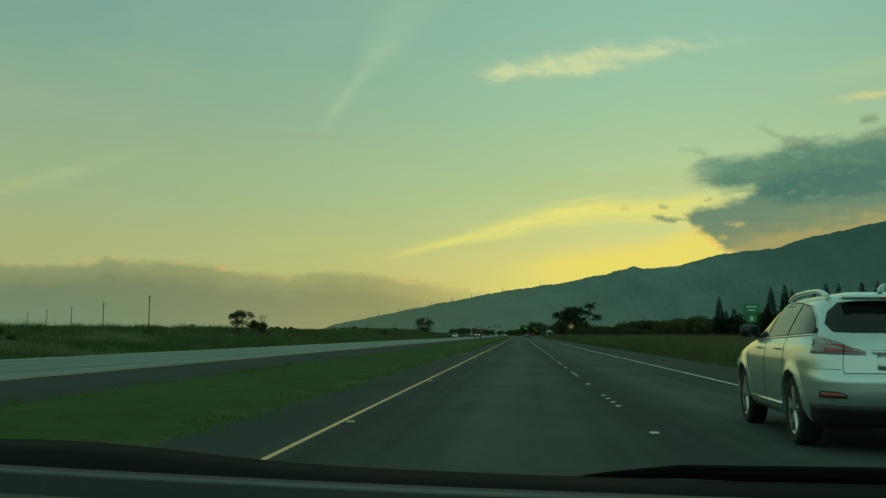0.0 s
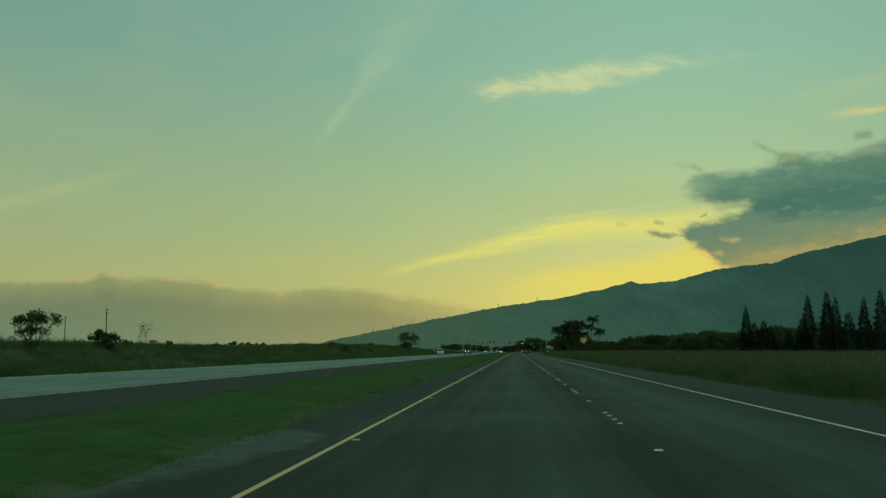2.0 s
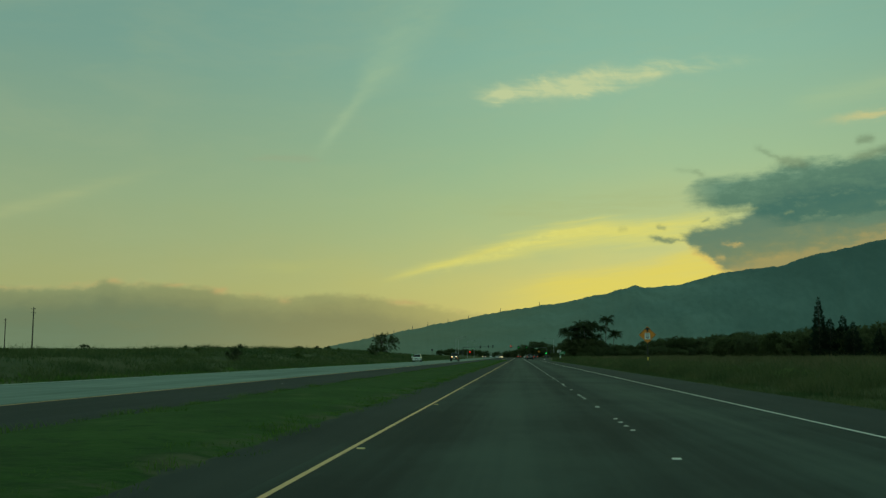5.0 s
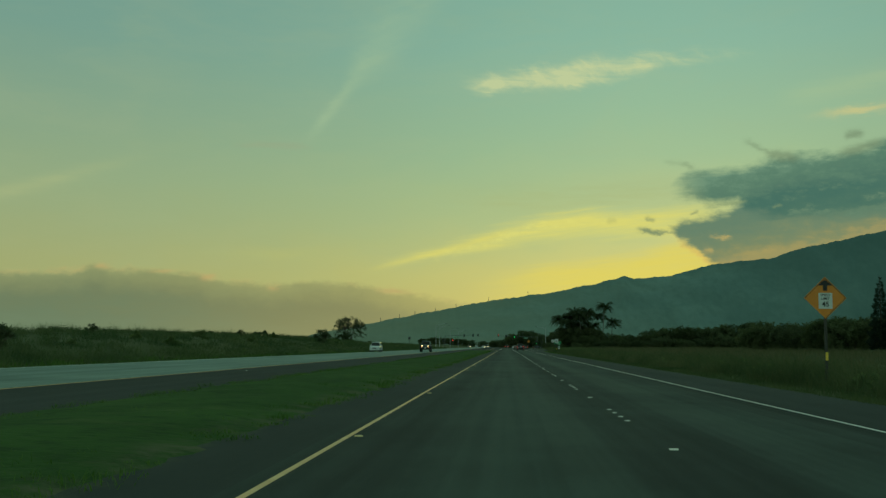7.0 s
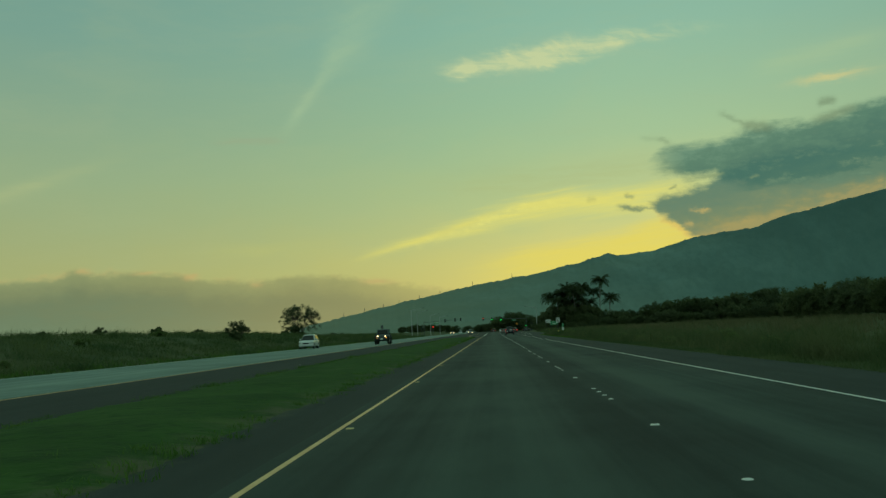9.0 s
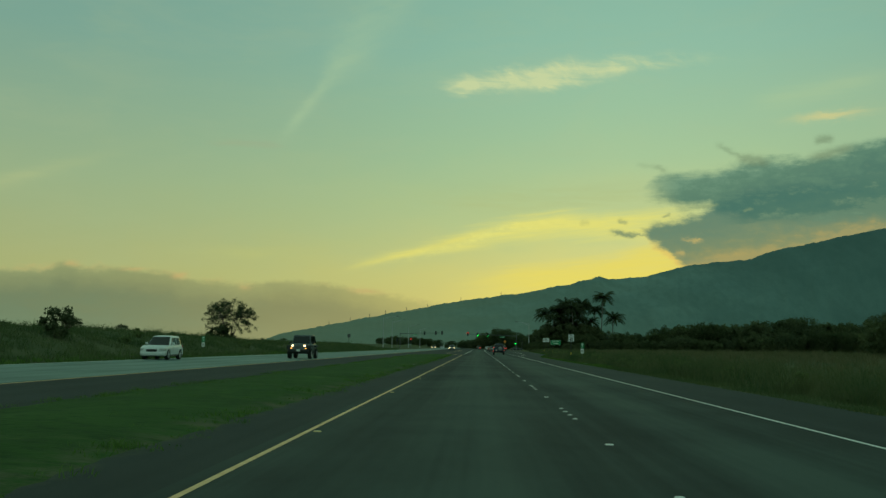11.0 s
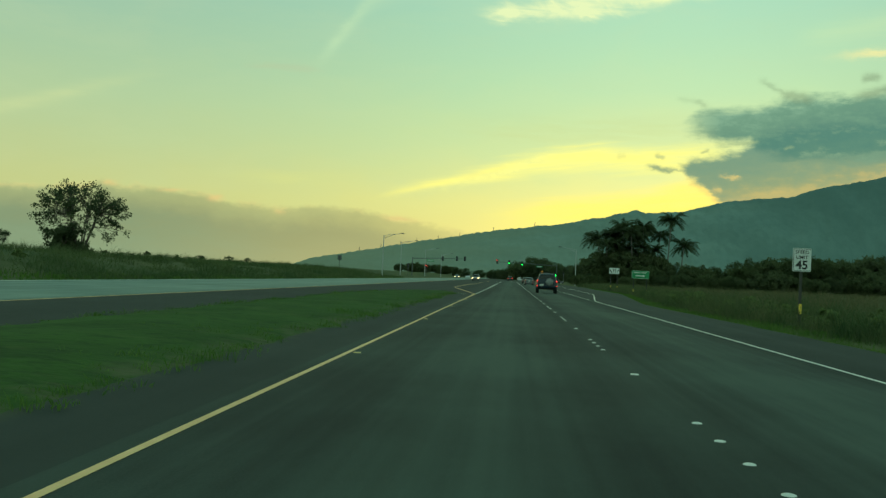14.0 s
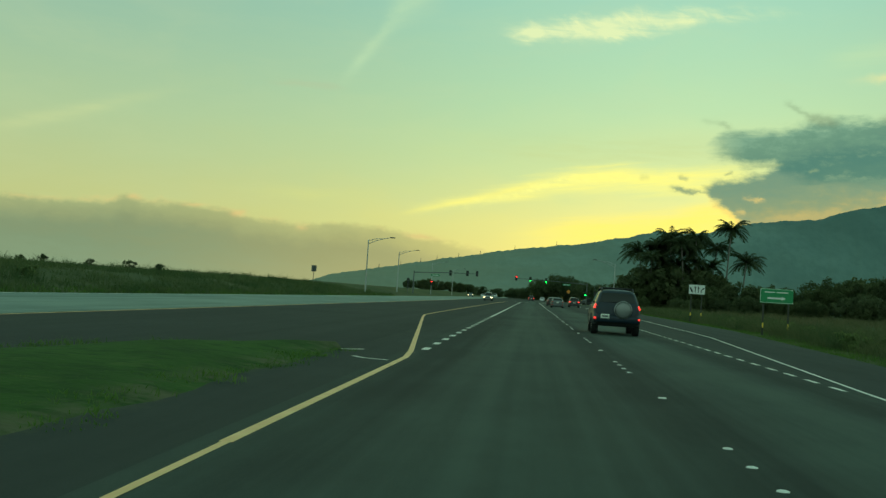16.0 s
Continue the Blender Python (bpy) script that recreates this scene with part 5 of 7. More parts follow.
def mast(name, x, y, reach, heads, height, sign_at, label):
    """A signal mast: post, arm towards reach, heads, a street name panel. Lamps face the road user unless dark."""
    root = empty(name, pose(x, y, 0.0))
    bm = bmesh.new()
    tube(bm, [(0, 0, -0.1), (0, 0, 3), (0, 0, height + 0.35)], [0.17, 0.15, 0.12], 10)
    part("post", bm, "dull_steel", root, smooth=True)
    bm = bmesh.new()
    box(bm, (0, 0, 0.06), (0.6, 0.6, 0.14), 0.02)
    part("base_plate", bm, "dull_steel", root)
    bm = bmesh.new()
    tube(bm, [(0, 0, height), (reach * 0.5, 0, height + 0.35), (reach, 0, height + 0.5)], [0.11, 0.085, 0.055], 9)
    part("mast_arm", bm, "dull_steel", root, smooth=True)
    for hx, lit, ours in heads:
        hz = height + 0.5 * (hx / reach) + 0.05 if abs(hx) > 0.5 else height - 2.6
        signal_head(root, (hx, -0.28 if ours else 0.28, hz), lit, ours)
    bm = bmesh.new()
    plate(bm, rounded(2.0, 0.5, 0.05, sign_at, height - 0.45), -0.16, 0.03)
    board = part("name_board", bm, "sign_green", root, "green street name board")
    bm = bmesh.new()
    plate(bm, [(sign_at - 0.75, height - 0.53), (sign_at + 0.75, height - 0.53), (sign_at + 0.75, height - 0.37), (sign_at - 0.75, height - 0.37)], -0.166, 0.004)
    part("text_bar", bm, "sign_white", board)
    for dx in (-0.7, 0.7):
        bm = bmesh.new()
        tube(bm, [(sign_at + dx, -0.1, height - 0.25), (sign_at + dx, -0.05, height + 0.1)], 0.02, 6)
        part("hanger", bm, "dull_steel", root)
    return tagged(root, label, "traffic signal")


mast("signal_mast", -30.4, 624.5, 15.4, ((8.8, "none", False), (12.9, "none", False), (15.2, "none", False)), 5.5, 5.2, "steel signal mast with dark signal heads seen from behind")
mast("signal_mast", 12.8, 655.0, -19.2, ((-19.0, "red", True), (-15.2, "green", True), (-11.0, "green", True), (-0.32, "green", True)), 5.6, -5.5, "steel signal mast with one red and two green lamps lit")


def signal_post(x, y, lit, ours, label):
    root = empty("signal_post", pose(x, y, 0))
    bm = bmesh.new()
    tube(bm, [(0, 0, -0.1), (0, 0, 3.6)], [0.08, 0.06], 8)
    part("post", bm, "dull_steel", root, smooth=True)
    signal_head(root, (0, -0.2 if ours else 0.2, 3.3), lit, ours)
    tagged(root, label, "traffic signal", "corner signal posts")


signal_post(-27.6, 640, "red", True, "short signal post with its red lamp lit")
signal_post(-30.9, 618, "none", False, "short signal post with dark lamps seen from behind")
signal_post(15.3, 660, "none", False, "short signal post with dark lamps seen from behind")


# ---------------------------------------------------------------- signs
def posts(root, xs, top, material="post_wood", y=0.06, r=0.045):
    for x in xs:
        bm = bmesh.new()
        box(bm, (x, y, top / 2 - 0.15), (r * 2, r * 1.6, top + 0.3), 0.01)
        part("post", bm, material, root)


def reflector(root, x, z, y=0.0, size=(0.09, 0.28)):
    bm = bmesh.new()
    plate(bm, rounded(size[0], size[1], 0.02, x, z), y - 0.012, 0.012)
    part("reflector", bm, "sign_amber", root, "amber reflector strip")


def face(root, outline, material, y=0.0, name="panel", thick=0.012):
    bm = bmesh.new()
    plate(bm, outline, y, thick)
    return part(name, bm, material, root)


def word(root, text, h, x, z, material="sign_black", y=-0.004, weight=0.008):
    me = letters(text, h, weight=weight)
    ob = part("lettering", me, material, root)
    ob.location = (x, y, z)


def bar(root, x, z, w, h, material="sign_white", y=-0.005):
    face(root, [(x - w / 2, z - h / 2), (x + w / 2, z - h / 2), (x + w / 2, z + h / 2), (x - w / 2, z + h / 2)], material, y, "text_bar", 0.004)


def standing(name, x, y, label, turn=0.0):
    root = empty(name, pose(x, y, rise(x, y), 0, 0, turn))
    return tagged(root, label, "road sign")


# warning of the speed limit ahead
s = standing("warning_sign", 8.72, 204.6, "amber diamond warning sign with an upward arrow and speed panel")
cz, hd = 2.95, 0.71
posts(s, [0.0], cz + 0.5)
face(s, [(0, cz - hd), (hd, cz), (0, cz + hd), (-hd, cz)], "sign_yellow", 0.0)
face(s, [(0, cz - hd + 0.03), (hd - 0.03, cz), (0, cz + hd - 0.03), (-hd + 0.03, cz), (-hd + 0.055, cz), (0, cz + hd - 0.055), (hd - 0.055, cz), (0, cz - hd + 0.055)], "sign_black", -0.003, "border", 0.002)
face(s, [(-0.07, cz + 0.24), (0.07, cz + 0.24), (0.07, cz + 0.42), (0.24, cz + 0.42), (0.0, cz + 0.62), (-0.24, cz + 0.42), (-0.07, cz + 0.42)], "sign_black", -0.006, "arrow", 0.005)
pan = face(s, rounded(0.46, 0.54, 0.03, 0, cz - 0.10), "sign_white", -0.008, "panel", 0.007)
word(pan, "SPEED", 0.085, 0, cz + 0.09, y=-0.012)
word(pan, "LIMIT", 0.085, 0, cz - 0.03, y=-0.012)
word(pan, "45", 0.17, 0, cz - 0.22, y=-0.012, weight=0.03)
reflector(s, 0.0, 0.98)

# speed limit
s = standing("speed_limit_sign", 8.2, 374.4, "white speed limit sign on a post with an amber strip")
posts(s, [0.0], 2.75)
pan = face(s, rounded(0.62, 0.80, 0.04, 0, 2.35), "sign_white")
face(pan, rounded(0.58, 0.76, 0.04, 0, 2.35) + rounded(0.55, 0.73, 0.035, 0, 2.35)[::-1], "sign_black", -0.003, "border", 0.002)
face(pan, rounded(0.55, 0.73, 0.035, 0, 2.35), "sign_white", -0.005, "panel", 0.004)
word(pan, "SPEED", 0.125, 0, 2.61, y=-0.009)
word(pan, "LIMIT", 0.125, 0, 2.43, y=-0.009)
word(pan, "45", 0.30, 0, 2.16, y=-0.009, weight=0.035)
reflector(s, 0.0, 0.66, size=(0.1, 0.34))


# mile markers on both sides
def mile_marker(x, y, turn):
    s = standing("mile_marker", x, y, "narrow green mile marker over a white panel", turn)
    tagged(s, group="mile markers")
    posts(s, [0.0], 1.75, "dull_steel", r=0.022)
    pan = face(s, rounded(0.30, 0.52, 0.03, 0, 1.52), "sign_green")
    word(pan, "2", 0.2, 0, 1.44, "sign_white")
    bar(pan, 0, 1.66, 0.2, 0.07)
    low = face(s, rounded(0.30, 0.42, 0.03, 0, 1.0), "sign_white")
    bar(low, 0, 1.05, 0.2, 0.05, "dull_steel")
    bar(low, 0, 0.95, 0.2, 0.05, "dull_steel")


mile_marker(7.95, 360.3, 0)
mile_marker(-27.7, 359.4, 0)

# green destination board with an arrow, writing past reading
s = standing("destination_sign", 12.1, 446.4, "wide green destination board with white arrow on two posts", -2)
posts(s, [-0.7, 0.7], 2.6)
pan = face(s, rounded(1.85, 0.84, 0.07, 0, 2.26), "sign_green")
face(pan, rounded(1.81, 0.80, 0.06, 0, 2.26) + rounded(1.77, 0.76, 0.05, 0, 2.26)[::-1], "sign_white", -0.003, "border", 0.002)
bar(pan, -0.38, 2.47, 0.56, 0.065)
bar(pan, 0.32, 2.47, 0.62, 0.065)
face(pan, [(-0.5, 2.08), (0.28, 2.08), (0.28, 2.02), (0.52, 2.13), (0.28, 2.24), (0.28, 2.18), (-0.5, 2.18)], "sign_white", -0.006, "arrow", 0.005)
reflector(s, -0.7, 0.55)
reflector(s, 0.7, 0.52, size=(0.1, 0.34))


# lane use sign with four arrows
def bent_arrow(root, x, way):
    """A lane arrow: straight, or bending to way (-1, 1)."""
    if way == 0:
        pts = [(-0.03, 2.62), (0.03, 2.62), (0.03, 3.0), (0.10, 3.0), (0, 3.16), (-0.10, 3.0), (-0.03, 3.0)]
    else:
        pts = [(-0.03, 2.62), (0.03, 2.62), (0.03, 2.80), (0.14 * way + (0.02 if way < 0 else 0), 2.93), (0.19 * way, 2.86), (0.26 * way, 3.06), (0.06 * way, 3.02), (0.11 * way, 2.97), (-0.03, 2.84)]
    face(root, [(x + a, b) for a, b in pts], "sign_black", -0.006, "arrow", 0.005)


s = standing("lane_use_sign", 12.3, 475.1, "white lane use board with four black arrows")
posts(s, [-0.45, 0.45], 3.15)
pan = face(s, rounded(1.36, 0.80, 0.06, 0, 2.89), "sign_white")
for x, way in ((-0.38, -1), (-0.13, 0), (0.13, 0), (0.38, 1)):
    bent_arrow(pan, x, way)
reflector(s, -0.45, 0.75)
reflector(s, 0.45, 0.75)


# route marker behind the first car
s = standing("route_sign", 8.4, 43.5, "small green route marker with two stacked panels")
posts(s, [0.0], 2.6, "dull_steel", r=0.025)
pan = face(s, rounded(0.7, 0.42, 0.03, 0, 2.42), "sign_green")
bar(pan, 0, 2.5, 0.46, 0.06)
bar(pan, 0, 2.35, 0.3, 0.06)
low = face(s, rounded(0.44, 0.34, 0.03, 0, 1.98), "sign_green")
bar(low, 0, 1.98, 0.12, 0.2)

# small amber diamond beyond the crossing
s = standing("warning_sign", 9.6, 700.0, "small amber diamond warning sign beyond the crossing")
posts(s, [0.0], 3.6)
face(s, [(0, 3.1), (0.65, 3.75), (0, 4.4), (-0.65, 3.75)], "sign_yellow")
# back of a sign on the far bank
s = standing("sign_back", -40.5, 560.0, "grey back of a square road sign on the bank")
posts(s, [0.0], 3.0, y=-0.06)
face(s, rounded(0.9, 1.1, 0.05, 0, 2.6), "dull_steel")


# ---------------------------------------------------------------- vehicles
def wheel(parent, x, y, r, width, rim_r, spokes=5, cover=None):
    """A wheel: tyre, and a rim with spokes under it."""
    side = 1 if x > 0 else -1
    n = 28
    prof = [(rim_r, -0.5), (r * 0.93, -0.5), (r, -0.36), (r, 0.36), (r * 0.93, 0.5), (rim_r, 0.5)]
    bm = bmesh.new()
    rings = [[bm.verts.new((x + w * width, y + rr * math.cos(a), r + rr * math.sin(a))) for rr, w in prof] for a in (2 * math.pi * k / n for k in range(n))]
    for k in range(n):
        a, b = rings[k], rings[(k + 1) % n]
        for j in range(len(prof) - 1):
            bm.faces.new((a[j], a[j + 1], b[j + 1], b[j]))
    tyre = part("wheel", bm, "rubber", parent, smooth=True)
    bm = bmesh.new()
    out = x + side * width * 0.34
    tube(bm, [(x, y, r), (out, y, r)], [rim_r * 0.2, rim_r * 0.17], 10)
    for k in range(spokes):
        a = 2 * math.pi * k / spokes + 0.3
        for da in (-0.13, 0.13):
            p0 = (out, y + rim_r * 0.1 * math.cos(a), r + rim_r * 0.1 * math.sin(a))
            p1 = (out + side * 0.01, y + rim_r * 0.97 * math.cos(a + da), r + rim_r * 0.97 * math.sin(a + da))
            tube(bm, [p0, p1], [rim_r * 0.13, rim_r * 0.10], 5)
    ring = [[bm.verts.new((x + side * width * w, y + rr * math.cos(a), r + rr * math.sin(a))) for rr, w in ((rim_r * 0.90, 0.42), (rim_r * 1.01, 0.46), (rim_r * 1.01, -0.1))] for a in (2 * math.pi * k / n for k in range(n))]
    for k in range(n):
        a, b = ring[k], ring[(k + 1) % n]
        for j in range(2):
            bm.faces.new((a[j], a[j + 1], b[j + 1], b[j]))
    part("rim", bm, cover or "alloy", tyre, smooth=True)
    bm = bmesh.new()
    tube(bm, [(x - side * width * 0.2, y, r), (x + side * width * 0.1, y, r)], [rim_r * 0.98, rim_r * 0.98], 20)
    part("brake_disc", bm, "black_trim", tyre)


class Shape:
    """The outline of a car body: lower shell and cabin, both symmetrical in x; +y is ahead."""

    def __init__(self, length, width, height, base, r, belt, hood, rear, front, cabin_w, roof_w, tail=None, sill=0.26, n=7.0):
        self.L, self.W, self.H, self.base, self.r, self.belt, self.hood = length, width, height, base, r, belt, hood
        self.rear, self.front, self.cw, self.rw, self.sill, self.n = rear, front, cabin_w, roof_w, sill, n
        self.tail = tail or belt
        self.axle = (-base / 2 - 0.02, base / 2 - 0.02)

    def top(self, y):
        h = self.L / 2
        return smooth_steps(y, [(-h, self.tail - 0.14), (-h + 0.04, self.tail - 0.03), (-h + 0.14, self.tail), (self.rear[0] + 0.15, self.belt), (self.front[0] - 0.3, self.belt - 0.02),
                                (self.front[0] + 0.15, self.belt - 0.04), (h - 0.55, self.hood), (h - 0.18, self.hood - 0.08), (h - 0.05, self.hood - 0.18), (h, self.hood - 0.34)])

    def half(self, y):
        u = min(0.9995, abs(2 * y / self.L))
        return self.W / 2 * (1 - u ** 9) ** (1 / 9)

    def corner(self, g, z, front=False, off=0.0):
        """A point of the nose or tail at g (-1 to 1 across) and height z."""
        k = abs(g)
        y = self.L / 2 * (1 - k ** 9) ** (1 / 9)
        lean = k ** 9
        f = smooth_steps(z, [(self.sill, 0.95), (self.sill + 0.25, 0.995), (0.75, 1.0), (self.belt - 0.1, 0.965), (self.belt, 0.90)])
        return (g * self.W / 2 * f + math.copysign(off * min(1, lean * 2), g), (y + off * (1 - lean)) * (1 if front else -1), z)

    def band(self, g0, g1, z0, z1, front=False, off=0.012, rows=3, cols=12, z0b=None, z1b=None):
        """A panel on nose or tail between g0 and g1; z0b, z1b: its heights at g1."""
        grid = []
        for j in range(rows + 1):
            line = []
            for i in range(cols + 1):
                t = i / cols
                lo, hi = z0 + ((z0b if z0b is not None else z0) - z0) * t, z1 + ((z1b if z1b is not None else z1) - z1) * t
                line.append(self.corner(g0 + (g1 - g0) * t, lo + (hi - lo) * j / rows, front, off))
            grid.append(line)
        return self.pane(grid)

    def arch(self, y):
        z = 0.0
        for a in self.axle:
            R = self.r + 0.06
            if abs(y - a) < R:
                z = max(z, self.r + math.sqrt(R * R - (y - a) ** 2) * 0.98)
        return z

    def shell(self):
        ys = sorted({-self.L / 2 + self.L * k / 90 for k in range(91)} | {sg * self.L / 2 * v for sg in (-1, 1) for v in (0.96, 0.985, 0.993, 0.997)} | {a + s * (self.r + 0.06) for a in self.axle for s in (-0.999, -0.9, 0.9, 0.999)})
        prof = [(0.0, 0.0), (0.86, 0.0), (0.955, 0.04), (0.98, 0.14), (0.992, 0.30), (1.0, 0.48), (0.995, 0.62), (0.985, 0.74), (0.955, 0.88), (0.915, 0.955), (0.86, 0.99), (0.6, 1.01), (0.0, 1.025)]
        bm, rings = bmesh.new(), []
        for y in ys:
            u = abs(2 * y / self.L)
            low = self.sill + 0.16 * max(0, (u - 0.88) / 0.12) ** 2
            zt, w, za = self.top(y), self.half(y), self.arch(y)
            half = []
            for k, (fx, fz) in enumerate(prof):
                z = max(low + fz * (zt - low), za + 0.006 * k if za else 0)
                half.append((fx * w, min(z, zt + 0.03)))
            ring = [bm.verts.new((x, y, z)) for x, z in half] + [bm.verts.new((-x, y, z)) for x, z in half[-2:0:-1]]
            rings.append(ring)
        m = len(rings[0])
        for a, b in zip(rings, rings[1:]):
            for k in range(m):
                bm.faces.new((a[k], a[(k + 1) % m], b[(k + 1) % m], b[k]))
        bm.faces.new(rings[0][::-1])
        bm.faces.new(rings[-1])
        return bm

    def level(self, s):
        """Rear y, front y, half width and z of the cabin at s (0 belt, 1 roof)."""
        bulge = s ** 1.15
        z = self.belt - 0.05 + (self.H - 0.05 - self.belt + 0.05) * s
        return self.rear[0] + (self.rear[1] - self.rear[0]) * s ** 1.2, self.front[0] + (self.front[1] - self.front[0]) * s ** 0.95, self.cw + (self.rw - self.cw) * bulge, z

    def side_point(self, f, s, off=0.0):
        a, b, w, z = self.level(s)
        v = 2 * f - 1
        return (w * (1 - abs(v) ** self.n) ** (1 / self.n) + off, a + (b - a) * f, z)

    def end_point(self, g, s, front, off=0.0):
        a, b, w, z = self.level(s)
        k = (1 - abs(g) ** self.n) ** (1 / self.n)
        c, h = (a + b) / 2, (b - a) / 2
        return (g * w, c + (h * k + off) * (1 if front else -1), z)

    def cabin(self):
        bm, rings, seg = bmesh.new(), [], 104
        for s in (0, 0.1, 0.2, 0.3, 0.4, 0.5, 0.6, 0.7, 0.8, 0.88, 0.94, 1.0):
            a, b, w, z = self.level(s)
            shrink = 1.0 if s < 0.9 else (0.988 if s < 1 else 0.94)
            c, h = (a + b) / 2, (b - a) / 2
            ring = []
            for k in range(seg):
                t = 2 * math.pi * k / seg
                q = 2 / self.n
                cx, cy = math.copysign(abs(math.cos(t)) ** q, math.cos(t)), math.copysign(abs(math.sin(t)) ** q, math.sin(t))
                ring.append(bm.verts.new((w * shrink * cx, c + h * (shrink if s < 1 else 0.965) * cy, z)))
            rings.append(ring)
        for a, b in zip(rings, rings[1:]):
            for k in range(seg):
                bm.faces.new((a[k], a[(k + 1) % seg], b[(k + 1) % seg], b[k]))
        a, b, w, z = self.level(1.0)
        inner = [bm.verts.new((v.co.x * 0.6, (v.co.y - (a + b) / 2) * 0.7 + (a + b) / 2, self.H)) for v in rings[-1]]
        for k in range(seg):
            bm.faces.new((rings[-1][k], rings[-1][(k + 1) % seg], inner[(k + 1) % seg], inner[k]))
        bm.faces.new(inner)
        return bm

    def pane(self, points):
        """A pane from a grid of points[row][column]."""
        bm = bmesh.new()
        grid = [[bm.verts.new(p) for p in row] for row in points]
        for a, b in zip(grid, grid[1:]):
            for k in range(len(a) - 1):
                bm.faces.new((a[k], a[k + 1], b[k + 1], b[k]))
        return bm

    def side_pane(self, f0, f1, s0, s1, sign, off=0.008, narrow=0.0):
        rows = []
        for j in range(9):
            s = s0 + (s1 - s0) * j / 8
            lo = f0 + narrow * j / 8
            rows.append([(sign * p[0], p[1], p[2]) for p in (self.side_point(lo + (f1 - lo) * i / 8, s, off) for i in range(9))])
        return self.pane(rows)

    def end_pane(self, g, s0, s1, front, off=0.014, top=None):
        rows = []
        for j in range(9):
            s = s0 + (s1 - s0) * j / 8
            w = g + ((top or g) - g) * j / 8
            rows.append([self.end_point(-w + 2 * w * i / 24, s, front, off) for i in range(25)])
        return self.pane(rows)


def add_box(name, parent, centre, size, material, bevel=0.02, label="", turn=None):
    bm = bmesh.new()
    box(bm, centre, size, bevel, turn)
    return part(name, bm, material, parent, label, smooth=True)


def car(name, shape, paint, label, m, windows, lit=None):
    """A car from its shape; lit: 'tail' or 'head' lamps burning."""
    root = empty(name)
    body = part("body", shape.shell(), paint, root, smooth=True)
    part("cabin", shape.cabin(), paint, root, smooth=True)
    for sign in (-1, 1):
        for f0, f1, s0, s1, nar in windows:
            part("side_window", shape.side_pane(f0, f1, s0, s1, sign, narrow=nar), "glass", root, smooth=True)
    part("rear_window", shape.end_pane(0.86, 0.22, 0.88, False, top=0.84), "glass", root, smooth=True)
    part("windscreen", shape.end_pane(0.92, 0.06, 0.93, True, top=0.88), "glass", root, smooth=True)
    for y in shape.axle:
        for sign in (-1, 1):
            wheel(root, sign * (shape.W / 2 - 0.13), y, shape.r, 0.24, shape.r * 0.68)
    L, W = shape.L, shape.W
    # underside and wheel wells
    add_box("underbody", root, (0, 0, shape.sill + 0.02), (W * 0.8, L * 0.86, 0.10), "black_trim", 0.02)
    # bumpers, lamps, plate
    def skin(nm, bm, material, text=""):
        ob = part(nm, bm, material, root, text, smooth=True)
        thick = ob.modifiers.new("thickness", "SOLIDIFY")
        thick.thickness, thick.offset = 0.02, 0.0
        return ob

    skin("bumper", shape.band(-0.985, 0.985, shape.sill + 0.06, shape.sill + 0.30, False, 0.008, cols=30), paint)
    skin("bumper", shape.band(-0.985, 0.985, shape.sill + 0.04, shape.sill + 0.28, True, 0.018, cols=30), paint)
    skin("valance", shape.band(-0.93, 0.93, shape.sill - 0.04, shape.sill + 0.09, False, 0.012, cols=24), "black_trim")
    skin("grille", shape.band(-0.40, 0.40, shape.hood - 0.42, shape.hood - 0.26, True, 0.02), "black_trim")
    tz, th, g_in, g_out = shape.tail - 0.14, 0.2, 0.68, 0.985
    for sign in (-1, 1):
        burning = "red_on" if lit == "tail" else "lens_red"
        skin("tail_lamp", shape.band(sign * g_in, sign * g_out, tz - th / 2, tz + th / 2 * 0.7, False, 0.012, z0b=tz - th / 2 * 0.7, z1b=tz + th / 2), burning)
        skin("head_lamp", shape.band(sign * 0.62, sign * 0.97, shape.hood - 0.34, shape.hood - 0.20, True, 0.016), "head_on" if lit == "head" else "lens_clear")
        skin("reflector", shape.band(sign * 0.66, sign * 0.90, shape.sill + 0.23, shape.sill + 0.29, False, 0.03), "lens_red")
        # mirror
        p = shape.side_point(0.86, 0.14, 0.0)
        arm = add_box("mirror", root, (sign * (p[0] + 0.14), p[1] - 0.02, p[2] + 0.06), (0.20, 0.09, 0.15), paint, 0.04)
        add_box("mirror_glass", arm, (sign * (p[0] + 0.14), p[1] - 0.07, p[2] + 0.06), (0.15, 0.012, 0.11), "glass", 0.004)
        # door handles and joints
        for y in (-0.28, 0.78):
            w = shape.half(y)
            add_box("door_handle", root, (sign * (w * 0.975), y - 0.36, shape.belt - 0.16), (0.05, 0.22, 0.035), paint, 0.012)
        for y in (-0.66, 0.30, 1.05):
            bm = bmesh.new()
            rows = []
            for fz, fx in ((0.10, 0.972), (0.30, 0.995), (0.48, 1.003), (0.74, 0.988), (0.88, 0.959)):
                z = shape.sill + fz * (shape.top(y) - shape.sill)
                rows.append([(sign * (shape.half(y) * fx + 0.002), y - 0.006, z), (sign * (shape.half(y) * fx + 0.002), y + 0.006, z)])
            if min(abs(y - a) for a in shape.axle) > shape.r + 0.08:
                part("door_joint", shape.pane(rows), "black_trim", root)
        add_box("sill_strip", root, (sign * (W / 2 * 0.965), 0, shape.sill + 0.07), (0.05, shape.base - 2 * shape.r - 0.25, 0.07), "black_trim", 0.02)
    px, pz = 0.0, 0.78
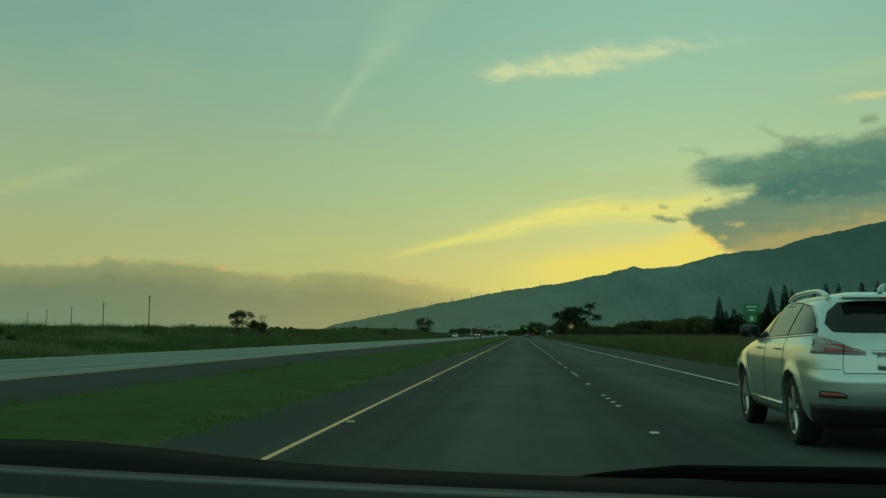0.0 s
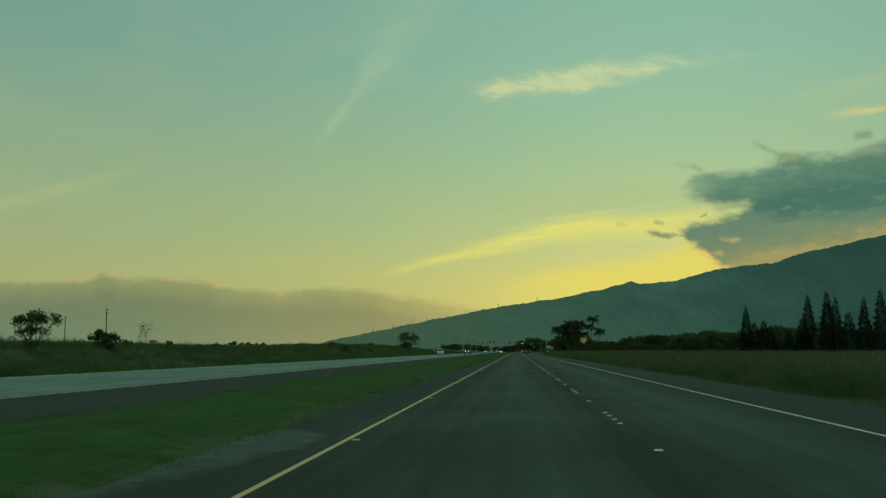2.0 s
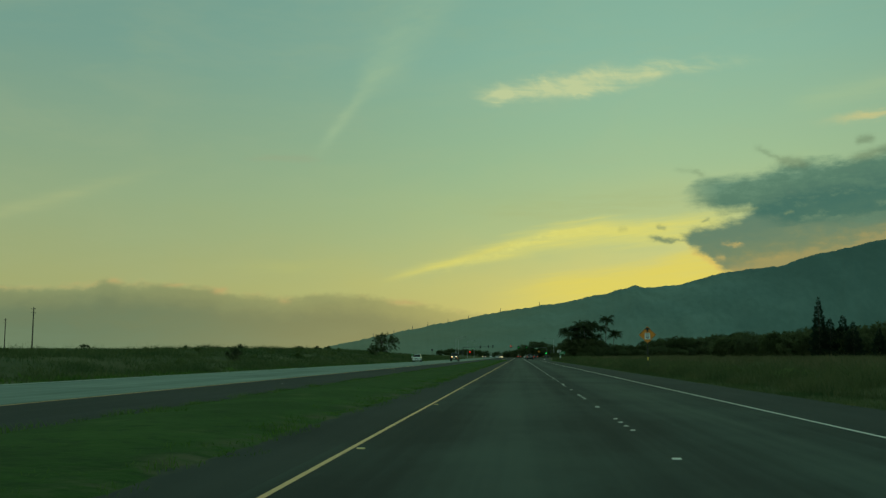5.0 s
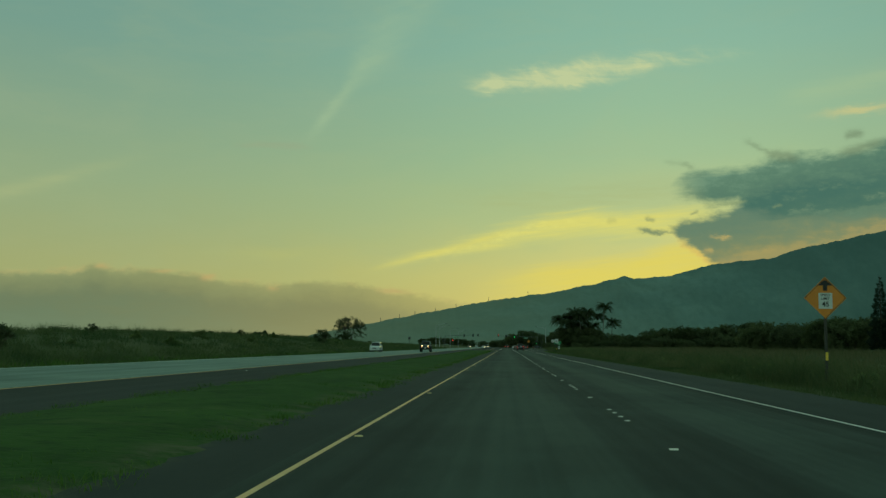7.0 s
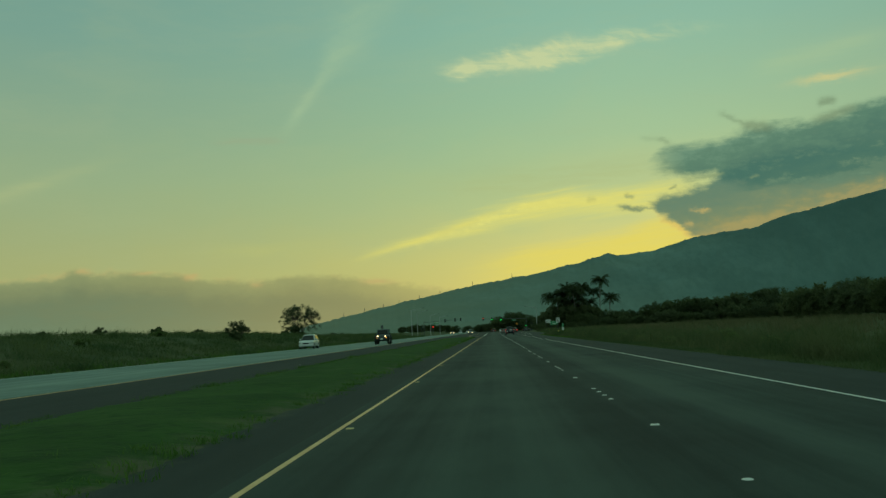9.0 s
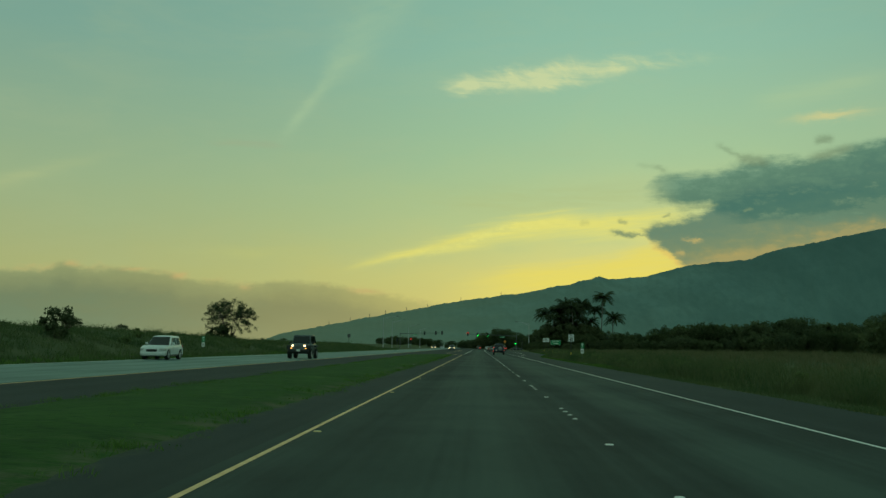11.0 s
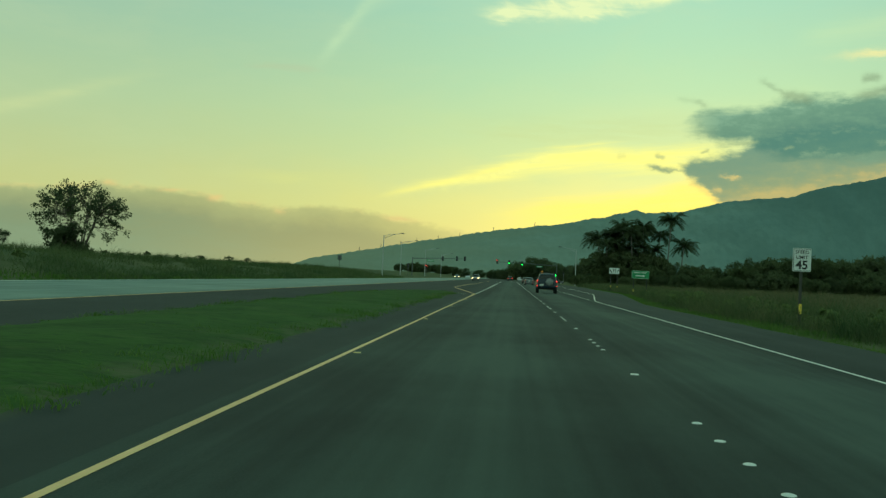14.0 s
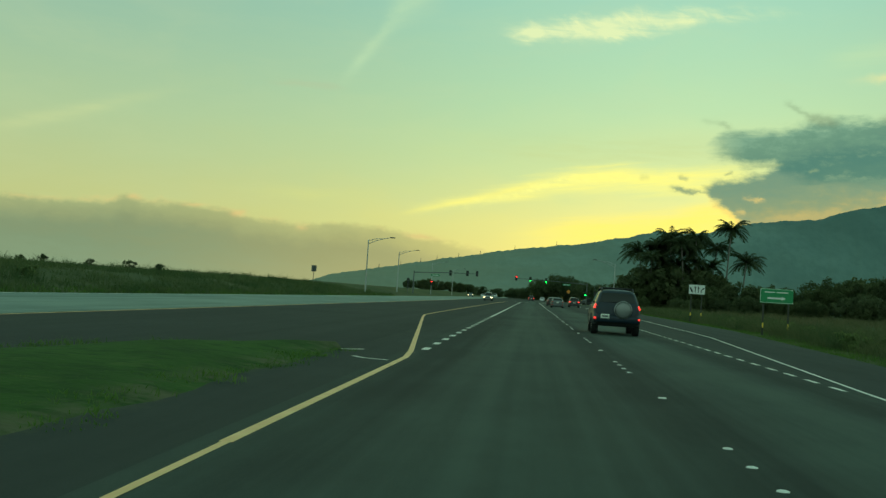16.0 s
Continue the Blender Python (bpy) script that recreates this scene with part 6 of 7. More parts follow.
    plate_ob = add_box("number_plate", root, (px, -L / 2 - 0.02, pz), (0.31, 0.03, 0.16), "plate", 0.006)
    add_box("plate_bar", plate_ob, (px, -L / 2 - 0.037, pz), (0.22, 0.006, 0.06), "dull_steel", 0.0)
    root.matrix_world = m
    return tagged(root, label, "car")


SUV_WINDOWS = ((0.50, 0.87, 0.12, 0.86, 0.02), (0.255, 0.485, 0.12, 0.86, 0.0), (0.10, 0.24, 0.16, 0.84, 0.05))

class Crossover:
    """A rounded car body as level outlines from sill to roof; +y is ahead, all in metres."""
    REAR = [(0.30, -2.22), (0.42, -2.33), (0.55, -2.385), (0.74, -2.39), (0.82, -2.355), (0.98, -2.335), (1.14, -2.27), (1.22, -2.20), (1.40, -2.03), (1.54, -1.86), (1.60, -1.72), (1.645, -1.45)]
    FRONT = [(0.30, 2.20), (0.45, 2.36), (0.68, 2.38), (0.84, 2.24), (0.96, 1.95), (1.06, 1.45), (1.11, 1.15), (1.22, 0.88), (1.4, 0.55), (1.55, 0.2), (1.61, -0.1), (1.65, -0.5)]
    HALF = [(0.28, 0.84), (0.34, 0.895), (0.50, 0.925), (0.75, 0.94), (0.93, 0.935), (1.08, 0.91), (1.16, 0.868), (1.25, 0.825), (1.4, 0.745), (1.53, 0.67), (1.59, 0.60), (1.625, 0.50), (1.65, 0.34)]
    axle, r, reach = (-1.39, 1.35), 0.37, 0.435
    low, top, squares = 0.28, 1.65, (8.0, 6.0)

    def level(self, z):
        return smooth_steps(z, self.REAR), smooth_steps(z, self.FRONT), smooth_steps(z, self.HALF), self.squares[0 if z < 1.1 else 1]

    def side(self, y, z, off=0.0):
        """Half width at (y, z)."""
        a, b, w, n = self.level(z)
        v = min(0.999, abs((y - (a + b) / 2) / ((b - a) / 2)))
        x = w * (1 - v ** n) ** (1 / n)
        for c in self.axle:
            d = math.hypot(y - c, z - self.r)
            if z < 1.0:
                x += 0.022 * math.exp(-((d - self.reach) / 0.07) ** 2)
        return x + off

    def tail(self, g, z, off=0.0):
        a, b, w, n = self.level(z)
        k = (1 - min(0.9999, abs(g)) ** n) ** (1 / n)
        lean = abs(g) ** n
        return (g * w + math.copysign(off * lean, g), (a + b) / 2 - (b - a) / 2 * k - off * (1 - lean), z)

    def arch(self, y):
        for c in self.axle:
            if abs(y - c) < self.reach:
                return self.r + math.sqrt(self.reach ** 2 - (y - c) ** 2)
        return 0.0

    def body(self):
        zs = [0.28, 0.31, 0.35, 0.40, 0.46, 0.52, 0.58, 0.64, 0.70, 0.74, 0.78, 0.82, 0.86, 0.90, 0.94, 0.98, 1.02, 1.06, 1.09, 1.12, 1.15, 1.18, 1.22, 1.26, 1.30, 1.35, 1.40, 1.45, 1.50, 1.54, 1.57, 1.595, 1.615, 1.63, 1.642, 1.65]
        zs = [self.low + (z - 0.28) / 1.37 * (self.top - self.low) for z in zs]
        marks = sorted({k / 60 for k in range(61)} | {(c + s * self.reach * q + 2.05) / 3.8 for c in self.axle for s in (-1, 1) for q in (0.999, 0.985, 0.95, 0.88, 0.78)})
        bm, rings = bmesh.new(), []
        for z in zs:
            a, b, w, n = self.level(z)
            y0, y1 = max(-2.05, a + 0.17), min(1.75, b - 0.22)
            right = []
            for s in marks:
                y = y0 + (y1 - y0) * s
                right.append((self.side(y, z), y, max(z, self.arch(y) + 0.002 * z)))
            ends = []
            for end, y in ((1, y1), (-1, y0)):
                g = self.side(y, z) / w
                line = []
                for k in range(1, 24):
                    q = math.sin((1 - 2 * k / 24) * math.pi / 2) * min(g, 0.999)
                    p = self.tail(q, z)
                    line.append((p[0], (a + b) - p[1] if end > 0 else p[1], z))
                ends.append(line)
            left = [(-x, y, h) for x, y, h in right[::-1]]
            rings.append([bm.verts.new(p) for p in right + ends[0] + left + ends[1][::-1]])
        m = len(rings[0])
        for p, q in zip(rings, rings[1:]):
            for k in range(m):
                bm.faces.new((p[k], p[(k + 1) % m], q[(k + 1) % m], q[k]))
        c = sum((v.co for v in rings[-1]), Vector()) / m
        hub = bm.verts.new((0, c.y, self.top + 0.018))
        for k in range(m):
            bm.faces.new((rings[-1][k], rings[-1][(k + 1) % m], hub))
        return bm

    def side_patch(self, y0, y1, lo, hi, sign, off, cols=16, rows=6):
        bm = bmesh.new()
        grid = []
        for i in range(cols + 1):
            y = y0 + (y1 - y0) * i / cols
            zs = [lo(y) + (max(hi(y), lo(y) + 0.004) - lo(y)) * j / rows for j in range(rows + 1)]
            grid.append([bm.verts.new((sign * self.side(y, z, off), y, z)) for z in zs])
        for a, b in zip(grid, grid[1:]):
            for k in range(rows):
                bm.faces.new((a[k], a[k + 1], b[k + 1], b[k]))
        return bm

    def tail_patch(self, g0, g1, lo, hi, off, cols=20, rows=5):
        bm = bmesh.new()
        grid = []
        for i in range(cols + 1):
            u = i / cols
            row = []
            for j in range(rows + 1):
                a, b = (q(j / rows) if callable(q) else q for q in (g0, g1))
                g = a + (b - a) * u
                zl, zh = (q(g) if callable(q) else q for q in (lo, hi))
                row.append(bm.verts.new(self.tail(g, zl + (zh - zl) * j / rows, off)))
            grid.append(row)
        for a, b in zip(grid, grid[1:]):
            for k in range(rows):
                bm.faces.new((a[k], a[k + 1], b[k + 1], b[k]))
        return bm


def crossover(m):
    c = Crossover()
    root = empty("crossover_car")
    part("body", c.body(), "silver_paint", root, smooth=True)
    add_box("underbody", root, (0, -0.05, 0.36), (1.56, 4.1, 0.24), "black_trim", 0.04)

    def skin(name, bm, material, parent=root, text="", thick=0.012):
        ob = part(name, bm, material, parent, text, smooth=True)
        mod = ob.modifiers.new("thickness", "SOLIDIFY")
        mod.thickness, mod.offset = thick, 0.0
        return ob

    lo = lambda y: smooth_steps(y, [(-2.0, 1.205), (-1.2, 1.185), (1.05, 1.14)])
    hi = lambda y: smooth_steps(y, [(-1.97, 1.21), (-1.75, 1.37), (-1.45, 1.49), (-0.9, 1.545), (-0.3, 1.555), (0.1, 1.525), (0.55, 1.37), (1.02, 1.145)])
    for s in (-1, 1):
        surround = skin("window_frame", c.side_patch(-1.97, 1.03, lambda y: lo(y) - 0.016, lambda y: hi(y) + 0.014, s, 0.003, 40, 8), "black_trim", thick=0.004)
        skin("chrome_strip", c.side_patch(-1.98, 1.0, lambda y: lo(y) - 0.024, lambda y: lo(y) - 0.008, s, 0.008, 30, 1), "chrome", surround, thick=0.006)
        skin("chrome_strip", c.side_patch(-1.93, 0.85, lambda y: hi(y) + 0.006, lambda y: hi(y) + 0.018, s, 0.007, 40, 1), "chrome", surround, thick=0.006)
        for y0, y1 in ((0.02, 0.98), (-0.98, -0.05), (-1.90, -1.05)):
            part("side_window", c.side_patch(y0, y1, lambda y: lo(y) + 0.004, lambda y: hi(y) - 0.006, s, 0.009), "glass", root, smooth=True)
        # tail lamp: smoked body wrapping the corner, pointed inwards, with a red band
        low = lambda g: 0.985 + 0.02 * (abs(g) - 0.42)
        high = lambda g: smooth_steps(abs(g), [(0.40, 1.0), (0.60, 1.065), (0.80, 1.135), (0.93, 1.175), (0.97, 1.15)])
        lamp_ob = skin("tail_lamp", c.tail_patch(s * 0.45, s * 0.945, low, high, 0.012, 28), "lens_smoke", thick=0.02)
        skin("red_lens", c.tail_patch(s * 0.50, s * 0.915, lambda g: low(g) + 0.022, lambda g: low(g) + 0.35 * (high(g) - low(g)) + 0.012, 0.024, 20, 3), "lens_red", lamp_ob, thick=0.004)
        skin("clear_lens", c.tail_patch(s * 0.58, s * 0.90, lambda g: low(g) + 0.66 * (high(g) - low(g)), lambda g: high(g) - 0.014, 0.024, 14, 3), "lens_red", lamp_ob, thick=0.004)
        skin("lamp_joint", c.tail_patch(s * 0.672, s * 0.686, low, high, 0.026, 1, 4), "black_trim", lamp_ob, thick=0.004)
        hollow = skin("reflector_frame", c.tail_patch(s * 0.66, s * 0.905, lambda g: 0.555, lambda g: smooth_steps(abs(g), [(0.66, 0.59), (0.75, 0.62), (0.905, 0.625)]), 0.006, 14, 3), "black_trim", thick=0.008)
        skin("reflector", c.tail_patch(s * 0.69, s * 0.89, 0.57, lambda g: smooth_steps(abs(g), [(0.66, 0.585), (0.75, 0.605), (0.905, 0.61)]), 0.016, 12, 2), "lens_red", hollow, thick=0.006)
        # joints of tailgate, bumper and doors
        skin("panel_joint", c.tail_patch(s * 0.675, s * 0.681, 0.80, 0.985, 0.002, 1, 6), "black_trim", thick=0.004)
        skin("panel_joint", c.tail_patch(s * 0.70, s * 0.94, 0.837, 0.841, 0.002, 14, 1), "black_trim", thick=0.004)
        for y in (-0.02, 1.02):
            skin("door_joint", c.side_patch(y - 0.005, y + 0.005, lambda q: 0.42, lambda q: lo(q) - 0.03, s, 0.001, 1, 12), "black_trim", thick=0.004)
        skin("door_joint", c.side_patch(-1.02, -0.93, lambda q: 0.86 - (q + 1.02) * 3.2, lambda q: 0.875 - (q + 1.02) * 3.2, s, 0.001, 8, 1), "black_trim", thick=0.004)
        skin("door_joint", c.side_patch(-1.025, -1.015, lambda q: 0.86, lambda q: lo(q) - 0.03, s, 0.001, 1, 6), "black_trim", thick=0.004)
        for y in (-0.82, 0.20):
            x = c.side(y + 0.08, 1.03)
            add_box("door_handle", root, (s * (x + 0.018), y + 0.08, 1.03), (0.03, 0.20, 0.028), "chrome", 0.012)
        x = c.side(0, 0.40)
        add_box("sill_strip", root, (s * (x + 0.005), 0.0, 0.40), (0.03, 1.75, 0.035), "chrome", 0.012)
        # mirror
        x = c.side(0.86, 1.16)
        arm = add_box("mirror", root, (s * (x + 0.17), 0.86, 1.235), (0.25, 0.13, 0.17), "black_trim", 0.06)
        add_box("mirror_foot", arm, (s * (x + 0.03), 0.88, 1.165), (0.14, 0.08, 0.05), "black_trim", 0.02)
        add_box("mirror_glass", arm, (s * (x + 0.17), 0.797, 1.235), (0.20, 0.01, 0.13), "glass", 0.004)
        skin("head_lamp", c.side_patch(1.80, 2.22, lambda y: 0.76, lambda y: 0.86, s, 0.006, 10, 3), "lens_clear", thick=0.008)
        # roof rail: a flattened bar that runs down into the roof at both ends
        bm = bmesh.new()
        ys = (-1.62, -1.50, -1.30, -0.8, -0.3, -0.05, 0.06)
        tube(bm, [(s * (0.60 - 0.02 * abs(k - 3) / 3), y, 1.600 + h) for k, (y, h) in enumerate(zip(ys, (-0.01, 0.035, 0.066, 0.072, 0.056, 0.02, -0.01)))], [0.035, 0.03, 0.024, 0.022, 0.022, 0.022, 0.026], 10)
        part("roof_rail", bm, "silver_paint", root, smooth=True)
        for y in c.axle:
            wheel(root, s * 0.80, y, c.r, 0.235, 0.262, 5)
    part("windscreen", windscreen_patch(c), "glass", root, smooth=True)
    part("rear_window", c.tail_patch(lambda t: -smooth_steps(t, [(0, 0.80), (0.25, 0.885), (0.7, 0.89), (1, 0.80)]), lambda t: smooth_steps(t, [(0, 0.80), (0.25, 0.885), (0.7, 0.89), (1, 0.80)]),
                                     lambda g: 1.215 + 0.02 * g ** 4, lambda g: 1.535 - 0.03 * g ** 4, 0.014, 40, 12), "glass", root, smooth=True)
    skin("panel_joint", c.tail_patch(-0.672, 0.672, 0.798, 0.804, 0.002, 20, 1), "black_trim", thick=0.004)
    skin("valance", c.tail_patch(-0.955, 0.955, 0.27, lambda g: 0.475 + 0.02 * g ** 4, 0.010, 30, 4), "black_trim", thick=0.02)
    skin("garnish", c.tail_patch(-0.38, 0.38, 1.0, 1.03, 0.02, 12, 2), "chrome", thick=0.02)
    recess = skin("plate_recess", c.tail_patch(-0.33, 0.33, lambda g: 0.83 + 0.02 * abs(g), 0.99, 0.004, 12, 3), "silver_paint", thick=0.006)
    add_box("number_plate", recess, (0, -2.365, 0.90), (0.31, 0.02, 0.15), "plate", 0.006)
    add_box("spoiler", root, (0, -1.93, 1.575), (1.06, 0.20, 0.05), "silver_paint", 0.022, turn=None)
    add_box("brake_lamp", root, (0, -2.03, 1.565), (0.34, 0.012, 0.022), "lens_red", 0.004)
    bm = bmesh.new()
    tube(bm, [(0, -1.44, 1.645), (0, -1.52, 1.665), (0, -1.60, 1.70), (0, -1.66, 1.725)], [0.012, 0.035, 0.03, 0.008], 8)
    part("antenna_fin", bm, "silver_paint", root, smooth=True)
    root.matrix_world = m
    return tagged(root, "silver crossover car with dark rear window in the near lane", "car")


def windscreen_patch(c):
    """The windscreen: a patch on the front of the upper body."""
    bm = bmesh.new()
    grid = []
    for i in range(21):
        g = -0.86 + 1.72 * i / 20
        row = []
        for j in range(7):
            z = 1.15 + 0.40 * j / 6
            a, b, w, n = c.level(z)
            p = c.tail(g, z, 0.012)
            row.append(bm.verts.new((p[0], a + b - p[1], z)))
        grid.append(row)
    for a, b in zip(grid, grid[1:]):
        for k in range(6):
            bm.faces.new((a[k], a[k + 1], b[k + 1], b[k]))
    return bm


# silver crossover abreast of the start
crossover(pose(2.42, 12.51, 0.0, 0, 0, -2.1) @ Matrix.Scale(1.042, 4))

class Offroader(Crossover):
    """A taller, squarer body of the same make-up."""
    REAR = [(0.42, -2.25), (0.50, -2.38), (0.62, -2.40), (0.76, -2.39), (0.82, -2.30), (1.10, -2.28), (1.22, -2.25), (1.50, -2.16), (1.66, -2.08), (1.73, -2.0), (1.78, -1.8)]
    FRONT = [(0.42, 2.2), (0.70, 2.3), (0.95, 2.2), (1.05, 1.8), (1.13, 1.15), (1.22, 0.98), (1.50, 0.6), (1.66, 0.28), (1.73, 0.0), (1.78, -0.3)]
    HALF = [(0.40, 0.88), (0.50, 0.925), (0.75, 0.935), (1.0, 0.925), (1.13, 0.895), (1.22, 0.855), (1.50, 0.755), (1.65, 0.69), (1.72, 0.61), (1.76, 0.50), (1.78, 0.34)]
    axle, r, reach = (-1.40, 1.39), 0.385, 0.455
    low, top, squares = 0.40, 1.78, (12.0, 9.0)


def offroader(m):
    c = Offroader()
    root = empty("offroad_car")
    part("body", c.body(), "navy_paint", root, smooth=True)
    add_box("underbody", root, (0, -0.05, 0.46), (1.5, 4.0, 0.24), "black_trim", 0.04)

    def skin(name, bm, material, parent=root, thick=0.012):
        ob = part(name, bm, material, parent, smooth=True)
        mod = ob.modifiers.new("thickness", "SOLIDIFY")
        mod.thickness, mod.offset = thick, 0.0
        return ob

    lo = lambda y: 1.235
    hi = lambda y: smooth_steps(y, [(-2.05, 1.60), (-1.6, 1.645), (-0.2, 1.65), (0.2, 1.61), (0.55, 1.48), (0.92, 1.24)])
    for s in (-1, 1):
        for y0, y1 in ((0.06, 0.86), (-0.92, -0.02), (-1.92, -1.02)):
            part("side_window", c.side_patch(y0, y1, lo, hi, s, 0.008), "glass", root, smooth=True)
        skin("tail_lamp", c.tail_patch(s * 0.91, s * 0.966, 1.02, 1.18, 0.014, 10, 5), "red_on", thick=0.02)
        # bumper reflectors: red gleam added as emission, same material as the tail lamps
        skin("reflector", c.tail_patch(s * 0.86, s * 0.935, 0.615, 0.685, 0.022, 8, 2), "red_on", thick=0.01)
        skin("side_cladding", c.side_patch(-0.92, 0.92, lambda y: 0.46, lambda y: 0.64, s, 0.012, 16, 4), "slate_paint", thick=0.02)
        for y in (-0.97, 0.02, 1.0):
            skin("door_joint", c.side_patch(y - 0.005, y + 0.005, lambda q: 0.66 if abs(q) < 0.9 else 0.86, lambda q: 1.22, s, 0.001, 1, 8), "black_trim", thick=0.004)
        for y in (-0.78, 0.24):
            add_box("door_handle", root, (s * (c.side(y, 1.08) + 0.016), y, 1.08), (0.03, 0.2, 0.03), "navy_paint", 0.012)
        x = c.side(0.78, 1.2)
        arm = add_box("mirror", root, (s * (x + 0.14), 0.78, 1.29), (0.20, 0.10, 0.18), "black_trim", 0.04)
        add_box("mirror_foot", arm, (s * (x + 0.03), 0.80, 1.24), (0.10, 0.06, 0.05), "black_trim", 0.015)
        skin("head_lamp", c.side_patch(1.85, 2.18, lambda y: 0.84, lambda y: 0.96, s, 0.006, 10, 3), "lens_clear", thick=0.008)
        bm = bmesh.new()
        tube(bm, [(s * 0.60, y, 1.70 + h) for y, h in ((-1.88, 0.0), (-1.75, 0.11), (-0.8, 0.14), (-0.05, 0.11), (0.08, 0.0))], [0.04, 0.034, 0.034, 0.034, 0.04], 8)
        part("roof_rail", bm, "black_trim", root, smooth=True)
        for y in c.axle:
            wheel(root, s * 0.80, y, c.r, 0.26, 0.24, 6)
    for y in (-1.6, -1.1, -0.6, -0.2):
        add_box("rack_bar", root, (0, y, 1.835), (1.24, 0.07, 0.05), "black_trim", 0.012)
    part("windscreen", windscreen_patch(c), "glass", root, smooth=True)
    part("rear_window", c.tail_patch(-0.83, 0.83, 1.27, lambda g: 1.64 - 0.02 * g ** 4, 0.012, 30, 8), "glass", root, smooth=True)
    skin("bumper", c.tail_patch(-0.97, 0.97, 0.50, 0.755, 0.012, 40, 4), "navy_paint", thick=0.02)
    skin("valance", c.tail_patch(-0.94, 0.94, 0.38, 0.505, 0.006, 30, 3), "black_trim", thick=0.02)
    skin("panel_joint", c.tail_patch(-0.80, 0.80, 0.775, 0.787, 0.003, 24, 1), "black_trim", thick=0.004)
    for s in (-0.82, 0.82):
        skin("panel_joint", c.tail_patch(s - 0.005, s + 0.005, 0.787, 1.62, 0.003, 1, 12), "black_trim", thick=0.004)
    plate_ob = add_box("number_plate", root, (-0.46, -2.42, 0.73), (0.33, 0.02, 0.17), "plate", 0.006)
    add_box("plate_bar", plate_ob, (-0.46, -2.432, 0.73), (0.24, 0.006, 0.06), "dull_steel", 0.0)
    add_box("number_lamp", plate_ob, (-0.46, -2.415, 0.835), (0.10, 0.03, 0.02), "black_trim", 0.006)
    bm = bmesh.new()
    n = 30
    prof = [(0.335, 0.04), (0.35, -0.02), (0.345, -0.13), (0.30, -0.175), (0.18, -0.195)]
    rings = [[bm.verts.new((0.22 + r * math.cos(a), -2.29 + d, 1.0 + r * math.sin(a))) for a in (2 * math.pi * k / n for k in range(n))] for r, d in prof]
    for a, b in zip(rings, rings[1:]):
        for k in range(n):
            bm.faces.new((a[k], a[(k + 1) % n], b[(k + 1) % n], b[k]))
    bm.faces.new(rings[-1])
    bm.faces.new(rings[0][::-1])
    cover = part("spare_wheel_cover", bm, "grey_paint", root, "pale grey hard cover of the spare wheel", smooth=True)
    bm = bmesh.new()
    tube(bm, [(0.22 + 0.30 * math.cos(a), -2.475, 1.0 + 0.30 * math.sin(a)) for a in (2 * math.pi * k / 32 for k in range(33))], 0.012, 6)
    part("cover_ring", bm, "black_trim", cover, smooth=True)
    add_box("rear_wiper", root, (-0.10, -2.255, 1.29), (0.5, 0.02, 0.02), "black_trim", 0.006)
    root.matrix_world = m
    return tagged(root, "dark blue off-road car with spare wheel and lit tail lamps", "car")


# dark off-roader with the spare wheel on its tailgate
offroader(pose(1.50, 429.4, 0.0, 0, 0, -1.0))

# other traffic
family = Shape(4.55, 1.80, 1.68, 2.62, 0.345, 1.02, 0.98, (-2.12, -1.85), (1.15, 0.25), 0.83, 0.66, tail=1.04)
saloon = Shape(4.70, 1.78, 1.45, 2.72, 0.32, 0.95, 0.92, (-1.72, -0.98), (1.20, 0.22), 0.80, 0.60, tail=1.00, sill=0.2)
SALOON_WINDOWS = ((0.50, 0.88, 0.14, 0.84, 0.03), (0.16, 0.485, 0.14, 0.84, 0.08))
car("family_car", family, "white_car", "white family car on the oncoming carriageway", pose(-24.0, 336.0, 0, 0, 0, 180), SUV_WINDOWS)
car("saloon_car", saloon, "slate_paint", "dark grey saloon car in the near lane", pose(1.75, 527.0, 0.0), SALOON_WINDOWS, lit=None)
car("saloon_car", saloon, "dark_paint", "dark saloon car in the near lane", pose(1.6, 556.0, 0.0), SALOON_WINDOWS, lit=None)
car("family_car", family, "dark_paint", "dark family car with lit tail lamps in the turning lane", pose(5.3, 556.0, 0.0), SUV_WINDOWS, lit="tail")
car("family_car", family, "grey_paint", "grey family car with head lamps burning", pose(-10.6, 590.0, 0.0, 0, 0, 180), SUV_WINDOWS, lit="head")
car("saloon_car", saloon, "white_car", "white saloon car far along the road", pose(-1.8, 716.0, 0.0), SALOON_WINDOWS)
car("saloon_car", saloon, "white_car", "white saloon car beyond the crossing", pose(1.9, 735.0, 0.0), SALOON_WINDOWS)
car("family_car", family, "dark_paint", "dark family car far along the road with lit tail lamps", pose(-1.9, 690.0, 0.0), SUV_WINDOWS, lit="tail")
car("saloon_car", saloon, "white_car", "white saloon car on the far oncoming carriageway", pose(-20.0, 760.0, 0.0, 0, 0, 180), SALOON_WINDOWS)
car("saloon_car", saloon, "grey_paint", "grey saloon car on the far oncoming carriageway", pose(-23.6, 742.0, 0.0, 0, 0, 180), SALOON_WINDOWS, lit="head")
car("family_car", family, "white_car", "white family car far on the oncoming carriageway", pose(-17.0, 800.0, 0.0, 0, 0, 180), SUV_WINDOWS)
car("saloon_car", saloon, "dark_paint", "dark saloon car leaving the crossing on the side road", pose(13.5, 668.0, -0.06, 0, 0, -90), SALOON_WINDOWS)


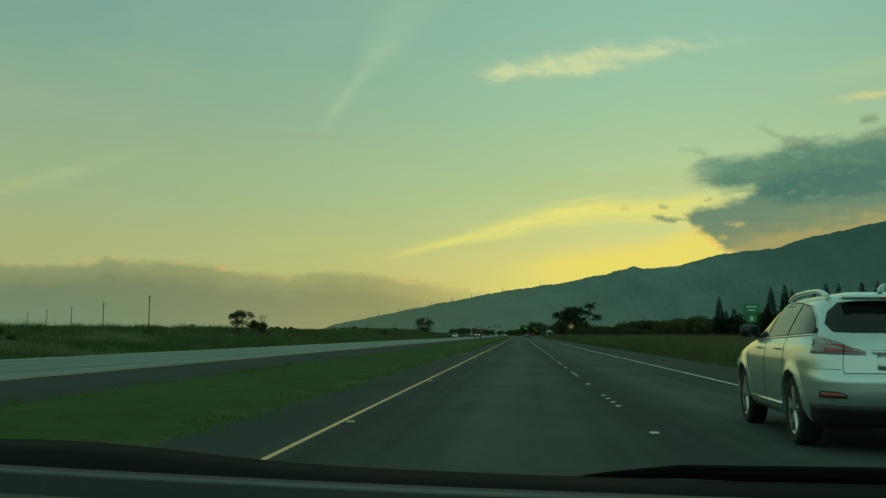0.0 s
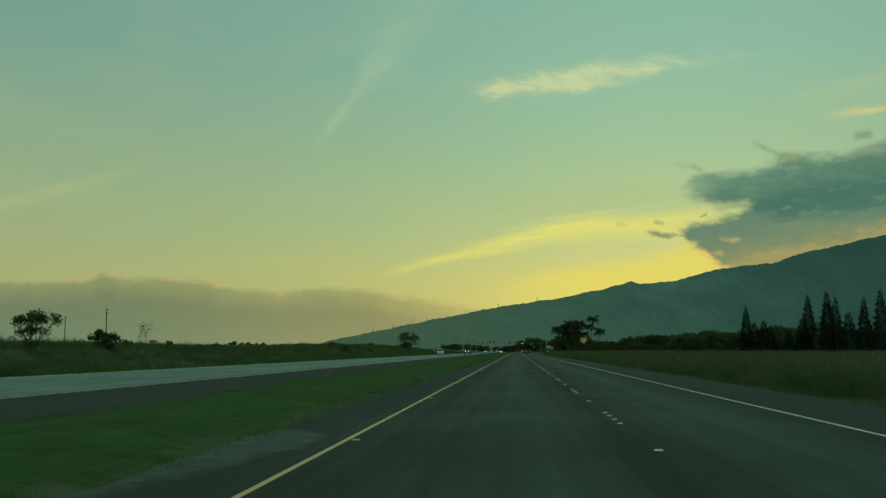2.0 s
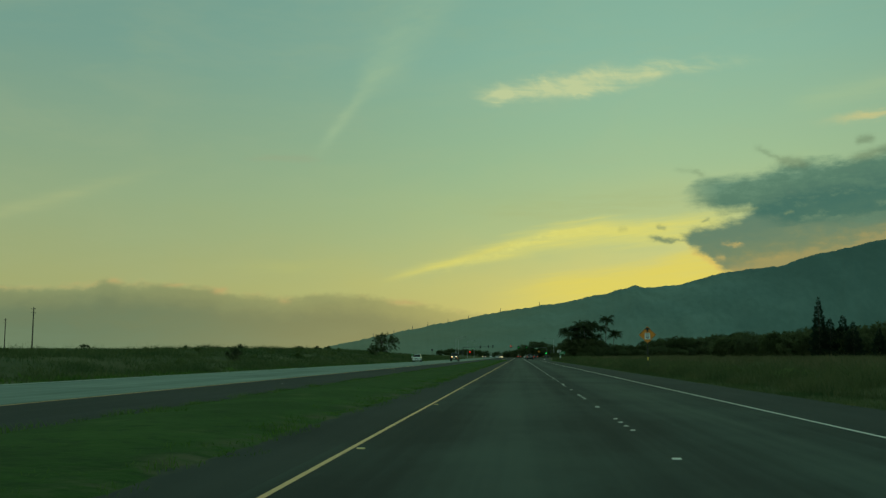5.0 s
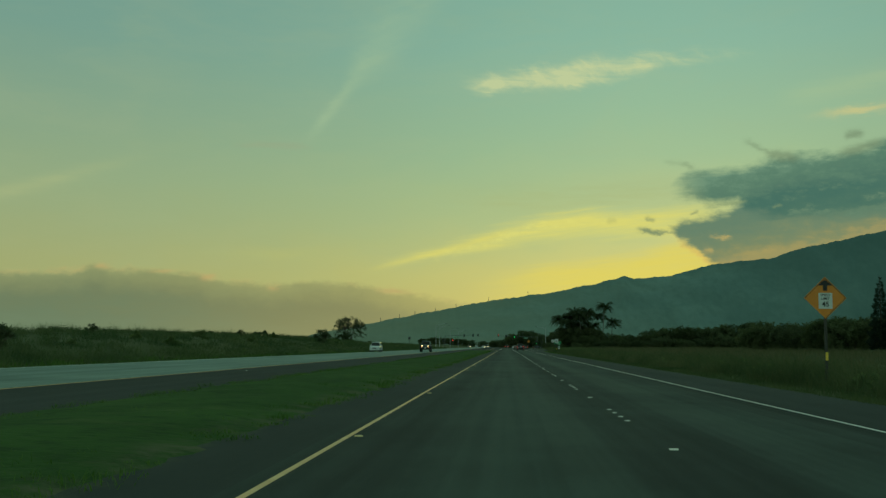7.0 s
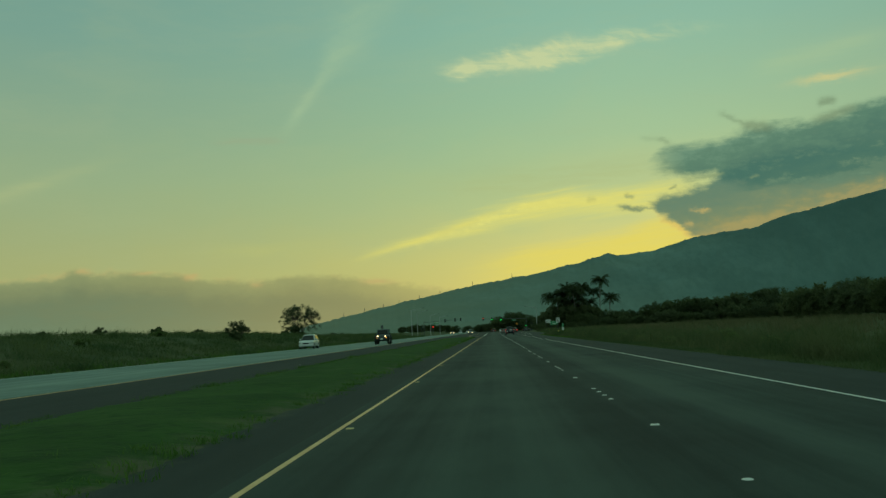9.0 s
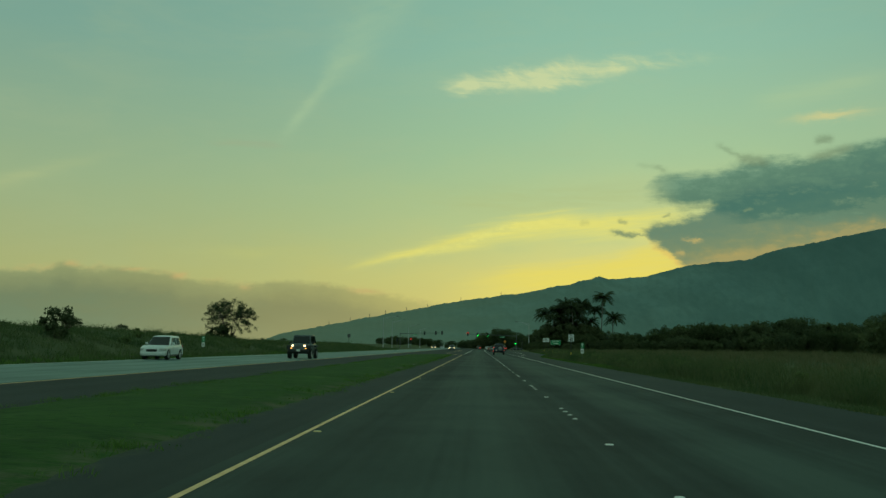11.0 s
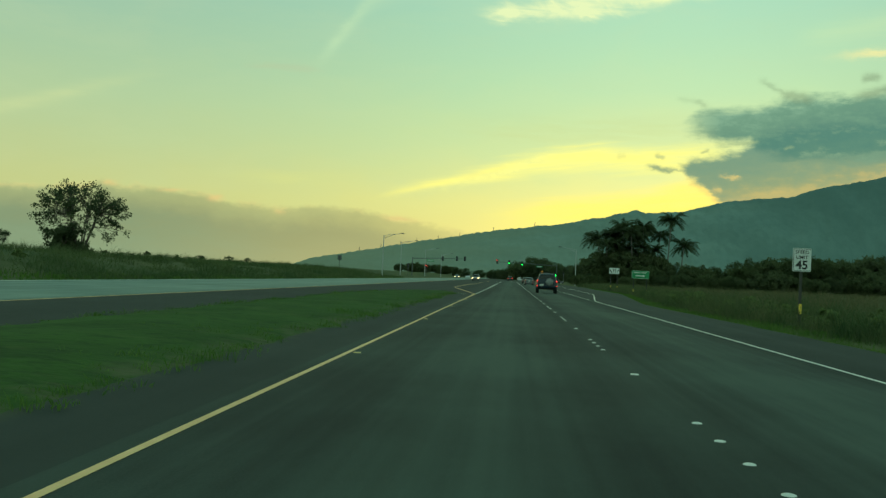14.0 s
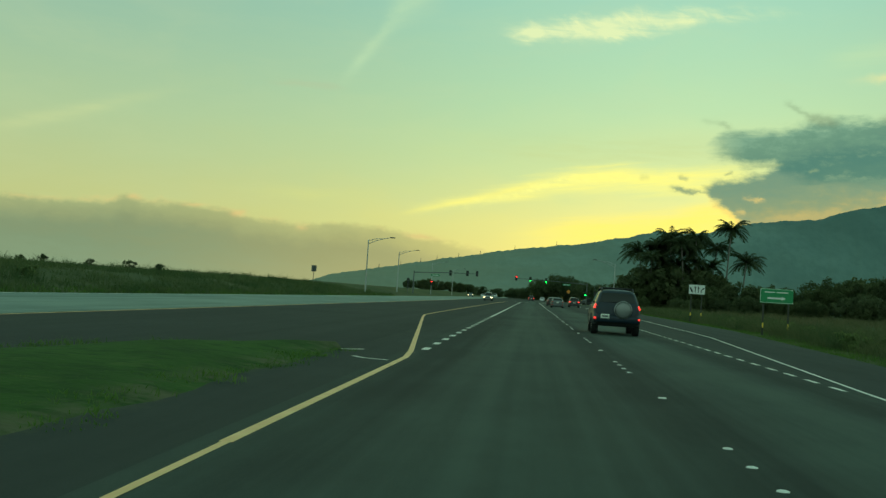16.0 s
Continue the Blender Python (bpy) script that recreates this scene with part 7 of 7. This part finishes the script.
def boxy_car(m):
    """A boxy open-country car with round lamps, slotted grille and wide wings."""
    root = empty("offroad_car")
    p = "boxy_car_paint"
    add_box("body", root, (0, -0.55, 0.86), (1.52, 2.55, 0.62), p, 0.05)
    add_box("bonnet", root, (0, 1.25, 0.98), (1.30, 1.15, 0.36), p, 0.06)
    add_box("front_panel", root, (0, 1.84, 0.90), (1.24, 0.10, 0.52), p, 0.03)
    for k in range(7):
        add_box("grille_slot", root, (-0.27 + 0.09 * k, 1.885, 0.95), (0.045, 0.03, 0.30), "black_trim", 0.012)
    bm = bmesh.new()
    low, high = 1.16, 1.80
    ring = lambda z, w, a, b: [bm.verts.new(v) for v in ((-w, a, z), (w, a, z), (w, b, z), (-w, b, z))]
    r0, r1 = ring(low, 0.74, -1.80, 0.72), ring(high, 0.66, -1.74, 0.42)
    for k in range(4):
        bm.faces.new((r0[k], r0[(k + 1) % 4], r1[(k + 1) % 4], r1[k]))
    bm.faces.new(r1)
    bm.faces.new(r0[::-1])
    bmesh.ops.bevel(bm, geom=list(bm.edges), offset=0.05, segments=2, affect="EDGES")
    part("hard_top", bm, "slate_paint", root, smooth=True)
    add_box("roof", root, (0, -0.66, 1.815), (1.30, 2.1, 0.05), p, 0.02)

    def slab(name, quad, material):
        bm = bmesh.new()
        bm.faces.new([bm.verts.new(v) for v in quad])
        part(name, bm, material, root)

    slab("windscreen", [(-0.66, 0.735, 1.20), (0.66, 0.735, 1.20), (0.60, 0.455, 1.74), (-0.60, 0.455, 1.74)], "glass")
    for s in (-1, 1):
        slab("side_window", [(s * 0.752, -0.25, 1.20), (s * 0.752, 0.55, 1.20), (s * 0.68, 0.33, 1.72), (s * 0.68, -0.25, 1.72)], "glass")
        slab("side_window", [(s * 0.752, -1.05, 1.20), (s * 0.752, -0.35, 1.20), (s * 0.68, -0.35, 1.72), (s * 0.68, -1.05, 1.72)], "glass")
        slab("side_window", [(s * 0.752, -1.68, 1.20), (s * 0.752, -1.15, 1.20), (s * 0.68, -1.15, 1.72), (s * 0.68, -1.64, 1.72)], "glass")
        add_box("wing", root, (s * 0.78, 1.22, 0.97), (0.32, 1.20, 0.12), "black_trim", 0.045)
        add_box("wing", root, (s * 0.80, -1.30, 0.97), (0.26, 1.14, 0.12), "black_trim", 0.045)
        add_box("wing_front", root, (s * 0.78, 1.80, 0.84), (0.30, 0.10, 0.28), "black_trim", 0.04)
        bm = bmesh.new()
        tube(bm, [(s * 0.47, 1.86, 1.0), (s * 0.47, 1.92, 1.0)], [0.085, 0.07], 16)
        part("head_lamp", bm, "head_on", root)
        bm = bmesh.new()
        tube(bm, [(s * 0.47, 1.83, 1.0), (s * 0.47, 1.90, 1.0)], [0.115, 0.105], 16)
        part("lamp_ring", bm, "chrome", root)
        add_box("side_lamp", root, (s * 0.56, 1.87, 0.80), (0.14, 0.06, 0.08), "turn_on", 0.02)
        add_box("mirror", root, (s * 0.88, 0.55, 1.24), (0.20, 0.10, 0.18), "black_trim", 0.03)
        add_box("side_step", root, (s * 0.72, -0.1, 0.42), (0.16, 1.6, 0.06), "black_trim", 0.02)
        for y in (1.20, -1.30):
            wheel(root, s * 0.79, y, 0.395, 0.25, 0.24, 5)
    add_box("bumper", root, (0, 2.00, 0.62), (1.62, 0.22, 0.20), "black_trim", 0.04)
    add_box("number_plate", root, (-0.02, 2.12, 0.64), (0.31, 0.02, 0.15), "plate", 0.004)
    add_box("frame_rail", root, (0, -0.1, 0.50), (1.36, 3.3, 0.24), "black_trim", 0.04)
    root.matrix_world = m
    tagged(root, "slate grey boxy off-road car with round head lamps burning", "car")


boxy_car(pose(-16.85, 351.6, 0.0, 0, 0, 180) @ Matrix.Scale(1.09, 4))


# ---------------------------------------------------------------- small things on the land
def ridge_mast(az):
    dist = 4585
    root = empty("ridge_mast")
    a = radians(az)
    z = mountain_height(az, 1.0) - 12
    bm = bmesh.new()
    tube(bm, [(0, 0, 0), (0, 0, 27)], [1.6, 0.9], 6)
    part("tower", bm, "dull_steel", root)
    root.matrix_world = pose(dist * math.sin(a), 195 + dist * math.cos(a), z)
    tagged(root, "far slender mast on the mountain ridge", "mast", "masts on the ridge")


for az in (-8.6, -7.4, -6.3, -5.4, -4.2, -3.0, -1.1, 1.2):
    ridge_mast(az)


# ---------------------------------------------------------------- the car in which the drive begins
def own_car():
    """The open front of the car at the start of the drive: body, dashboard, cowl and wipers."""
    shape = Shape(4.6, 1.80, 1.5, 2.70, 0.33, 0.94, 0.90, (-1.9, -1.5), (1.2, 0.4), 0.8, 0.6, tail=0.94)
    root = empty("car")
    part("body", shape.shell(), "dark_paint", root, smooth=True)
    for y in shape.axle:
        for sign in (-1, 1):
            wheel(root, sign * (shape.W / 2 - 0.13), y, shape.r, 0.22, shape.r * 0.68)
    n = 24

    def sheet(name, rows, material, label=""):
        """A moulded panel from cross profiles: rows of (y, z) at even steps across, bowed ahead in the middle."""
        bm = bmesh.new()
        grid = []
        for i in range(n + 1):
            x = -0.76 + 1.52 * i / n
            bow = 0.10 * (1 - (x / 0.76) ** 2)
            grid.append([bm.verts.new((x, y + bow, z - 0.043 + 0.05 * x * x - 0.025 * (x + 0.27) + (0.012 * math.exp(-((x + 0.40) / 0.16) ** 2) if name == "wiper_cowl" else 0.0))) for y, z in rows])
        for a, b in zip(grid, grid[1:]):
            for k in range(len(rows) - 1):
                bm.faces.new((a[k], a[k + 1], b[k + 1], b[k]))
        return part(name, bm, material, root, label, smooth=True)

    dash_ob = sheet("dashboard", [(0.18, 1.0), (0.20, 1.068), (0.26, 1.118), (0.42, 1.145), (0.58, 1.154), (0.60, 1.144), (0.63, 1.144), (0.645, 1.157), (0.69, 1.156), (0.72, 1.11)], "dash_vinyl", "grey grained dashboard")
    sheet("wiper_cowl", [(0.73, 1.10), (0.75, 1.126), (0.82, 1.138), (0.92, 1.136), (0.97, 1.12), (1.02, 0.99)], "cowl", "matt black wiper cowl")
    bm = bmesh.new()
    tube(bm, [(-0.72 + 1.25 * k / 12, 0.655 + 0.10 * (1 - ((-0.72 + 1.25 * k / 12) / 0.76) ** 2), 1.112 - 0.025 * (-0.45 + 1.25 * k / 12) + 0.05 * (-0.72 + 1.25 * k / 12) ** 2) for k in range(13)], 0.004, 8)
    part("vent_rim", bm, "dull_steel", dash_ob)
    bm = bmesh.new()
    bmesh.ops.create_uvsphere(bm, u_segments=16, v_segments=8, radius=0.022)
    bmesh.ops.transform(bm, matrix=pose(0.02, 0.72, 1.085) @ Matrix.Diagonal((1.4, 1, 0.5, 1)), verts=bm.verts)
    part("light_sensor", bm, "black_trim", dash_ob, smooth=True)
    bm = bmesh.new()
    tube(bm, [(0.07, 1.05, 1.072), (0.14, 1.05, 1.081), (0.214, 1.05, 1.086), (0.40, 1.02, 1.087), (0.62, 0.98, 1.090)], [0.002, 0.004, 0.007, 0.010, 0.012], 8)
    part("wiper", bm, "cowl", root)
    root.matrix_world = pose(-1.72, -0.47, 0.0, 0, 0, 0)
    tagged(root, "dark open car with grained grey dashboard and wiper cowl", "car")


own_car()


for pts, w in (([(-5.75, 407.9), (-5.45, 408.1), (-5.22, 408.4)], 0.13), ([(-5.05, 406.3), (-4.8, 405.95), (-4.35, 405.85)], 0.10)):
    ribbon("paint_mark", pts, w, "white_paint", 0.003, road)


# scraps of litter on the median edge and the dark strip
rng = random.Random(5)
scrap_bm = bmesh.new()
ring = []
for k in range(9):
    a = 2 * math.pi * k / 9
    ring.append(scrap_bm.verts.new((0.11 * math.cos(a) * rng.uniform(0.6, 1.2), 0.08 * math.sin(a) * rng.uniform(0.6, 1.2), rng.uniform(0.0, 0.05))))
hub_low, hub_high = scrap_bm.verts.new((0, 0, -0.01)), scrap_bm.verts.new((0.01, 0, 0.085))
for k in range(9):
    scrap_bm.faces.new((ring[k], ring[(k + 1) % 9], hub_high))
    scrap_bm.faces.new((ring[(k + 1) % 9], ring[k], hub_low))
litter = part("litter", scrap_bm, "sign_white")
tagged(litter, "crumpled scrap of pale litter by the median", "litter", "litter scraps")
for k, (x, y) in enumerate(((-10.75, 131.0), (-11.6, 118.0), (-6.1, 152.0), (-12.6, 166.0), (-13.6, 214.0), (-6.0, 238.0), (-11.3, 266.0), (-5.9, 331.0), (-6.0, 362.0), (7.0, 349.0))):
    m = pose(x, y, 0.02 if -11 < x < -5.7 else 0.01, 0, 0, 40.0 * k) @ Matrix.Scale(0.6, 4)
    if k == 0:
        litter.matrix_world = m
    else:
        copy_thing(litter, m)
